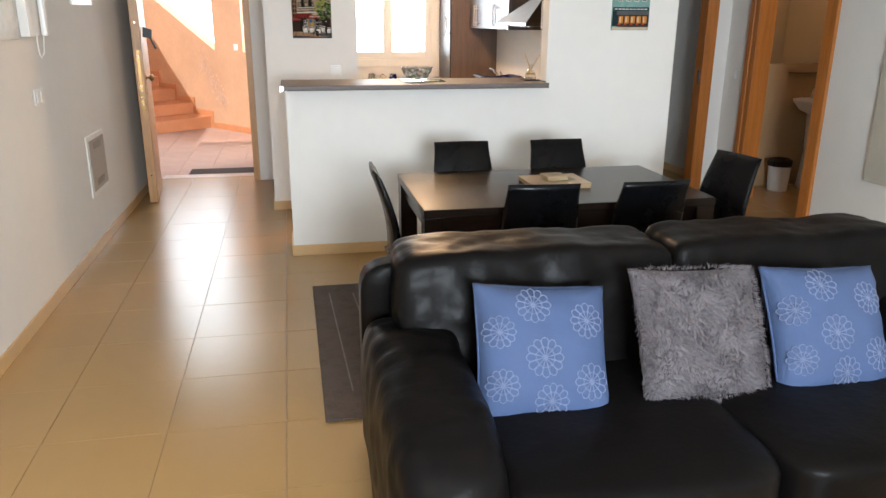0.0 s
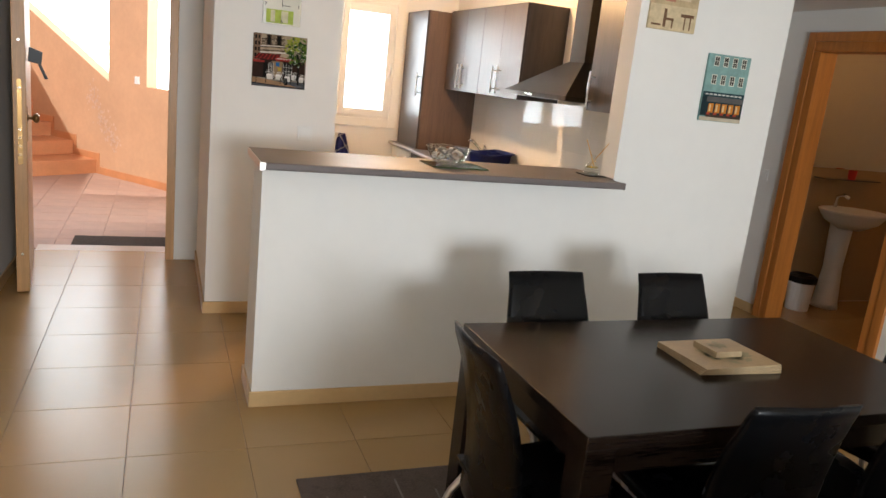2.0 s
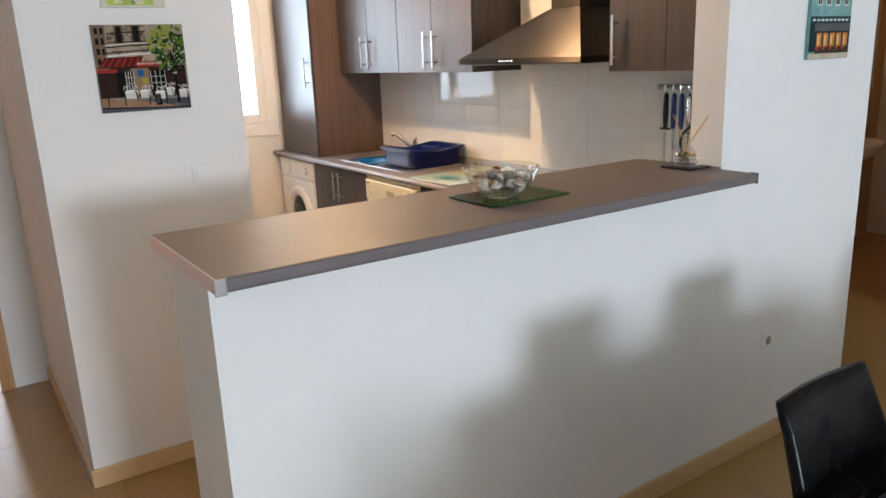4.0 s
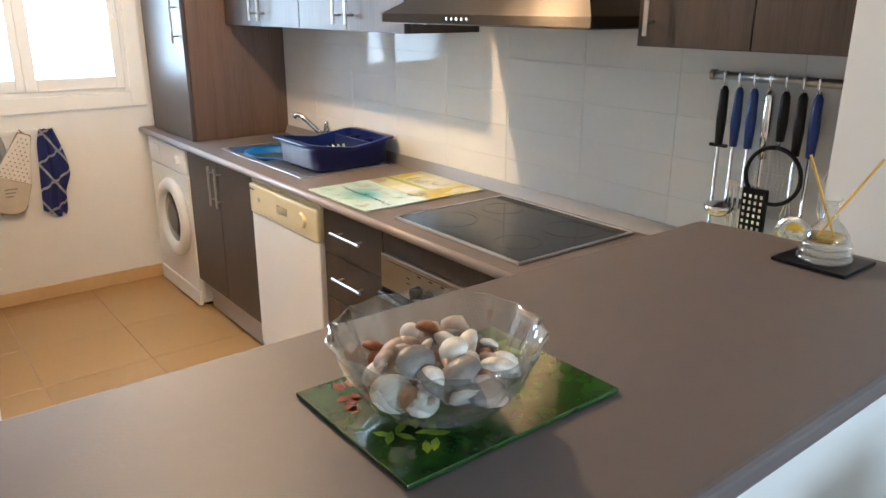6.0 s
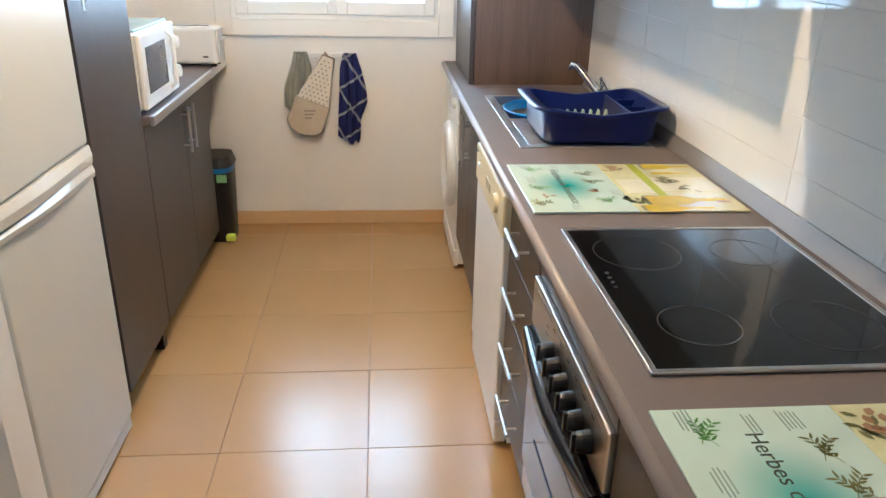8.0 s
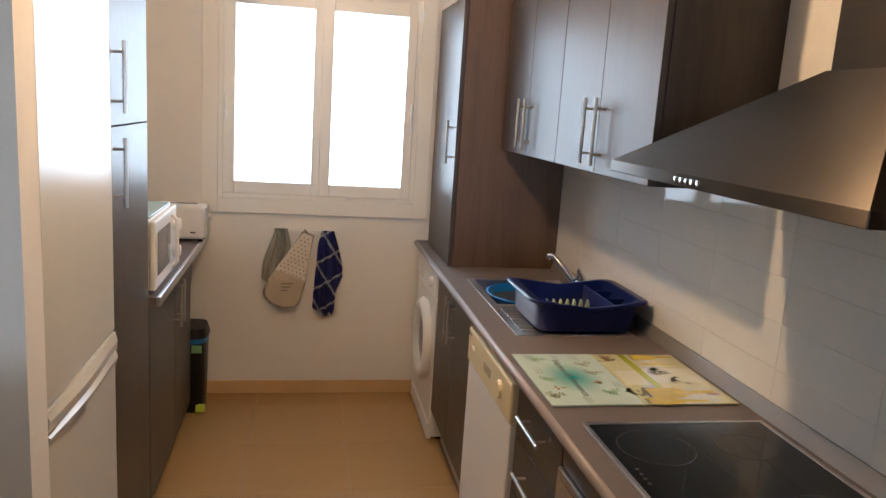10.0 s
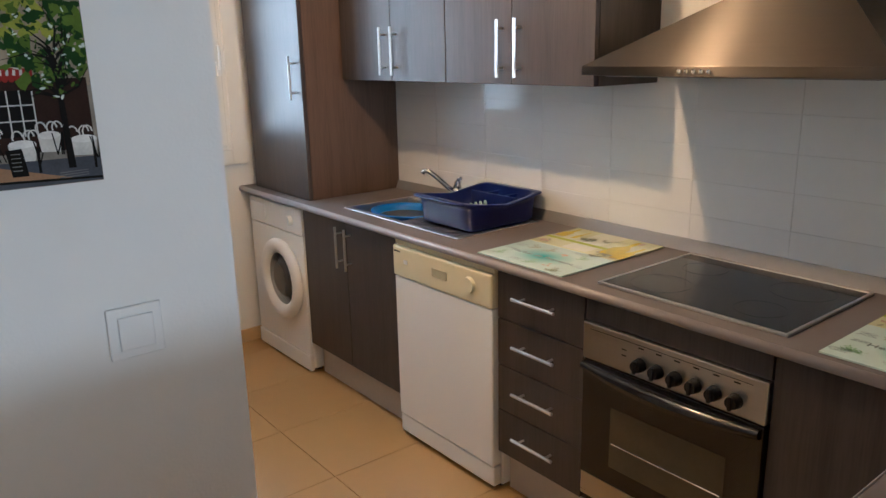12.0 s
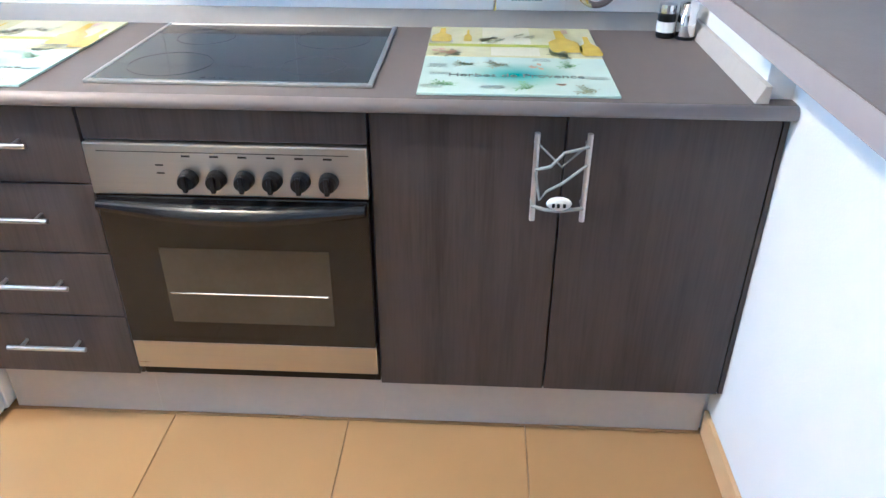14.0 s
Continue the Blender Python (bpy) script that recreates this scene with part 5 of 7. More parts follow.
def switch_x(x0, x1, z0, z1, y, label="white rocker light switch on the wall"):
    s = thing("light_switch", (x0 + x1) / 2, y, z0, label, "switch")
    part("plate", box(x0, x1, y - 0.008, y - 0.0005, z0, z1, 0.003), WHITE, s)
    part("rocker", box(x0 + 0.016, x1 - 0.016, y - 0.013, y - 0.008, z0 + 0.016, z1 - 0.016, 0.002), WHITE, s)
    return s


switch_x(0.394, 0.483, 1.101, 1.191, YP)
s = thing("wall_socket", 2.14, YB, 0.40, "round white wall socket low on the wall", "socket")
part("plate", lathe([(0.0, YB - 0.006), (0.038, YB - 0.006), (0.042, YB - 0.0005)], (2.14, 0, 0.44), 28, "y"), WHITE, s)
# flat disc, coloured darker for the shade inside the socket
part("recess", lathe([(0.0, YB - 0.0066), (0.018, YB - 0.0064)], (2.14, 0, 0.44), 20, "y"), material("socket_shadow", (0.30, 0.25, 0.2), 0.6), s)

PRINTS = {}


def ink(name, color, rough=0.35):
    if name not in PRINTS:
        PRINTS[name] = material("print_" + name, color, 0.75, var=0.22, scale=30, spec=0.08)
    return PRINTS[name]


def picture(x0, x1, z0, z1, y, label, marks, ground, shapes=()):
    """A printed canvas on a wall facing -y; marks are (name, colour, u0, u1, v0, v1), shapes (name, colour, outline)."""
    p = thing("picture", (x0 + x1) / 2, y, z0, label, "picture", "wall pictures")
    part("canvas", box(x0, x1, y - 0.014, y - 0.001, z0, z1, 0.0015), ink(*ground), p)
    by = {}
    flat = [(nm, col, ((u0, v0), (u1, v0), (u1, v1), (u0, v1))) for nm, col, u0, u1, v0, v1 in marks] + list(shapes)
    for i, (nm, col, outline) in enumerate(flat):
        bm = by.setdefault((nm, col), bmesh.new())
        d = 0.0145 + 0.000006 * i
        bm.faces.new([bm.verts.new((x0 + min(0.995, max(0.005, u)) * (x1 - x0), y - d, z0 + min(0.995, max(0.005, v)) * (z1 - z0))) for u, v in outline])
    for (nm, col), bm in by.items():
        tagged(part("print", bm, ink(nm, col), p), kind="stuff")
    return p


def oval(cu, cv, ru, rv, rnd=None, wob=0.0, n=12, turn=0.0):
    """An outline round a middle, uneven where wob is given."""
    pts = []
    for k in range(n):
        a, f = 2 * math.pi * k / n, 1 + (rnd.uniform(-wob, wob) if rnd else 0)
        p, q = ru * f * math.cos(a), rv * f * math.sin(a)
        pts.append((cu + p * math.cos(turn) - q * math.sin(turn), cv + p * math.sin(turn) + q * math.cos(turn)))
    return pts


def stroke(u0, v0, u1, v1, w, w1=None):
    """A brush stroke from one place to another, thinning to w1."""
    w1 = w if w1 is None else w1
    d = max(1e-6, math.hypot(u1 - u0, v1 - v0))
    a, b = -(v1 - v0) / d / 2, (u1 - u0) / d / 2
    return ((u0 - a * w, v0 - b * w), (u1 - a * w1, v1 - b * w1), (u1 + a * w1, v1 + b * w1), (u0 + a * w, v0 + b * w))


def street_shapes(seed):
    """A cafe corner: balcony, awning, windows, white tables, and a tree in front."""
    r = random.Random(seed)
    INKY, CREAMY, WHITISH = ("ink_black", (0.010, 0.009, 0.008)), ("cream_wall", (0.34, 0.27, 0.19)), ("chalk", (0.60, 0.58, 0.53))
    RED, MAROON, DARKG = ("awning_red", (0.26, 0.028, 0.022)), ("awning_maroon", (0.085, 0.014, 0.011)), ("shop_dark", (0.030, 0.016, 0.012))
    o = []
    add = lambda c, pts: o.append((c[0], c[1], pts))
    bar = lambda c, u0, u1, v0, v1: add(c, ((u0, v0), (u1, v0), (u1, v1), (u0, v1)))
    bar(CREAMY, 0, 1, 0.48, 1)
    for k in range(26):
        u, v = r.uniform(0, 0.6), r.uniform(0.5, 1)
        add(("wall_shade", (0.20, 0.15, 0.10)), oval(u, v, r.uniform(0.02, 0.06), r.uniform(0.01, 0.03), r, 0.4))
    bar(DARKG, 0, 0.98, 0.17, 0.52)
    bar(("shop_ochre", (0.24, 0.17, 0.10)), 0.36, 0.56, 0.20, 0.50)
    bar(("side_house", (0.17, 0.11, 0.07)), 0, 0.14, 0.50, 1)
    for k in range(4):
        bar(INKY, 0.03, 0.065, 0.55 + k * 0.115, 0.62 + k * 0.115)
        bar(INKY, 0.09, 0.12, 0.55 + k * 0.115, 0.62 + k * 0.115)
    for u0, u1 in ((0.24, 0.33), (0.42, 0.52)):
        bar(("shutter_brown", (0.10, 0.065, 0.04)), u0, u1, 0.80, 0.99)
        bar(INKY, u0 + 0.02, u1 - 0.02, 0.80, 0.98)
    for v, t, c in ((0.665, 0.02, WHITISH), (0.70, 0.014, INKY), (0.735, 0.018, CREAMY), (0.765, 0.014, INKY), (0.785, 0.012, WHITISH)):
        add(c, stroke(0.13, v - 0.02, 0.40, v, t))
        add(c, stroke(0.40, v, 0.62, v + 0.005, t))
    add(INKY, stroke(0.15, 0.90, 0.58, 0.925, 0.012))
    add(INKY, stroke(0.15, 0.80, 0.58, 0.81, 0.012))
    for k in range(22):
        u = 0.16 + k * 0.019
        add(INKY, stroke(u, 0.80, u + 0.003, 0.915, 0.004))
        if k % 2:
            ring = oval(u, 0.86 + 0.02 * (k % 4 - 1.5), 0.014, 0.018)
            for a, b in zip(ring, ring[1:] + ring[:1]):
                add(INKY, stroke(*a, *b, 0.004))
    add(MAROON, ((0.10, 0.63), (0.52, 0.64), (0.46, 0.52), (0.02, 0.51)))
    for k in range(6):
        add(RED, stroke(0.14 + k * 0.065, 0.625, 0.06 + k * 0.072, 0.53, 0.012, 0.02))
    add(RED, ((0.0, 0.50), (0.22, 0.495), (0.22, 0.455), (0.0, 0.46)))
    add(RED, ((0.43, 0.585), (0.75, 0.57), (0.75, 0.515), (0.43, 0.525)))
    for k in range(10):
        add(WHITISH, stroke(0.45 + k * 0.028, 0.540, 0.452 + k * 0.028, 0.566, 0.012))
    for k in range(12):
        add(RED, oval(0.445 + k * 0.027, 0.52, 0.012, 0.012))
    for u0, u1 in ((0.30, 0.385), (0.575, 0.735)):
        bar(INKY, u0, u1, 0.25, 0.47)
        for k in range(4):
            bar(WHITISH, u0 + (u1 - u0) * k / 3 - 0.003, u0 + (u1 - u0) * k / 3 + 0.003, 0.25, 0.47)
        for v in (0.325, 0.40):
            bar(WHITISH, u0, u1, v - 0.003, v + 0.003)
    bar(INKY, 0.20, 0.28, 0.17, 0.46)
    bar(("sign_blue", (0.03, 0.11, 0.28)), 0.43, 0.50, 0.405, 0.485)
    bar(("sign_yellow", (0.40, 0.28, 0.05)), 0.47, 0.54, 0.315, 0.385)
    bar(("paving", (0.075, 0.078, 0.090)), 0, 1, 0, 0.13)
    add(("sun_strip", (0.30, 0.18, 0.10)), ((0, 0.07), (0.9, 0.02), (0.55, 0.11), (0.0, 0.17)))
    add(INKY, stroke(0, 0.055, 1, 0.02, 0.012))
    for cu, cv, ru in ((0.34, 0.235, 0.075), (0.50, 0.235, 0.07), (0.66, 0.215, 0.06), (0.93, 0.22, 0.06), (0.78, 0.25, 0.05)):
        add(WHITISH, ((cu - ru, cv), (cu + ru, cv), (cu + ru * 0.8, cv - 0.085), (cu - ru * 0.85, cv - 0.08)))
        add(("cloth_light", (0.72, 0.70, 0.66)), oval(cu, cv, ru, 0.02))
        for k in range(3):
            u = cu + r.uniform(-ru, ru)
            ring = oval(u, cv + 0.035, 0.022, 0.03)
            for a, b in zip(ring[:7], ring[1:8]):
                add(WHITISH, stroke(*a, *b, 0.007))
        for k in range(4):
            u = cu + ru * r.uniform(0.4, 1.3)
            add(INKY, stroke(u, cv - 0.10, u + r.uniform(-0.04, 0.04), cv + 0.01, 0.006))
    add(INKY, ((0.60, 0.06), (0.67, 0.06), (0.655, 0.195), (0.585, 0.19)))
    for k in range(5):
        add(("chalk_grey", (0.22, 0.22, 0.20)), stroke(0.605, 0.09 + k * 0.02, 0.645, 0.09 + k * 0.02, 0.004))
    for u in (0.08, 0.26, 0.53, 0.72, 0.97):
        add(INKY, stroke(u, 0.07, u, 0.19, 0.012))
    GREENS = [("foliage_lime", (0.30, 0.31, 0.045)), ("foliage_mid", (0.10, 0.15, 0.022)), ("foliage_deep", (0.020, 0.050, 0.012))]
    for k in range(150):
        a, q = r.uniform(0, 6.28), math.sqrt(r.random())
        u, v = 0.80 + 0.22 * q * math.cos(a), 0.74 + 0.26 * q * math.sin(a)
        g = GREENS[0] if (u < 0.84 and v > 0.70 and r.random() < 0.75) else GREENS[r.choice((1, 1, 2, 2))]
        add(g, oval(u, v, r.uniform(0.012, 0.05), r.uniform(0.010, 0.03), r, 0.45, 10, r.uniform(0, 3)))
    add(INKY, stroke(0.862, 0.08, 0.852, 0.52, 0.034, 0.022))
    for k in range(26):
        a = r.uniform(0.25, 2.9)
        u, v, ln = 0.852 + r.uniform(-0.01, 0.01), r.uniform(0.42, 0.66), r.uniform(0.08, 0.24)
        m = (u + 0.5 * ln * math.cos(a), v + 0.5 * ln * math.sin(a))
        add(INKY, stroke(u, v, *m, 0.012, 0.008))
        add(INKY, stroke(*m, u + ln * math.cos(a + 0.3), v + ln * math.sin(a + 0.3), 0.008, 0.002))
    for k in range(120):
        a, q = r.uniform(0, 6.28), math.sqrt(r.random())
        u, v = 0.83 + 0.17 * q * math.cos(a), 0.66 + 0.24 * q * math.sin(a)
        add(r.choice((GREENS[2], GREENS[2], GREENS[1], ("leaf_glint", (0.62, 0.66, 0.58)))), oval(u, v, r.uniform(0.006, 0.016), r.uniform(0.003, 0.008), r, 0.3, 7, r.uniform(0, 3)))
    for k in range(3):
        add(("root_ring", (0.15, 0.15, 0.15)), stroke(0.80, 0.06 - 0.012 * k, 0.93, 0.065 - 0.012 * k, 0.005))
    return o


picture(0.110, 0.420, 1.405, 1.705, YP, "painted cafe street print with a green tree on canvas", (), ("stone_pale", (0.26, 0.23, 0.185)), street_shapes(3))

# square kitchen clock above it
ck = thing("wall_clock", 0.26, YP, 1.76, "square glass wall clock with green printed face", "clock")
part("face", box(0.155, 0.372, YP - 0.012, YP - 0.001, 1.762, 1.98, 0.002), material("clock_face", (0.62, 0.62, 0.52), 0.15, var=0.06, scale=6), ck)
part("print", box(0.175, 0.33, YP - 0.0128, YP - 0.0122, 1.77, 1.845), ink("clock_green", (0.42, 0.52, 0.10)), ck)
part("print", box(0.20, 0.225, YP - 0.0132, YP - 0.0129, 1.775, 1.84), ink("clock_cream", (0.62, 0.60, 0.40)), ck)
part("print", box(0.26, 0.30, YP - 0.0132, YP - 0.0129, 1.775, 1.84), ink("clock_cream", (0.62, 0.60, 0.40)), ck)
bm = bmesh.new()
for txt, x, z in (("12", 0.263, 1.962), ("3", 0.357, 1.871), ("6", 0.263, 1.781), ("9", 0.170, 1.871)):
    t_ = text_bm(txt, 0.026, x, YP - 0.0136, z, 0, "y")
    me_ = bpy.data.meshes.new("numeral")
    t_.to_mesh(me_)
    t_.free()
    bm.from_mesh(me_)
    bpy.data.meshes.remove(me_)
part("numerals", bm, BLACK, ck)
part("pointer", box(0.262, 0.265, YP - 0.0150, YP - 0.0142, 1.865, 1.93), BLACK, ck)
part("pointer", box(0.262, 0.31, YP - 0.0158, YP - 0.0152, 1.869, 1.8725), BLACK, ck)


def cafe_marks():
    m = [("teal", (0.22, 0.36, 0.34), 0.0, 1.0, 0.42, 1.0), ("dark_teal", (0.02, 0.05, 0.06), 0.0, 1.0, 0.36, 0.44), ("shopfront", (0.02, 0.035, 0.04), 0.0, 1.0, 0.08, 0.36), ("awning_grey", (0.10, 0.10, 0.10), 0.12, 0.98, 0.29, 0.37), ("pavement", (0.50, 0.44, 0.33), 0.0, 1.0, 0.0, 0.06)]
    for k in range(4):
        for v in (0.55, 0.82):
            m.append(("window_frame", (0.68, 0.66, 0.56), 0.14 + k * 0.215, 0.26 + k * 0.215, v, v + 0.15))
            m.append(("window_dark", (0.05, 0.045, 0.04), 0.155 + k * 0.215, 0.245 + k * 0.215, v + 0.012, v + 0.138))
            m.append(("window_bar", (0.60, 0.58, 0.48), 0.195 + k * 0.215, 0.205 + k * 0.215, v + 0.012, v + 0.138))
            m.append(("window_bar", (0.60, 0.58, 0.48), 0.155 + k * 0.215, 0.245 + k * 0.215, v + 0.07, v + 0.078))
    for k in range(9):
        m.append(("lettering_pale", (0.62, 0.62, 0.58), 0.06 + k * 0.10, 0.13 + k * 0.10, 0.392, 0.415))
    for k in range(5):
        m.append(("warm_glow", (0.52, 0.20, 0.03), 0.18 + k * 0.16, 0.30 + k * 0.16, 0.13, 0.27))
        m.append(("warm_cream", (0.65, 0.50, 0.25), 0.20 + k * 0.16, 0.24 + k * 0.16, 0.15, 0.25))
        m.append(("red_seat", (0.35, 0.05, 0.03), 0.16 + k * 0.16, 0.24 + k * 0.16, 0.09, 0.13))
    m.append(("hedge", (0.06, 0.04, 0.03), 0.14, 1.0, 0.06, 0.10))
    return m


picture(2.235, 2.505, 1.492, 1.832, YB, "print of a teal cafe front with glowing windows on canvas", cafe_marks(), ("teal_ground", (0.20, 0.33, 0.31)))
picture(1.835, 2.115, 1.909, 2.205, YB, "sepia print of cafe chairs and a round table on canvas",
        [("sepia", (0.52, 0.40, 0.24), 0.0, 1.0, 0.4, 1.0), ("sepia_dark", (0.16, 0.09, 0.05), 0.30, 0.36, 0.05, 0.34), ("sepia_dark", (0.16, 0.09, 0.05), 0.34, 0.52, 0.16, 0.20), ("sepia_dark", (0.16, 0.09, 0.05), 0.48, 0.51, 0.04, 0.17), ("sepia_dark", (0.16, 0.09, 0.05), 0.66, 0.94, 0.24, 0.29),
         ("sepia_dark", (0.16, 0.09, 0.05), 0.74, 0.77, 0.04, 0.25), ("sepia_dark", (0.16, 0.09, 0.05), 0.86, 0.89, 0.04, 0.25), ("rose", (0.42, 0.18, 0.12), 0.28, 0.50, 0.46, 0.80), ("sepia_dark", (0.16, 0.09, 0.05), 0.06, 0.26, 0.06, 0.09), ("cream_print", (0.66, 0.55, 0.38), 0.55, 0.82, 0.5, 0.85)],
        ("sepia_ground", (0.60, 0.49, 0.31)))

# ---- dining place ----
rug = thing("rug", 1.2, -1.32, 0, "dark grey-brown pile rug with thin pale lines under the table", "rug")
part("carpet", box(0.135, 2.45, -2.15, -0.55, 0.001, 0.013, 0.004), RUG, rug)
rn = random.Random(21)
for k in range(17):
    xa = 0.24 + k * 0.135 + rn.uniform(-0.02, 0.02)
    xb = xa + rn.uniform(-0.10, 0.10)
    pts = [(xa, -0.62 - rn.uniform(0, 0.12), 0.0145), (xa * 0.6 + xb * 0.4, -1.2, 0.0145), (xb, -2.02 + rn.uniform(0, 0.2), 0.0145)]
    bm = bmesh.new()
    prev = None
    for a in pts:
        cur = [bm.verts.new((a[0] + dx, a[1], z)) for dx in (-0.0035, 0.0035) for z in (0.0125, 0.0150)]
        if prev:
            for i, j in ((0, 1), (1, 3), (3, 2), (2, 0)):
                bm.faces.new((prev[i], prev[j], cur[j], cur[i]))
        prev = cur
    part("pale_line", bm, RUGLINE, rug)

tb = thing("dining_table", 1.33, -1.285, 0, "dark wenge rectangular dining table with thick square legs", "table")
part("tabletop", box(0.618, 2.04, -1.702, -0.868, 0.712, 0.75, 0.003), TABLE, tb)
for x0, x1, y0, y1 in ((0.645, 2.013, -1.674, -1.652), (0.645, 2.013, -0.918, -0.896), (0.645, 0.667, -1.652, -0.918), (1.991, 2.013, -1.652, -0.918)):
    part("apron", box(x0, x1, y0, y1, 0.63, 0.7115), TABLE, tb)
for lx in (0.621, 1.947):
    for ly in (-1.699, -0.961):
        part("leg", box(lx, lx + 0.09, ly, ly + 0.09, 0.014, 0.7118, 0.003), TABLE, tb)


def chair():
    """Faces +y; stands at the origin."""
    c = thing("dining_chair", 0, 0, 0, "black faux-leather dining chair with curved metal legs", "chair", "chairs round the table")
    bm = bmesh.new()
    n, m = 10, 14
    top, bot = [], []
    for i in range(n + 1):
        u = i / n * 2 - 1
        for j in range(m + 1):
            v = j / m * 2 - 1
            w = 0.195 + 0.012 * v
            z = 0.470 - 0.03 * max(abs(u), abs(v)) ** 8 - 0.008 * (1 - u * u) * (1 - v * v) + 0.012 * v
            top.append(bm.verts.new((u * w, v * 0.205 + 0.01, z)))
            bot.append(bm.verts.new((u * w * 0.97, v * 0.20 + 0.01, 0.415 + 0.012 * v)))
    g = lambda i, j: i * (m + 1) + j
    for i in range(n):
        for j in range(m):
            bm.faces.new((top[g(i, j)], top[g(i + 1, j)], top[g(i + 1, j + 1)], top[g(i, j + 1)]))
            bm.faces.new((bot[g(i, j)], bot[g(i, j + 1)], bot[g(i + 1, j + 1)], bot[g(i + 1, j)]))
    for i in range(n):
        for j in (0, m):
            bm.faces.new((top[g(i, j)], top[g(i + 1, j)], bot[g(i + 1, j)], bot[g(i, j)]))
    for j in range(m):
        for i in (0, n):
            bm.faces.new((top[g(i, j)], top[g(i, j + 1)], bot[g(i, j + 1)], bot[g(i, j)]))
    part("seat", bm, FAUX, c, smooth=True)
    bm = bmesh.new()
    rows = []
    for j in range(19):
        t = j / 18
        z = 0.33 + 0.545 * t
        y = -0.185 - 0.085 * t ** 1.6 + 0.03 * math.sin(math.pi * t)
        w = 0.150 + 0.022 * math.sin(math.pi * min(1, t * 1.1)) + 0.008 * t
        th = 0.021 * (1 - 0.35 * t)
        if j in (0, 18):
            th *= 0.45
        rows.append([bm.verts.new((sx * w, y + sy * th + 0.012 * sx * sx, z)) for sx, sy in ((-1, -0.6), (-0.92, -1), (-0.3, -1.1), (0.3, -1.1), (0.92, -1), (1, -0.6), (1, 0.6), (0.92, 1), (0.3, 0.9), (-0.3, 0.9), (-0.92, 1), (-1, 0.6))])
    for a, b in zip(rows, rows[1:]):
        for k in range(12):
            bm.faces.new((a[k], a[(k + 1) % 12], b[(k + 1) % 12], b[k]))
    bm.faces.new(rows[0][::-1])
    bm.faces.new(rows[-1])
    part("backrest", bm, FAUX, c, smooth=True)
    for sx in (-1, 1):
        part("leg", rod([(sx * 0.165, -0.06, 0.425), (sx * 0.172, -0.13, 0.40), (sx * 0.18, -0.20, 0.31), (sx * 0.19, -0.255, 0.18), (sx * 0.198, -0.285, 0.015)], [0.013, 0.013, 0.012, 0.011, 0.010], 10), LEGSTEEL, c, "curved satin metal leg", smooth=True)
        part("leg", rod([(sx * 0.165, 0.02, 0.425), (sx * 0.172, 0.11, 0.40), (sx * 0.178, 0.17, 0.30), (sx * 0.185, 0.195, 0.16), (sx * 0.19, 0.205, 0.015)], [0.013, 0.013, 0.012, 0.011, 0.010], 10), LEGSTEEL, c, "curved satin metal leg", smooth=True)
    part("seat_rail", rod([(-0.165, -0.02, 0.425), (0.165, -0.02, 0.425)], 0.011, 8), LEGSTEEL, c)
    return c


LEGSTEEL = material("satin_steel", (0.50, 0.46, 0.42), 0.3, 1.0, var=0.05, scale=10)
ch = chair()
ch.matrix_basis = pose(1.012, -0.955, 0, 0, 0, 180)
for m in (pose(1.585, -0.965, 0, 0, 0, 181), pose(1.135, -1.62, 0, 0, 0, -5), pose(1.62, -1.64, 0, 0, 0, 1), pose(0.69, -1.39, 0, 0, 0, -91), pose(2.11, -1.395, 0, 0, 0, 100)):
    copy_thing(ch, m)
for o in scene.objects:
    if o.name.startswith("dining_chair") and o.parent is None:
        o.location.z = 0.0135

# coasters and place mats on the table
pm = thing("place_mats", 1.375, -1.27, 0.75, "stack of cork-backed place mats with cream prints", "place mats")
for k in range(4):
    a = radians(-3 + k * 1.5)
    bm = prism([(1.375 + u * math.cos(a) - v * math.sin(a), -1.27 + u * math.sin(a) + v * math.cos(a)) for u, v in ((-0.155, -0.122), (0.155, -0.122), (0.155, 0.122), (-0.155, 0.122))], "z", 0.7505 + k * 0.0062, 0.7563 + k * 0.0062, 0.0008)
    part("mat", bm, material("cream_mat_print", (0.40, 0.30, 0.175), 0.35, var=0.2, scale=12) if k == 0 else bpy.data.materials["cream_mat_print"], pm)
bm = bmesh.new()
leaves(bm, 1.39, -1.27, 0.7754, 40, 0.085, 0.05, 0.02, random.Random(3))
tagged(part("print", bm, material("sage_print", (0.30, 0.28, 0.17), 0.4), pm), kind="stuff")
co = thing("coasters", 1.377, -1.258, 0.776, "small stack of cream printed coasters on the place mats", "coasters")
for k in range(4):
    part("coaster", prism([(1.325, -1.315), (1.435, -1.31), (1.43, -1.20), (1.32, -1.205)], "z", 0.7756 + k * 0.005, 0.7802 + k * 0.005, 0.0008), bpy.data.materials["cream_mat_print"], co)
bm = bmesh.new()
leaves(bm, 1.377, -1.258, 0.7960, 14, 0.03, 0.03, 0.012, random.Random(8))
tagged(part("print", bm, bpy.data.materials["sage_print"], co), kind="stuff")

# ---- sofa ----
sf = thing("sofa", 0, 0, 0, "black leather sofa with padded back cushions and rounded arms", "sofa")


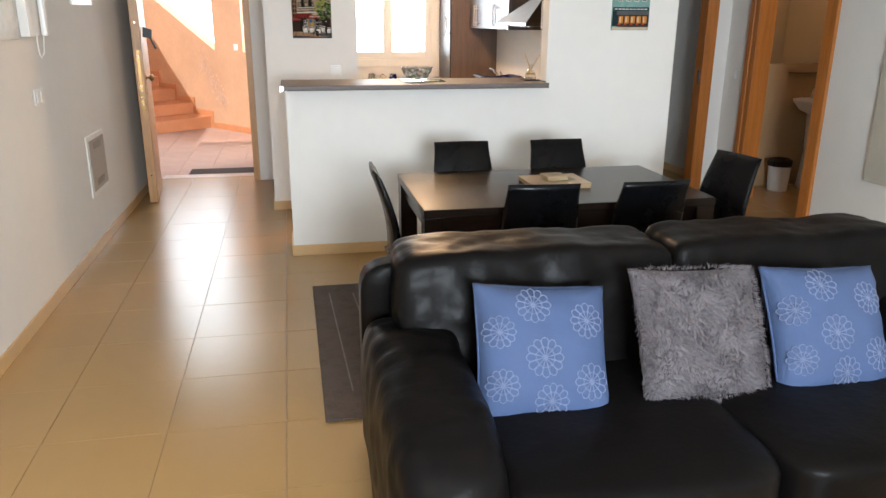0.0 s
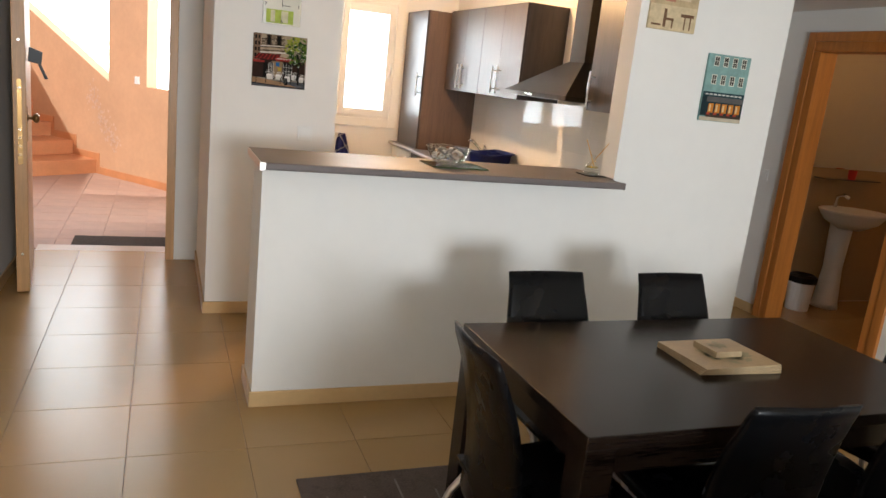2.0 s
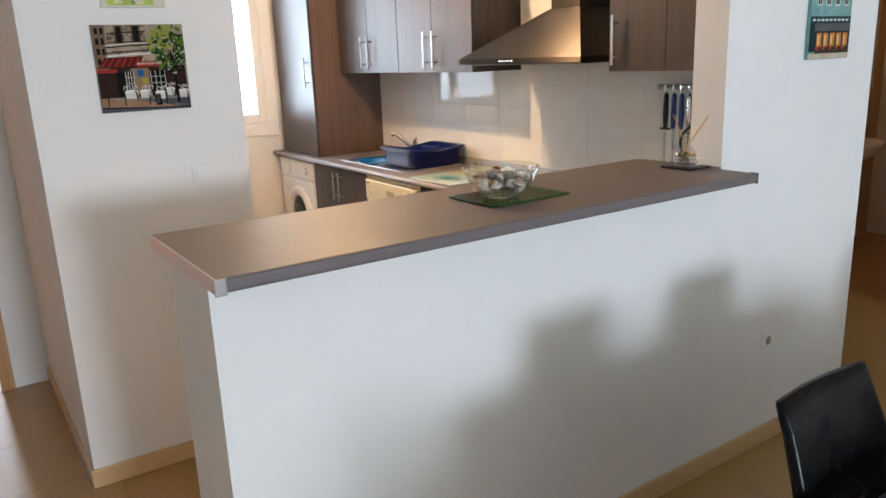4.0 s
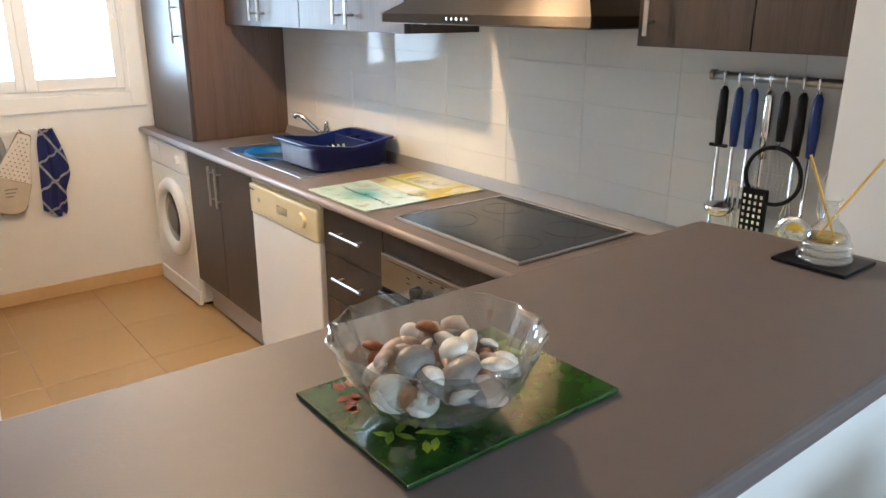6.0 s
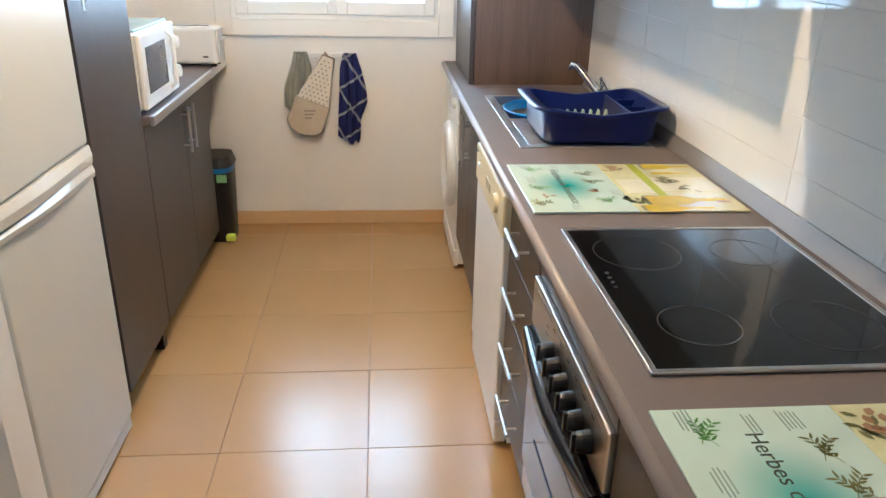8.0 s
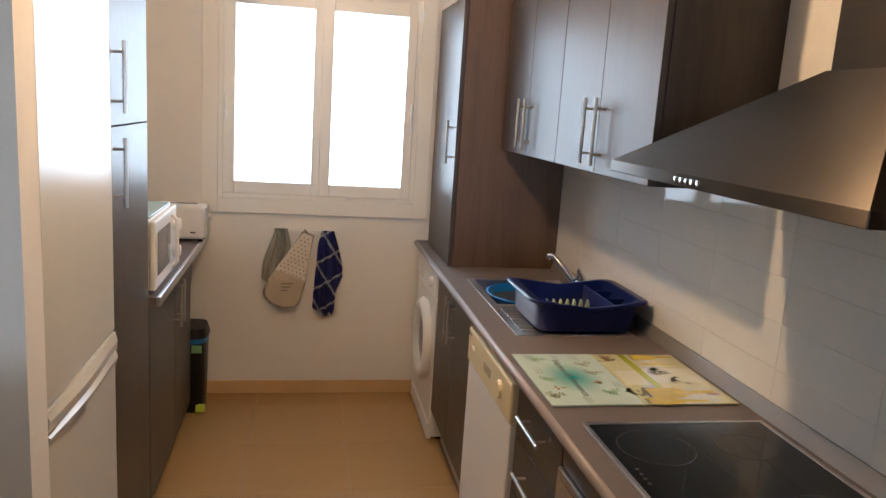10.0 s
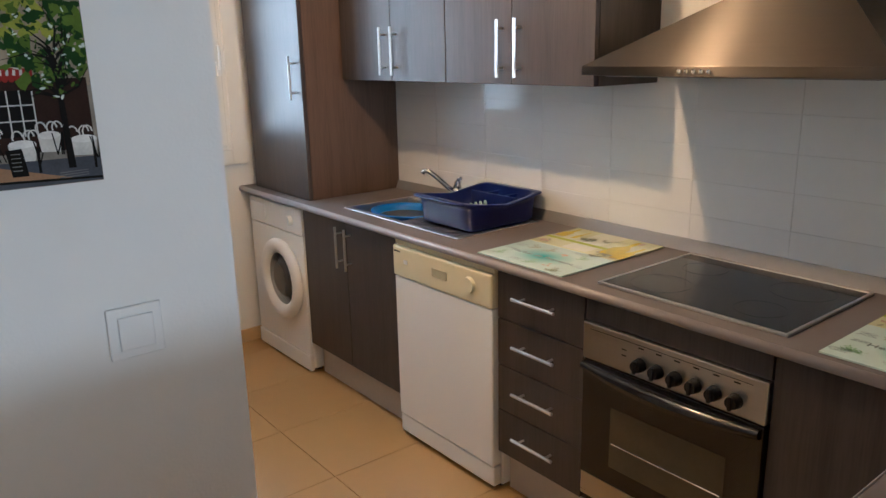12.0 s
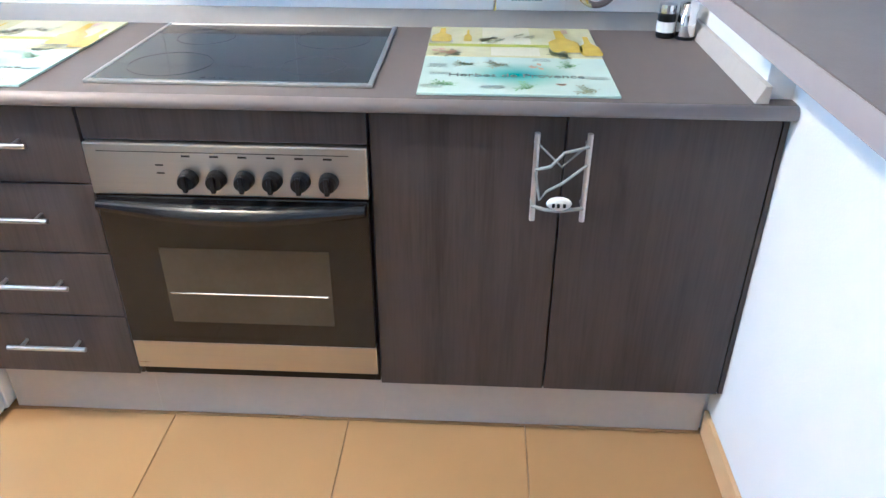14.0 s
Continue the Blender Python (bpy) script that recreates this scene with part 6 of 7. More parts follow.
def puff(x0, x1, y0, y1, z0, z1, p=6.0, seed=0, amp=0.006, n=22, lean=0.0, mx=None, freq=5.0):
    """A stuffed, wrinkled cushion filling the box; lean pushes its top along y."""
    bm = bmesh.new()
    bmesh.ops.create_cube(bm, size=2)
    bmesh.ops.subdivide_edges(bm, edges=list(bm.edges), cuts=n, use_grid_fill=True)
    c = Vector(((x0 + x1) / 2, (y0 + y1) / 2, (z0 + z1) / 2))
    h = Vector(((x1 - x0) / 2, (y1 - y0) / 2, (z1 - z0) / 2))
    for v in bm.verts:
        q = v.co
        nrm = (abs(q.x) ** p + abs(q.y) ** p + abs(q.z) ** p) ** (1 / p)
        d = q / nrm
        w = Vector((c.x + d.x * h.x, c.y + d.y * h.y + lean * d.z, c.z + d.z * h.z))
        k = noise.noise(w * freq + Vector((seed * 7.1, 0, 0))) + 0.5 * noise.noise(w * freq * 3.1 + Vector((0, seed * 3.3, 0)))
        v.co = w + d.normalized() * k * amp
    return bm


part("base", box(0.22, 2.26, -3.560, -2.560, 0.06, 0.30, 0.02, 3), LEATHER, sf)
part("back_frame", puff(0.16, 2.27, -2.640, -2.510, 0.08, 0.775, 12, 1, 0.003, 18), LEATHER, sf, smooth=True)
for k, (x0, x1) in enumerate(((0.26, 1.2), (1.2, 2.16))):
    part("back_cushion", puff(x0, x1, -2.880, -2.600, 0.42, 0.850, 11.0, 3 + k, 0.014, 34, 0.05, freq=5.0), LEATHER, sf, smooth=True)
for k, (x0, x1) in enumerate(((0.43, 1.19), (1.19, 1.96))):
    part("seat_cushion", puff(x0, x1, -3.600, -2.760, 0.27, 0.475, 7, 6 + k, 0.008, 26, freq=3.0), LEATHER, sf, smooth=True)


def arm(x0, x1, seed):
    bm = puff(x0, x1, -3.600, -2.580, 0.06, 0.63, 4.2, seed, 0.010, 34)
    for v in bm.verts:
        f = max(0.0, min(1.0, (-3.040 - v.co.y) / 0.5))
        if v.co.z > 0.3:
            v.co.z -= 0.03 * f
            d = Vector((v.co.x * 9, v.co.y * 22, v.co.z * 9))
            v.co.z += 0.010 * noise.noise(d) * (v.co.z - 0.3) / 0.3
            v.co.x += 0.006 * noise.noise(d + Vector((4, 4, 4)))
    return bm


part("arm", arm(0.14, 0.46, 11), LEATHER, sf, smooth=True)
part("arm", arm(1.95, 2.27, 14), LEATHER, sf, smooth=True)
for x in (0.24, 2.18):
    for y in (-3.500, -2.620):
        part("foot", box(x - 0.03, x + 0.03, y - 0.03, y + 0.03, 0.0, 0.075, 0.004), BLACK, sf)
bm = bmesh.new()
rod([(0.335, -2.895, 0.52), (0.325, -2.870, 0.66), (0.325, -2.830, 0.80)], 0.004, 6, bm=bm)
part("seam", bm, LEATHER, sf)

sf.location = (0.105, 0.17, 0)

BLUEC = material("blue_cushion_cotton", (0.050, 0.080, 0.175), 0.8, var=0.06, scale=10, bump=0.25, bump_scale=260)
PALEB = material("pale_blue_print", (0.15, 0.18, 0.285), 0.85, var=0.05, scale=20)
FUR = material("grey_faux_fur", (0.100, 0.089, 0.097), 0.85, var=0.45, scale=14, fine=0.4)


def cushion(cx, name, label, mat, seed, turn=0.0, zc=0.602, size=0.42):
    c = thing(name, cx, -2.90, zc - 0.2, label, "cushion", "sofa cushions")
    tilt = pose(cx, -2.90, zc, -30, turn, 0)
    bm = bmesh.new()
    bmesh.ops.create_cube(bm, size=2)
    bmesh.ops.subdivide_edges(bm, edges=list(bm.edges), cuts=26, use_grid_fill=True)
    for v in bm.verts:
        x, y, z = v.co
        r = max(abs(x), abs(z))
        thick = 0.075 * (max(0.0, 1 - abs(x) ** 3.0) ** 0.55) * (max(0.0, 1 - abs(z) ** 3.0) ** 0.55) + 0.006
        pinch = 1 - 0.06 * (1 - abs(z) ** 2) * (abs(x) > 0.5) * (abs(x) - 0.5) * 2 - 0.0
        pin2 = 1 - 0.06 * (1 - abs(x) ** 2) * (abs(z) > 0.5) * (abs(z) - 0.5) * 2
        w = Vector((x * size / 2 * pinch, y * thick, z * size / 2 * pin2))
        w += Vector((0, 1, 0)) * (0.006 * noise.noise(Vector((x * 3 + seed, z * 3, y))) + 0.0025 * noise.noise(Vector((x * 9, z * 9 + seed, y))) + 0.012 * max(0, r - 0.55) * noise.noise(Vector((x * 7 - z * 7, x * 2 + z * 2, seed))))
        v.co = tilt @ w
    body = part("cover", bm, mat, c, smooth=True)
    if mat is BLUEC:
        edge = []
        for k in range(64):
            a = 2 * math.pi * (k % 64) / 64
            x, z = math.cos(a), math.sin(a)
            q = (abs(x) ** 9 + abs(z) ** 9) ** (1 / 9)
            x, z = x / q, z / q
            p1 = 1 - 0.06 * (1 - z * z) * (abs(x) > 0.5) * (abs(x) - 0.5) * 2
            p2 = 1 - 0.06 * (1 - x * x) * (abs(z) > 0.5) * (abs(z) - 0.5) * 2
            edge.append(tilt @ Vector((x * size / 2 * p1, 0, z * size / 2 * p2)))
        part("piping", rod(edge + edge[:1], 0.005, 8), mat, c, smooth=True)
    return c, tilt, size


def rosettes(c, tilt, size, seed):
    """Flower rings printed on a cushion's front, laid just over its swelling."""
    for (u, v, s) in ((-0.02, -0.02, 0.060), (0.12, 0.09, 0.056), (-0.045, 0.135, 0.056), (0.125, -0.09, 0.056), (0.0, -0.145, 0.054), (-0.15, 0.055, 0.05), (-0.145, -0.10, 0.05)):
        bm = bmesh.new()
        for k in range(24):
            a = 2 * math.pi * k / 12
            far, mid = (0.48, 0.5) if k < 12 else (0.24, 0.70)
            line = []
            for j in range(13):
                t = 2 * math.pi * j / 12
                rr = s * (mid + far * math.cos(t))
                b = a + 0.30 * math.sin(t)
                x, z = u + rr * math.cos(b), v + rr * math.sin(b)
                X, Z = max(-0.97, min(0.97, x / (size / 2))), max(-0.97, min(0.97, z / (size / 2)))
                th = 0.075 * (1 - abs(X) ** 3) ** 0.55 * (1 - abs(Z) ** 3) ** 0.55 + 0.006
                y = -th + 0.006 * noise.noise(Vector((X * 3 + seed, Z * 3, -1))) - 0.0006
                line.append(tilt @ Vector((X * size / 2, y, Z * size / 2)))
            rod(line, 0.0012, 4, bm=bm, caps=False)
        tagged(part("rosette", bm, PALEB, c), kind="stuff")


for cx, seed, tn in ((0.768, 2, 5), (1.735, 5, 3)):
    c, tilt, size = cushion(cx, "cushion", "blue cotton cushion with pale flower rosettes leaning on the sofa back", BLUEC, seed, tn)
    rosettes(c, tilt, size, seed)
c, tilt, size = cushion(1.28, "fur_cushion", "grey faux-fur cushion leaning on the sofa back", FUR, 9, 2, 0.625)
rn = random.Random(33)
verts, faces = [], []
for k in range(9000):
    X, Z = rn.uniform(-1, 1), rn.uniform(-1, 1)
    th = 0.075 * max(0.0, 1 - abs(X) ** 3) ** 0.55 * max(0.0, 1 - abs(Z) ** 3) ** 0.55 + 0.006
    base = tilt @ Vector((X * size / 2, -th, Z * size / 2))
    lay = noise.noise(Vector((X * 2.2, Z * 2.2, 4))) * 2.5
    d = tilt.to_3x3() @ Vector((math.sin(lay) * 0.7 + rn.uniform(-0.4, 0.4), -0.55, -math.cos(lay) * 0.8 + rn.uniform(-0.4, 0.4)))
    if max(abs(X), abs(Z)) > 0.93:
        d += tilt.to_3x3() @ Vector((X, 0, Z))
    s = d.cross(Vector((rn.uniform(-1, 1), rn.uniform(-1, 1), rn.uniform(-1, 1)))).normalized() * 0.0016
    tip = base + d.normalized() * rn.uniform(0.010, 0.022)
    i = len(verts)
    verts += [base - s, base + s, tip]
    faces.append((i, i + 1, i + 2))
me = bpy.data.meshes.new("fur")
me.from_pydata([tuple(v - Vector(ORIGIN[c.name])) for v in verts], [], faces)
me.materials.append(FUR)
fo = new("fur", me)
fo.parent = c
tagged(fo, kind="stuff")

# ---- hall ----


def panel_on_hall(name, label, category, y0, y1, z0, z1, depth, mat, pname="panel"):
    t = thing(name, WL, (y0 + y1) / 2, z0, label, category)
    part(pname, box(WL + 0.0005, WL + depth, y0, y1, z0, z1, min(0.003, depth / 3)), mat, t)
    return t


v = panel_on_hall("vent_panel", "white metal access panel with slotted vents on the hall wall", "panel", 0.48, 0.955, 0.375, 0.79, 0.012, WHITE)
part("inner_panel", box(WL + 0.012, WL + 0.017, 0.515, 0.92, 0.41, 0.755, 0.002), material("panel_grey", (0.42, 0.39, 0.35), 0.5, var=0.06, scale=4), v)
GAP = material("vent_gap", (0.10, 0.10, 0.10), 0.6)
for z0 in (0.690, 0.44):
    for k in range(4):
        part("slot", box(WL + 0.0168, WL + 0.0175, 0.61, 0.82, z0 + k * 0.012, z0 + k * 0.012 + 0.005), GAP, v)
s = panel_on_hall("light_switch", "white double rocker light switch on the hall wall", "switch", -0.40, -0.235, 1.095, 1.18, 0.009, WHITE, "plate")
for y0 in (-0.375, -0.305):
    part("rocker", box(WL + 0.009, WL + 0.014, y0, y0 + 0.046, 1.108, 1.168, 0.002), WHITE, s)
ic = panel_on_hall("intercom", "white wall intercom with handset on the hall wall", "intercom", -0.45, -0.27, 1.46, 1.70, 0.045, WHITE, "body")
part("handset", box(WL + 0.046, WL + 0.075, -0.262, -0.208, 1.46, 1.71, 0.010, 3), WHITE, ic)
part("cord", rod([(WL + 0.05, -0.235, 1.46), (WL + 0.045, -0.25, 1.37), (WL + 0.04, -0.29, 1.345), (WL + 0.04, -0.32, 1.38), (WL + 0.04, -0.33, 1.46)], 0.004, 6), WHITE, ic)
cv = panel_on_hall("picture", "pale blurred landscape canvas on the hall wall", "picture", -1.36, -0.575, 1.45, 2.05, 0.03, material("canvas_pale", (0.52, 0.54, 0.50), 0.4, var=0.25, scale=3), "canvas")
mf = panel_on_hall("mirror", "small white framed mirror on the hall wall", "mirror", 0.57, 1.08, 1.635, 2.05, 0.018, WHITE, "mirror_frame")
part("mirror_glass", box(WL + 0.018, WL + 0.0195, 0.61, 1.04, 1.675, 2.01), material("mirror_silver", (0.8, 0.8, 0.8), 0.03, 1.0, var=0.01), mf)
cp_ = thing("picture", XE, -1.0, 0.5, "large pale plain canvas on the corridor wall", "picture", "wall pictures")
part("canvas", box(XE - 0.035, XE - 0.001, -1.75, -0.36, 0.48, 1.9, 0.003), material("canvas_beige", (0.50, 0.47, 0.40), 0.7, var=0.08, scale=3), cp_)

# entrance door, standing open against the hall wall
fr_ = thing("door_1", -0.78, 2.78, 0, "open pale wooden entrance door with brass furniture", "door", kind="structure")
bm = box(-0.335, -0.275, 2.70, 2.86, 0, 2.039, 0.003)
box(-1.305, -1.245, 2.70, 2.86, 0, 2.039, 0.003, bm=bm)
box(-1.305, -0.275, 2.70, 2.86, 2.04, 2.10, 0.003, bm=bm)
part("door_frame", bm, PALEWOOD, fr_)
leaf = part("leaf", box(-1.284, -1.214, 1.868, 2.70, 0.008, 2.03, 0.003), PALEWOOD, fr_)
BRASS = material("old_brass", (0.30, 0.18, 0.07), 0.3, 1.0, var=0.15, scale=20)
part("lock_plate", box(-1.262, -1.236, 1.8655, 1.8675, 0.80, 1.30, 0.001), BRASS, leaf)
for zz in (0.25, 0.86, 0.91, 0.96, 1.01, 1.25, 1.52):
    part("bolt", lathe([(0.0, 1.858), (0.008, 1.858), (0.008, 1.866)], (-1.249, 0, zz), 10, "y"), CHROME, leaf)
part("knob", lathe([(0.022, -1.2135), (0.022, -1.208), (0.010, -1.204), (0.010, -1.185), (0.026, -1.178), (0.030, -1.160), (0.018, -1.148), (0.0, -1.146)], (0, 1.96, 1.07), 20, "x"), BRASS, leaf, "round brass knob", smooth=True)
part("door_plate", box(-1.2138, -1.2105, 1.94, 1.98, 0.93, 1.14, 0.001), BRASS, leaf)
kc = thing("key_pouch", -1.20, 2.02, 1.36, "black key pouch with strap hanging on the door", "key pouch")
part("pouch", prism([(-1.207, 1.40), (-1.135, 1.385), (-1.128, 1.46), (-1.20, 1.485)], "y", 2.0, 2.03, 0.004), BLACK, kc)
part("strap", prism([(-1.155, 1.39), (-1.137, 1.387), (-1.10, 1.305), (-1.118, 1.30)], "y", 2.008, 2.022, 0.002), BLACK, kc)
leaf_turn = pose(-1.236, 2.70, 0, 0, 0, 6.5) @ pose(1.236, -2.70, 0)
leaf.matrix_basis = pose(0.78, -2.78, 0) @ leaf_turn @ pose(-0.78, 2.78, 0)
kc.matrix_basis = leaf_turn @ kc.matrix_basis
part("hinge", rod([(-1.236, 2.702, 0.25), (-1.236, 2.702, 0.35)], 0.008, 8), BRASS, leaf)

# ---- landing and outside stair ----
LZ = -0.03
SA, SD = Vector((-0.264, 5.789, 0)), Vector((-0.611, 0.791, 0))
SN = Vector((-0.791, -0.611, 0))


def on_wall(s, z, off=0.0):
    p = SA + SD * s + SN * off
    return (p.x, p.y, z)


def slab(outline, off0, off1, mat, name, parent=None, label=""):
    """A flat outline of (distance along the slanting wall, height), thickened across it."""
    bm = bmesh.new()
    lo = [bm.verts.new(on_wall(s, z, off0)) for s, z in outline]
    hi = [bm.verts.new(on_wall(s, z, off1)) for s, z in outline]
    bm.faces.new(lo)
    bm.faces.new(hi[::-1])
    n = len(lo)
    for k in range(n):
        bm.faces.new((lo[k], lo[(k + 1) % n], hi[(k + 1) % n], hi[k]))
    if parent:
        return part(name, bm, mat, parent, label)
    return whole(name, bm, mat, label, "wall", "structure")


slab([(-1.0, -0.3), (5.0, -0.3), (5.0, 2.86), (1.17, 1.10), (1.17, 3.4), (0.47, 3.4), (0.47, 1.10), (-0.8, 1.10), (-0.8, 3.4), (-1.0, 3.4)], -0.14, 0, TERRA, "wall_landing", None, "peach rendered landing wall with cut-out openings and peeling patches")
wall("wall_landing_side", [(-3.6, -3.48, 2.84, 9.5, -0.3, 3.4)], TERRA, "peach rendered side wall")
wall("wall_landing_front", [(-3.6, WL, 2.84, 2.96, -0.3, 3.4)], TERRA, "peach rendered wall beside the entrance")
bm = bmesh.new()
landing = whole("floor_landing", box(-3.5, 0.9, 4.25, 9.4, -0.28, LZ - 0.008, bm=box(-3.5, -0.112, 2.86, 4.25, -0.28, LZ - 0.008)), TERRATILE, "terracotta tiled landing floor", "floor", "structure")
whole("doorstep", box(-1.245, -0.335, 2.70, 3.12, LZ, -0.001, 0.002), material("pale_threshold", (0.52, 0.42, 0.33), 0.3, var=0.08, scale=5), "pale threshold slab", "threshold", "structure")
dm = thing("doormat", -0.66, 3.28, LZ, "dark brown doormat at the entrance", "doormat")
part("coir_surface", box(-1.03, -0.30, 3.14, 3.50, LZ, LZ + 0.016, 0.004), material("coir", (0.045, 0.028, 0.018), 0.95, var=0.4, scale=60, bump=0.8, bump_scale=250), dm)
part("rim", box(-1.04, -0.29, 3.13, 3.138, LZ, LZ + 0.010), BLACK, dm)
st = thing("stair", *on_wall(2.2, 0)[:2], 0, "terracotta tiled outside stair rising along the landing wall", "stair", kind="structure")
for k in range(7):
    s0 = 1.40 + k * 0.48
    bm = bmesh.new()
    pts = []
    for off in (0.0, 1.6):
        for s, z in ((s0, LZ), (s0 + 3.9 - k * 0.48, LZ), (s0 + 3.9 - k * 0.48, LZ + 0.17 * (k + 1) - 0.03), (s0, LZ + 0.17 * (k + 1) - 0.03)):
            pts.append(bm.verts.new(on_wall(s, z + (0.0 if k == 0 else 0), off)))
    for f in ((0, 1, 2, 3), (7, 6, 5, 4), (0, 4, 5, 1), (1, 5, 6, 2), (2, 6, 7, 3), (3, 7, 4, 0)):
        bm.faces.new([pts[i] for i in f])
    part("step", bm, STEPTILE, st)
    bm = bmesh.new()
    pts = []
    for off in (0.001, 1.6):
        for s, z in ((s0 - 0.012, LZ + 0.17 * (k + 1) - 0.029), (s0 + 0.48, LZ + 0.17 * (k + 1) - 0.029), (s0 + 0.48, LZ + 0.17 * (k + 1)), (s0 - 0.012, LZ + 0.17 * (k + 1))):
            pts.append(bm.verts.new(on_wall(s, z, off)))
    for f in ((0, 1, 2, 3), (7, 6, 5, 4), (0, 4, 5, 1), (1, 5, 6, 2), (2, 6, 7, 3), (3, 7, 4, 0)):
        bm.faces.new([pts[i] for i in f])
    part("tread", bm, STEPTILE, st)
    slab([(s0 - 0.06, LZ + 0.17 * k), (s0 + 0.42, LZ + 0.17 * k), (s0 + 0.42, LZ + 0.17 * k + 0.25), (s0 - 0.06, LZ + 0.17 * k + 0.25)], 0.001, 0.012, STEPTILE, "stair_skirting", st)
slab([(-1.0, LZ), (1.335, LZ), (1.335, LZ + 0.085), (-1.0, LZ + 0.085)], 0.001, 0.012, STEPTILE, "baseboard_12", None, "terracotta skirting on the landing")
sw = thing("light_switch", *on_wall(0.63, 1.12), "white push button switch on the landing wall", "switch")
slab([(0.59, 1.12), (0.67, 1.12), (0.67, 1.205), (0.59, 1.205)], 0.001, 0.012, WHITE, "plate", sw)
slab([(0.61, 1.145), (0.65, 1.145), (0.65, 1.185), (0.61, 1.185)], 0.012, 0.018, WHITE, "rocker", sw)
# flaking plaster: small curled chips on the wall
PEEL = material("flaked_plaster", (0.55, 0.36, 0.25), 0.9, var=0.2, scale=30)
rn = random.Random(14)
bm = bmesh.new()
for k in range(150):
    t = rn.random()
    s, z = 1.02 + 0.55 * t + rn.gauss(0, 0.06), 0.35 + 0.65 * t + rn.gauss(0, 0.09)
    r0 = rn.uniform(0.008, 0.028)
    p = [on_wall(s + r0 * math.cos(a + k) * rn.uniform(0.5, 1.1), z + r0 * math.sin(a + k) * rn.uniform(0.5, 1.3), 0.002 + rn.uniform(0, 0.004)) for a in (0, 1.3, 2.4, 3.6, 4.9)]
    bm.faces.new([bm.verts.new(q) for q in p])
whole("flaked_plaster", bm, PEEL, "flaking plaster on the landing wall", "plaster", "stuff")
# haze of light beyond the landing's openings
bm = bmesh.new()
bm.faces.new([bm.verts.new(on_wall(s, z, -2.6)) for s, z in ((-6, -0.3), (9, -0.3), (9, 7), (-6, 7))])
whole("backdrop_landing", bm, glow("landing_haze", (1, 0.98, 0.94), 6.0), "blinding white daylight outside", "backdrop", "structure")

# ---- corridor and bathroom ----
dj = thing("door_3", XE, 0.72, 0, "orange varnished wooden doorway of the bathroom", "door", kind="structure")
bm = box(XE - 0.022, XE + 0.14, 1.135, 1.20, 0, 2.029, 0.003)
box(XE - 0.022, XE + 0.14, 0.24, 0.305, 0, 2.029, 0.003, bm=bm)
box(XE - 0.022, XE + 0.14, 0.24, 1.20, 2.03, 2.10, 0.003, bm=bm)
part("door_frame", bm, ORANGEWOOD, dj)
bm = box(XE - 0.03, XE - 0.002, 1.20, 1.265, 0, 2.165, 0.003)
box(XE - 0.03, XE - 0.002, 0.175, 0.24, 0, 2.165, 0.003, bm=bm)
box(XE - 0.03, XE - 0.002, 0.24, 1.20, 2.10, 2.165, 0.003, bm=bm)
part("architrave", bm, ORANGEWOOD, dj)
d4 = thing("door_4", 3.49, 1.6, 0, "orange varnished frame of an open corridor doorway", "door", kind="structure")
for xa, xb in ((3.80, 3.91), (3.04, 3.15)):
    part("jamb", box(xa, xb, 1.575, 1.598, 0, 2.15, 0.003), ORANGEWOOD, d4)
    part("lining", box(max(xa, 3.0805) if xa < 3.5 else xa + 0.002, 3.1 if xa < 3.5 else 3.8985, 1.5985, 1.71, 0, 2.078, 0.002), ORANGEWOOD, d4)
part("head", box(3.1505, 3.7995, 1.575, 1.598, 2.05, 2.15, 0.003), ORANGEWOOD, d4)
part("strike_plate", box(3.7965, 3.8015, 1.60, 1.64, 1.0, 1.12, 0.001), CHROME, d4, "shiny strike plate")
switch_s = thing("light_switch", XE, 1.45, 1.05, "white light switch on the corridor wall", "switch")
part("plate", box(XE - 0.009, XE - 0.0005, 1.41, 1.495, 1.05, 1.135, 0.003), WHITE, switch_s)
part("rocker", box(XE - 0.013, XE - 0.009, 1.43, 1.475, 1.068, 1.117, 0.002), WHITE, switch_s)
BATHTILE = material("cream_bath_tile", (0.42, 0.29, 0.16), 0.18, var=0.06, scale=2, per_object=0.02)
whole("wall_bathroom_tiles", box(XE + 0.12, 5.9, 1.606, 1.62, 0, 2.4), BATHTILE, "cream tiled bathroom wall", "wall", "structure")
bs = thing("washbasin", 5.0, 1.35, 0, "white pedestal washbasin with chrome taps", "washbasin")
bm = lathe([(0.0, 0.72), (0.10, 0.70), (0.22, 0.76), (0.275, 0.83), (0.285, 0.85), (0.27, 0.855), (0.24, 0.83), (0.15, 0.77), (0.0, 0.75)], (0, 0, 0), 36)
for q in bm.verts:
    q.co = Vector((4.98 + q.co.x * 1.05, 1.37 + q.co.y * 0.82, q.co.z))
part("basin", bm, WHITE, bs, smooth=True)
part("pedestal", lathe([(0.11, 0.0), (0.10, 0.05), (0.075, 0.35), (0.09, 0.72)], (4.98, 1.45, 0), 24), WHITE, bs, smooth=True)
part("tap", rod([(4.98, 1.56, 0.85), (4.98, 1.56, 0.94), (4.98, 1.50, 0.965), (4.98, 1.44, 0.945)], 0.014, 10), CHROME, bs, smooth=True)
mr = thing("mirror", 5.1, 1.6, 1.15, "large bathroom mirror with glass shelf below", "mirror")
part("mirror_glass", box(4.5, 5.75, 1.596, 1.604, 1.17, 2.15), bpy.data.materials["mirror_silver"], mr)
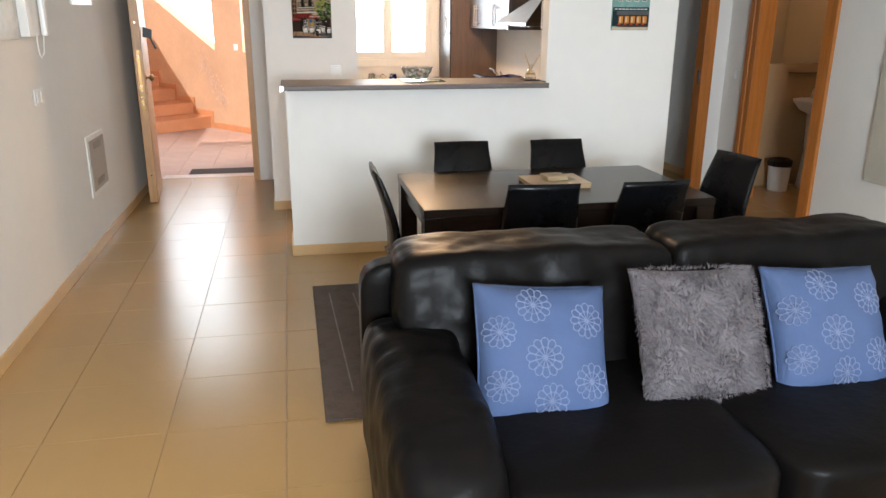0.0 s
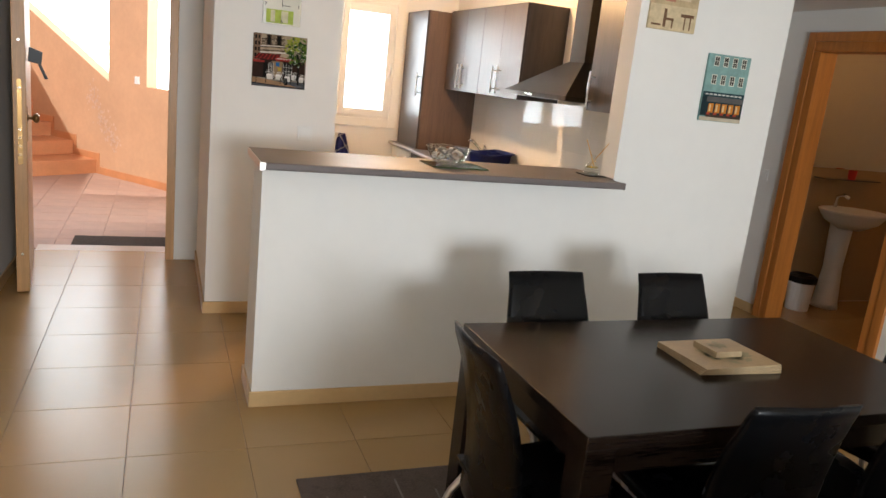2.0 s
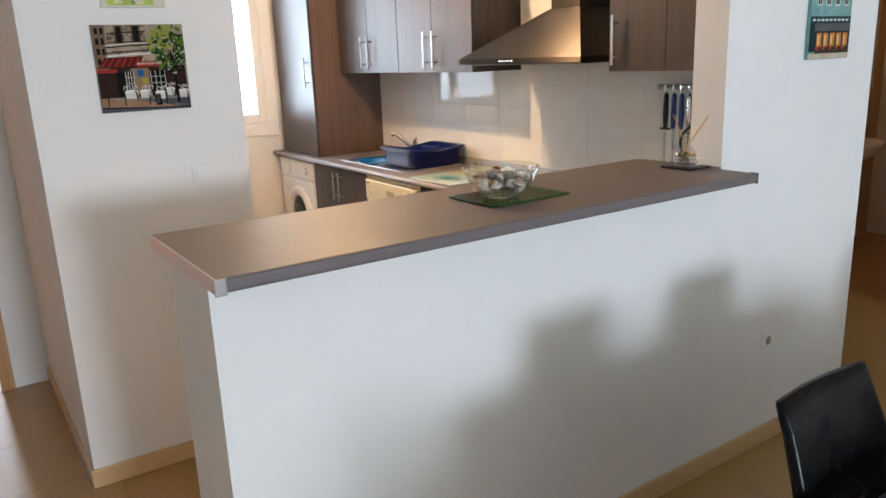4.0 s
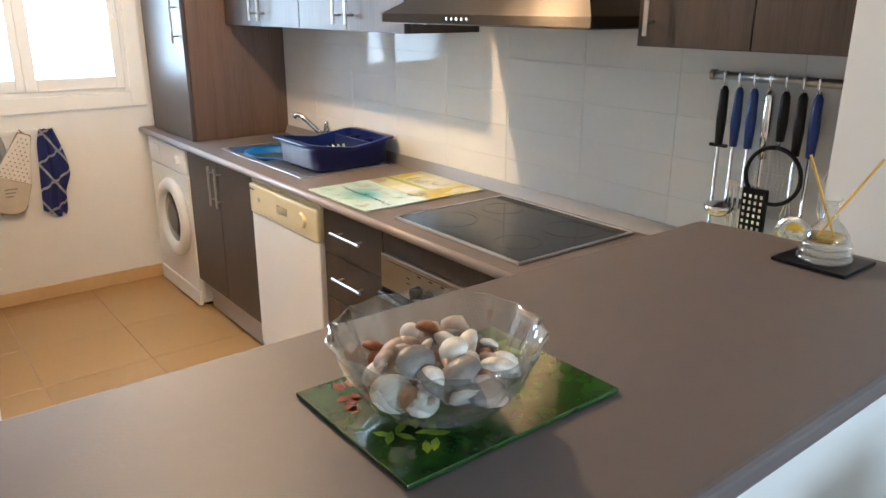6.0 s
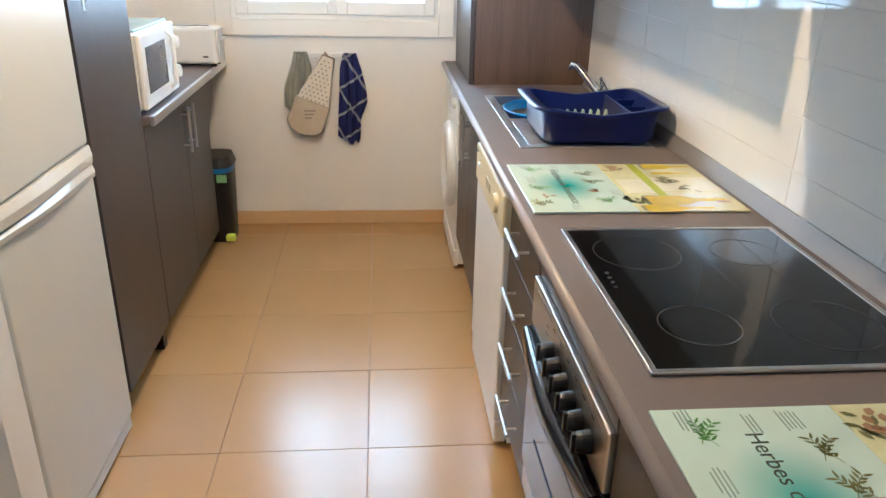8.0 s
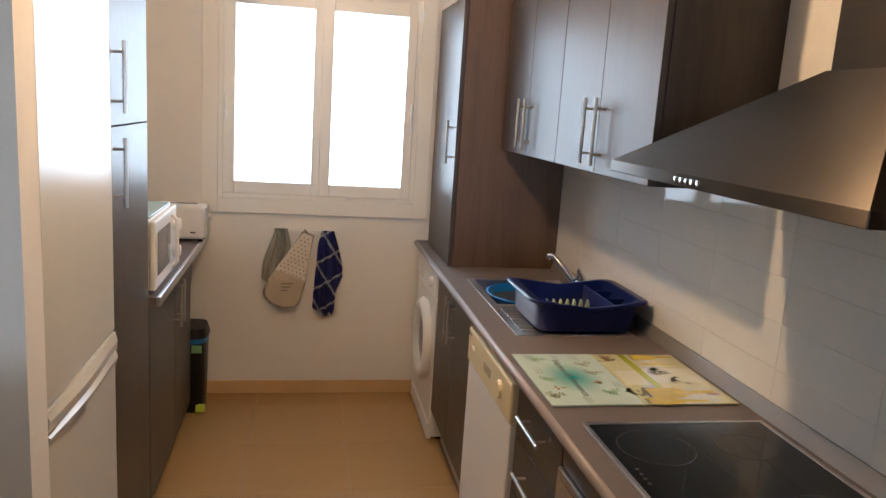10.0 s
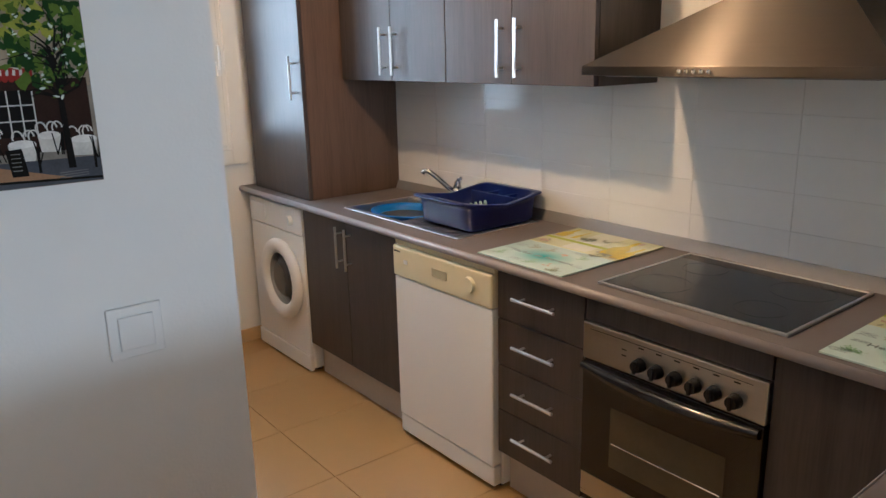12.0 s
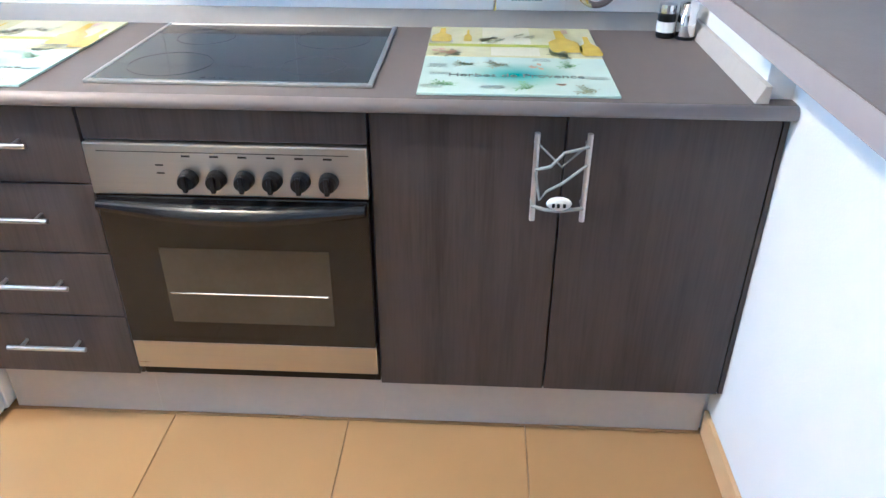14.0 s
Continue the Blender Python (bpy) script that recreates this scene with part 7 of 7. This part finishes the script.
part("shelf", box(4.72, 5.35, 1.48, 1.60, 1.085, 1.093, 0.001), material("shelf_glass", (0.08, 0.09, 0.08), 0.1), mr)
whole("beaker", lathe([(0.030, 1.0935), (0.036, 1.17), (0.032, 1.17), (0.027, 1.098), (0.0, 1.098)], (5.06, 1.53, 0), 20), material("red_plastic", (0.55, 0.03, 0.02), 0.35), "red plastic beaker on the bathroom shelf", "beaker")
bb = thing("waste_bin", 4.75, 1.25, 0, "small white bin with black bag in the bathroom", "bin")
part("tub", lathe([(0.09, 0.0), (0.105, 0.27), (0.10, 0.27), (0.086, 0.01), (0.0, 0.01)], (4.62, 1.40, 0), 24), WHITE, bb)
part("bag", lathe([(0.112, 0.235), (0.118, 0.285), (0.09, 0.30), (0.0, 0.27)], (4.62, 1.40, 0), 16, wave=0.05, lobes=5), BLACK, bb)

# unseen fitting, added to go with the assumed bathroom bulb
bl_ = thing("ceiling_lamp", 5.0, 0.6, H, "unseen bathroom ceiling lamp added for the assumed warm bulb", "lamp")
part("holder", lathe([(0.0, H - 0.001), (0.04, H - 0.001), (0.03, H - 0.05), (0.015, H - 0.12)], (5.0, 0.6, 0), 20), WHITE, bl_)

# ---- tiles ----


def tile_mesh(name, w, d, t, mat, bev=0.0018):
    bm = bmesh.new()
    a = [bm.verts.new(p) for p in ((-w / 2, -d / 2, -t), (w / 2, -d / 2, -t), (w / 2, d / 2, -t), (-w / 2, d / 2, -t))]
    b = [bm.verts.new(p) for p in ((-w / 2, -d / 2, -bev), (w / 2, -d / 2, -bev), (w / 2, d / 2, -bev), (-w / 2, d / 2, -bev))]
    c = [bm.verts.new(p) for p in ((-w / 2 + bev, -d / 2 + bev, 0), (w / 2 - bev, -d / 2 + bev, 0), (w / 2 - bev, d / 2 - bev, 0), (-w / 2 + bev, d / 2 - bev, 0))]
    for lo, hi in ((a, b), (b, c)):
        for k in range(4):
            bm.faces.new((lo[k], lo[(k + 1) % 4], hi[(k + 1) % 4], hi[k]))
    bm.faces.new(c)
    return solid(name, bm, mat)


P_ = 0.46
ft = tile_mesh("floor_tile", P_ - 0.002, P_ - 0.002, 0.009, TILE, 0.0010)
rn = random.Random(2)
for i in range(-4, 13):
    for j in range(-17, 9):
        x, y = -0.02 + (i + 0.5) * P_, 0.195 + (j + 0.5) * P_
        if x - P_ / 2 < WL - 0.45 or x + P_ / 2 > 6.0:
            continue
        if (x > XE + 0.3 and not -0.3 < y < 1.7) or (j < -12 and x > 3.0) or y < -7.2:
            continue
        if y > 2.95 and x < 0.1:
            continue
        o = new("floor_tile", ft)
        o.parent = floor
        o.location = (x, y, rn.uniform(-0.0003, 0.0003))
        o.rotation_euler = (rn.uniform(-0.0006, 0.0006), rn.uniform(-0.0006, 0.0006), 0)
lt = tile_mesh("landing_tile", 0.327, 0.327, 0.007, TERRATILE)
for i in range(-10, 3):
    for j in range(0, 15):
        x, y = i * 0.33, 3.28 + j * 0.33
        rel = Vector((x, y, 0)) - SA
        if rel.dot(SN) < -0.15 or x > 0.85 or (x > -0.27 and y < 4.4):
            continue
        o = new("landing_tile", lt)
        o.parent = landing
        o.location = (x, y, LZ)
tiled = bpy.data.objects["wall_tiled"]
TW, TH = 0.352, 0.118
wall_tile = tile_mesh("wall_tile", TW - 0.0014, TH - 0.0014, 0.006, WALLTILE, 0.0007)
whole("tile_backing", box(XT - 0.003, XT - 0.0002, 0.251, 3.376, 0.9, 2.14), WGROUT, "pale grout behind the wall tiles", "grout", "structure")
for i in range(0, 9):
    for j in range(0, 5):
        y, z = 0.232 + (i + 0.5) * TW, 0.9105 + (j + 0.5) * TH
        if y + TW / 2 > 3.45:
            continue
        o = new("wall_tile", wall_tile)
        o.parent = tiled
        o.rotation_euler = (radians(90), 0, radians(-90))
        o.location = (XT - 0.0045 + rn.uniform(-0.0002, 0.0002), y, z)
        o.rotation_euler = (radians(90) + rn.uniform(-0.0015, 0.0015), rn.uniform(-0.001, 0.001), radians(-90) + rn.uniform(-0.0015, 0.0015))
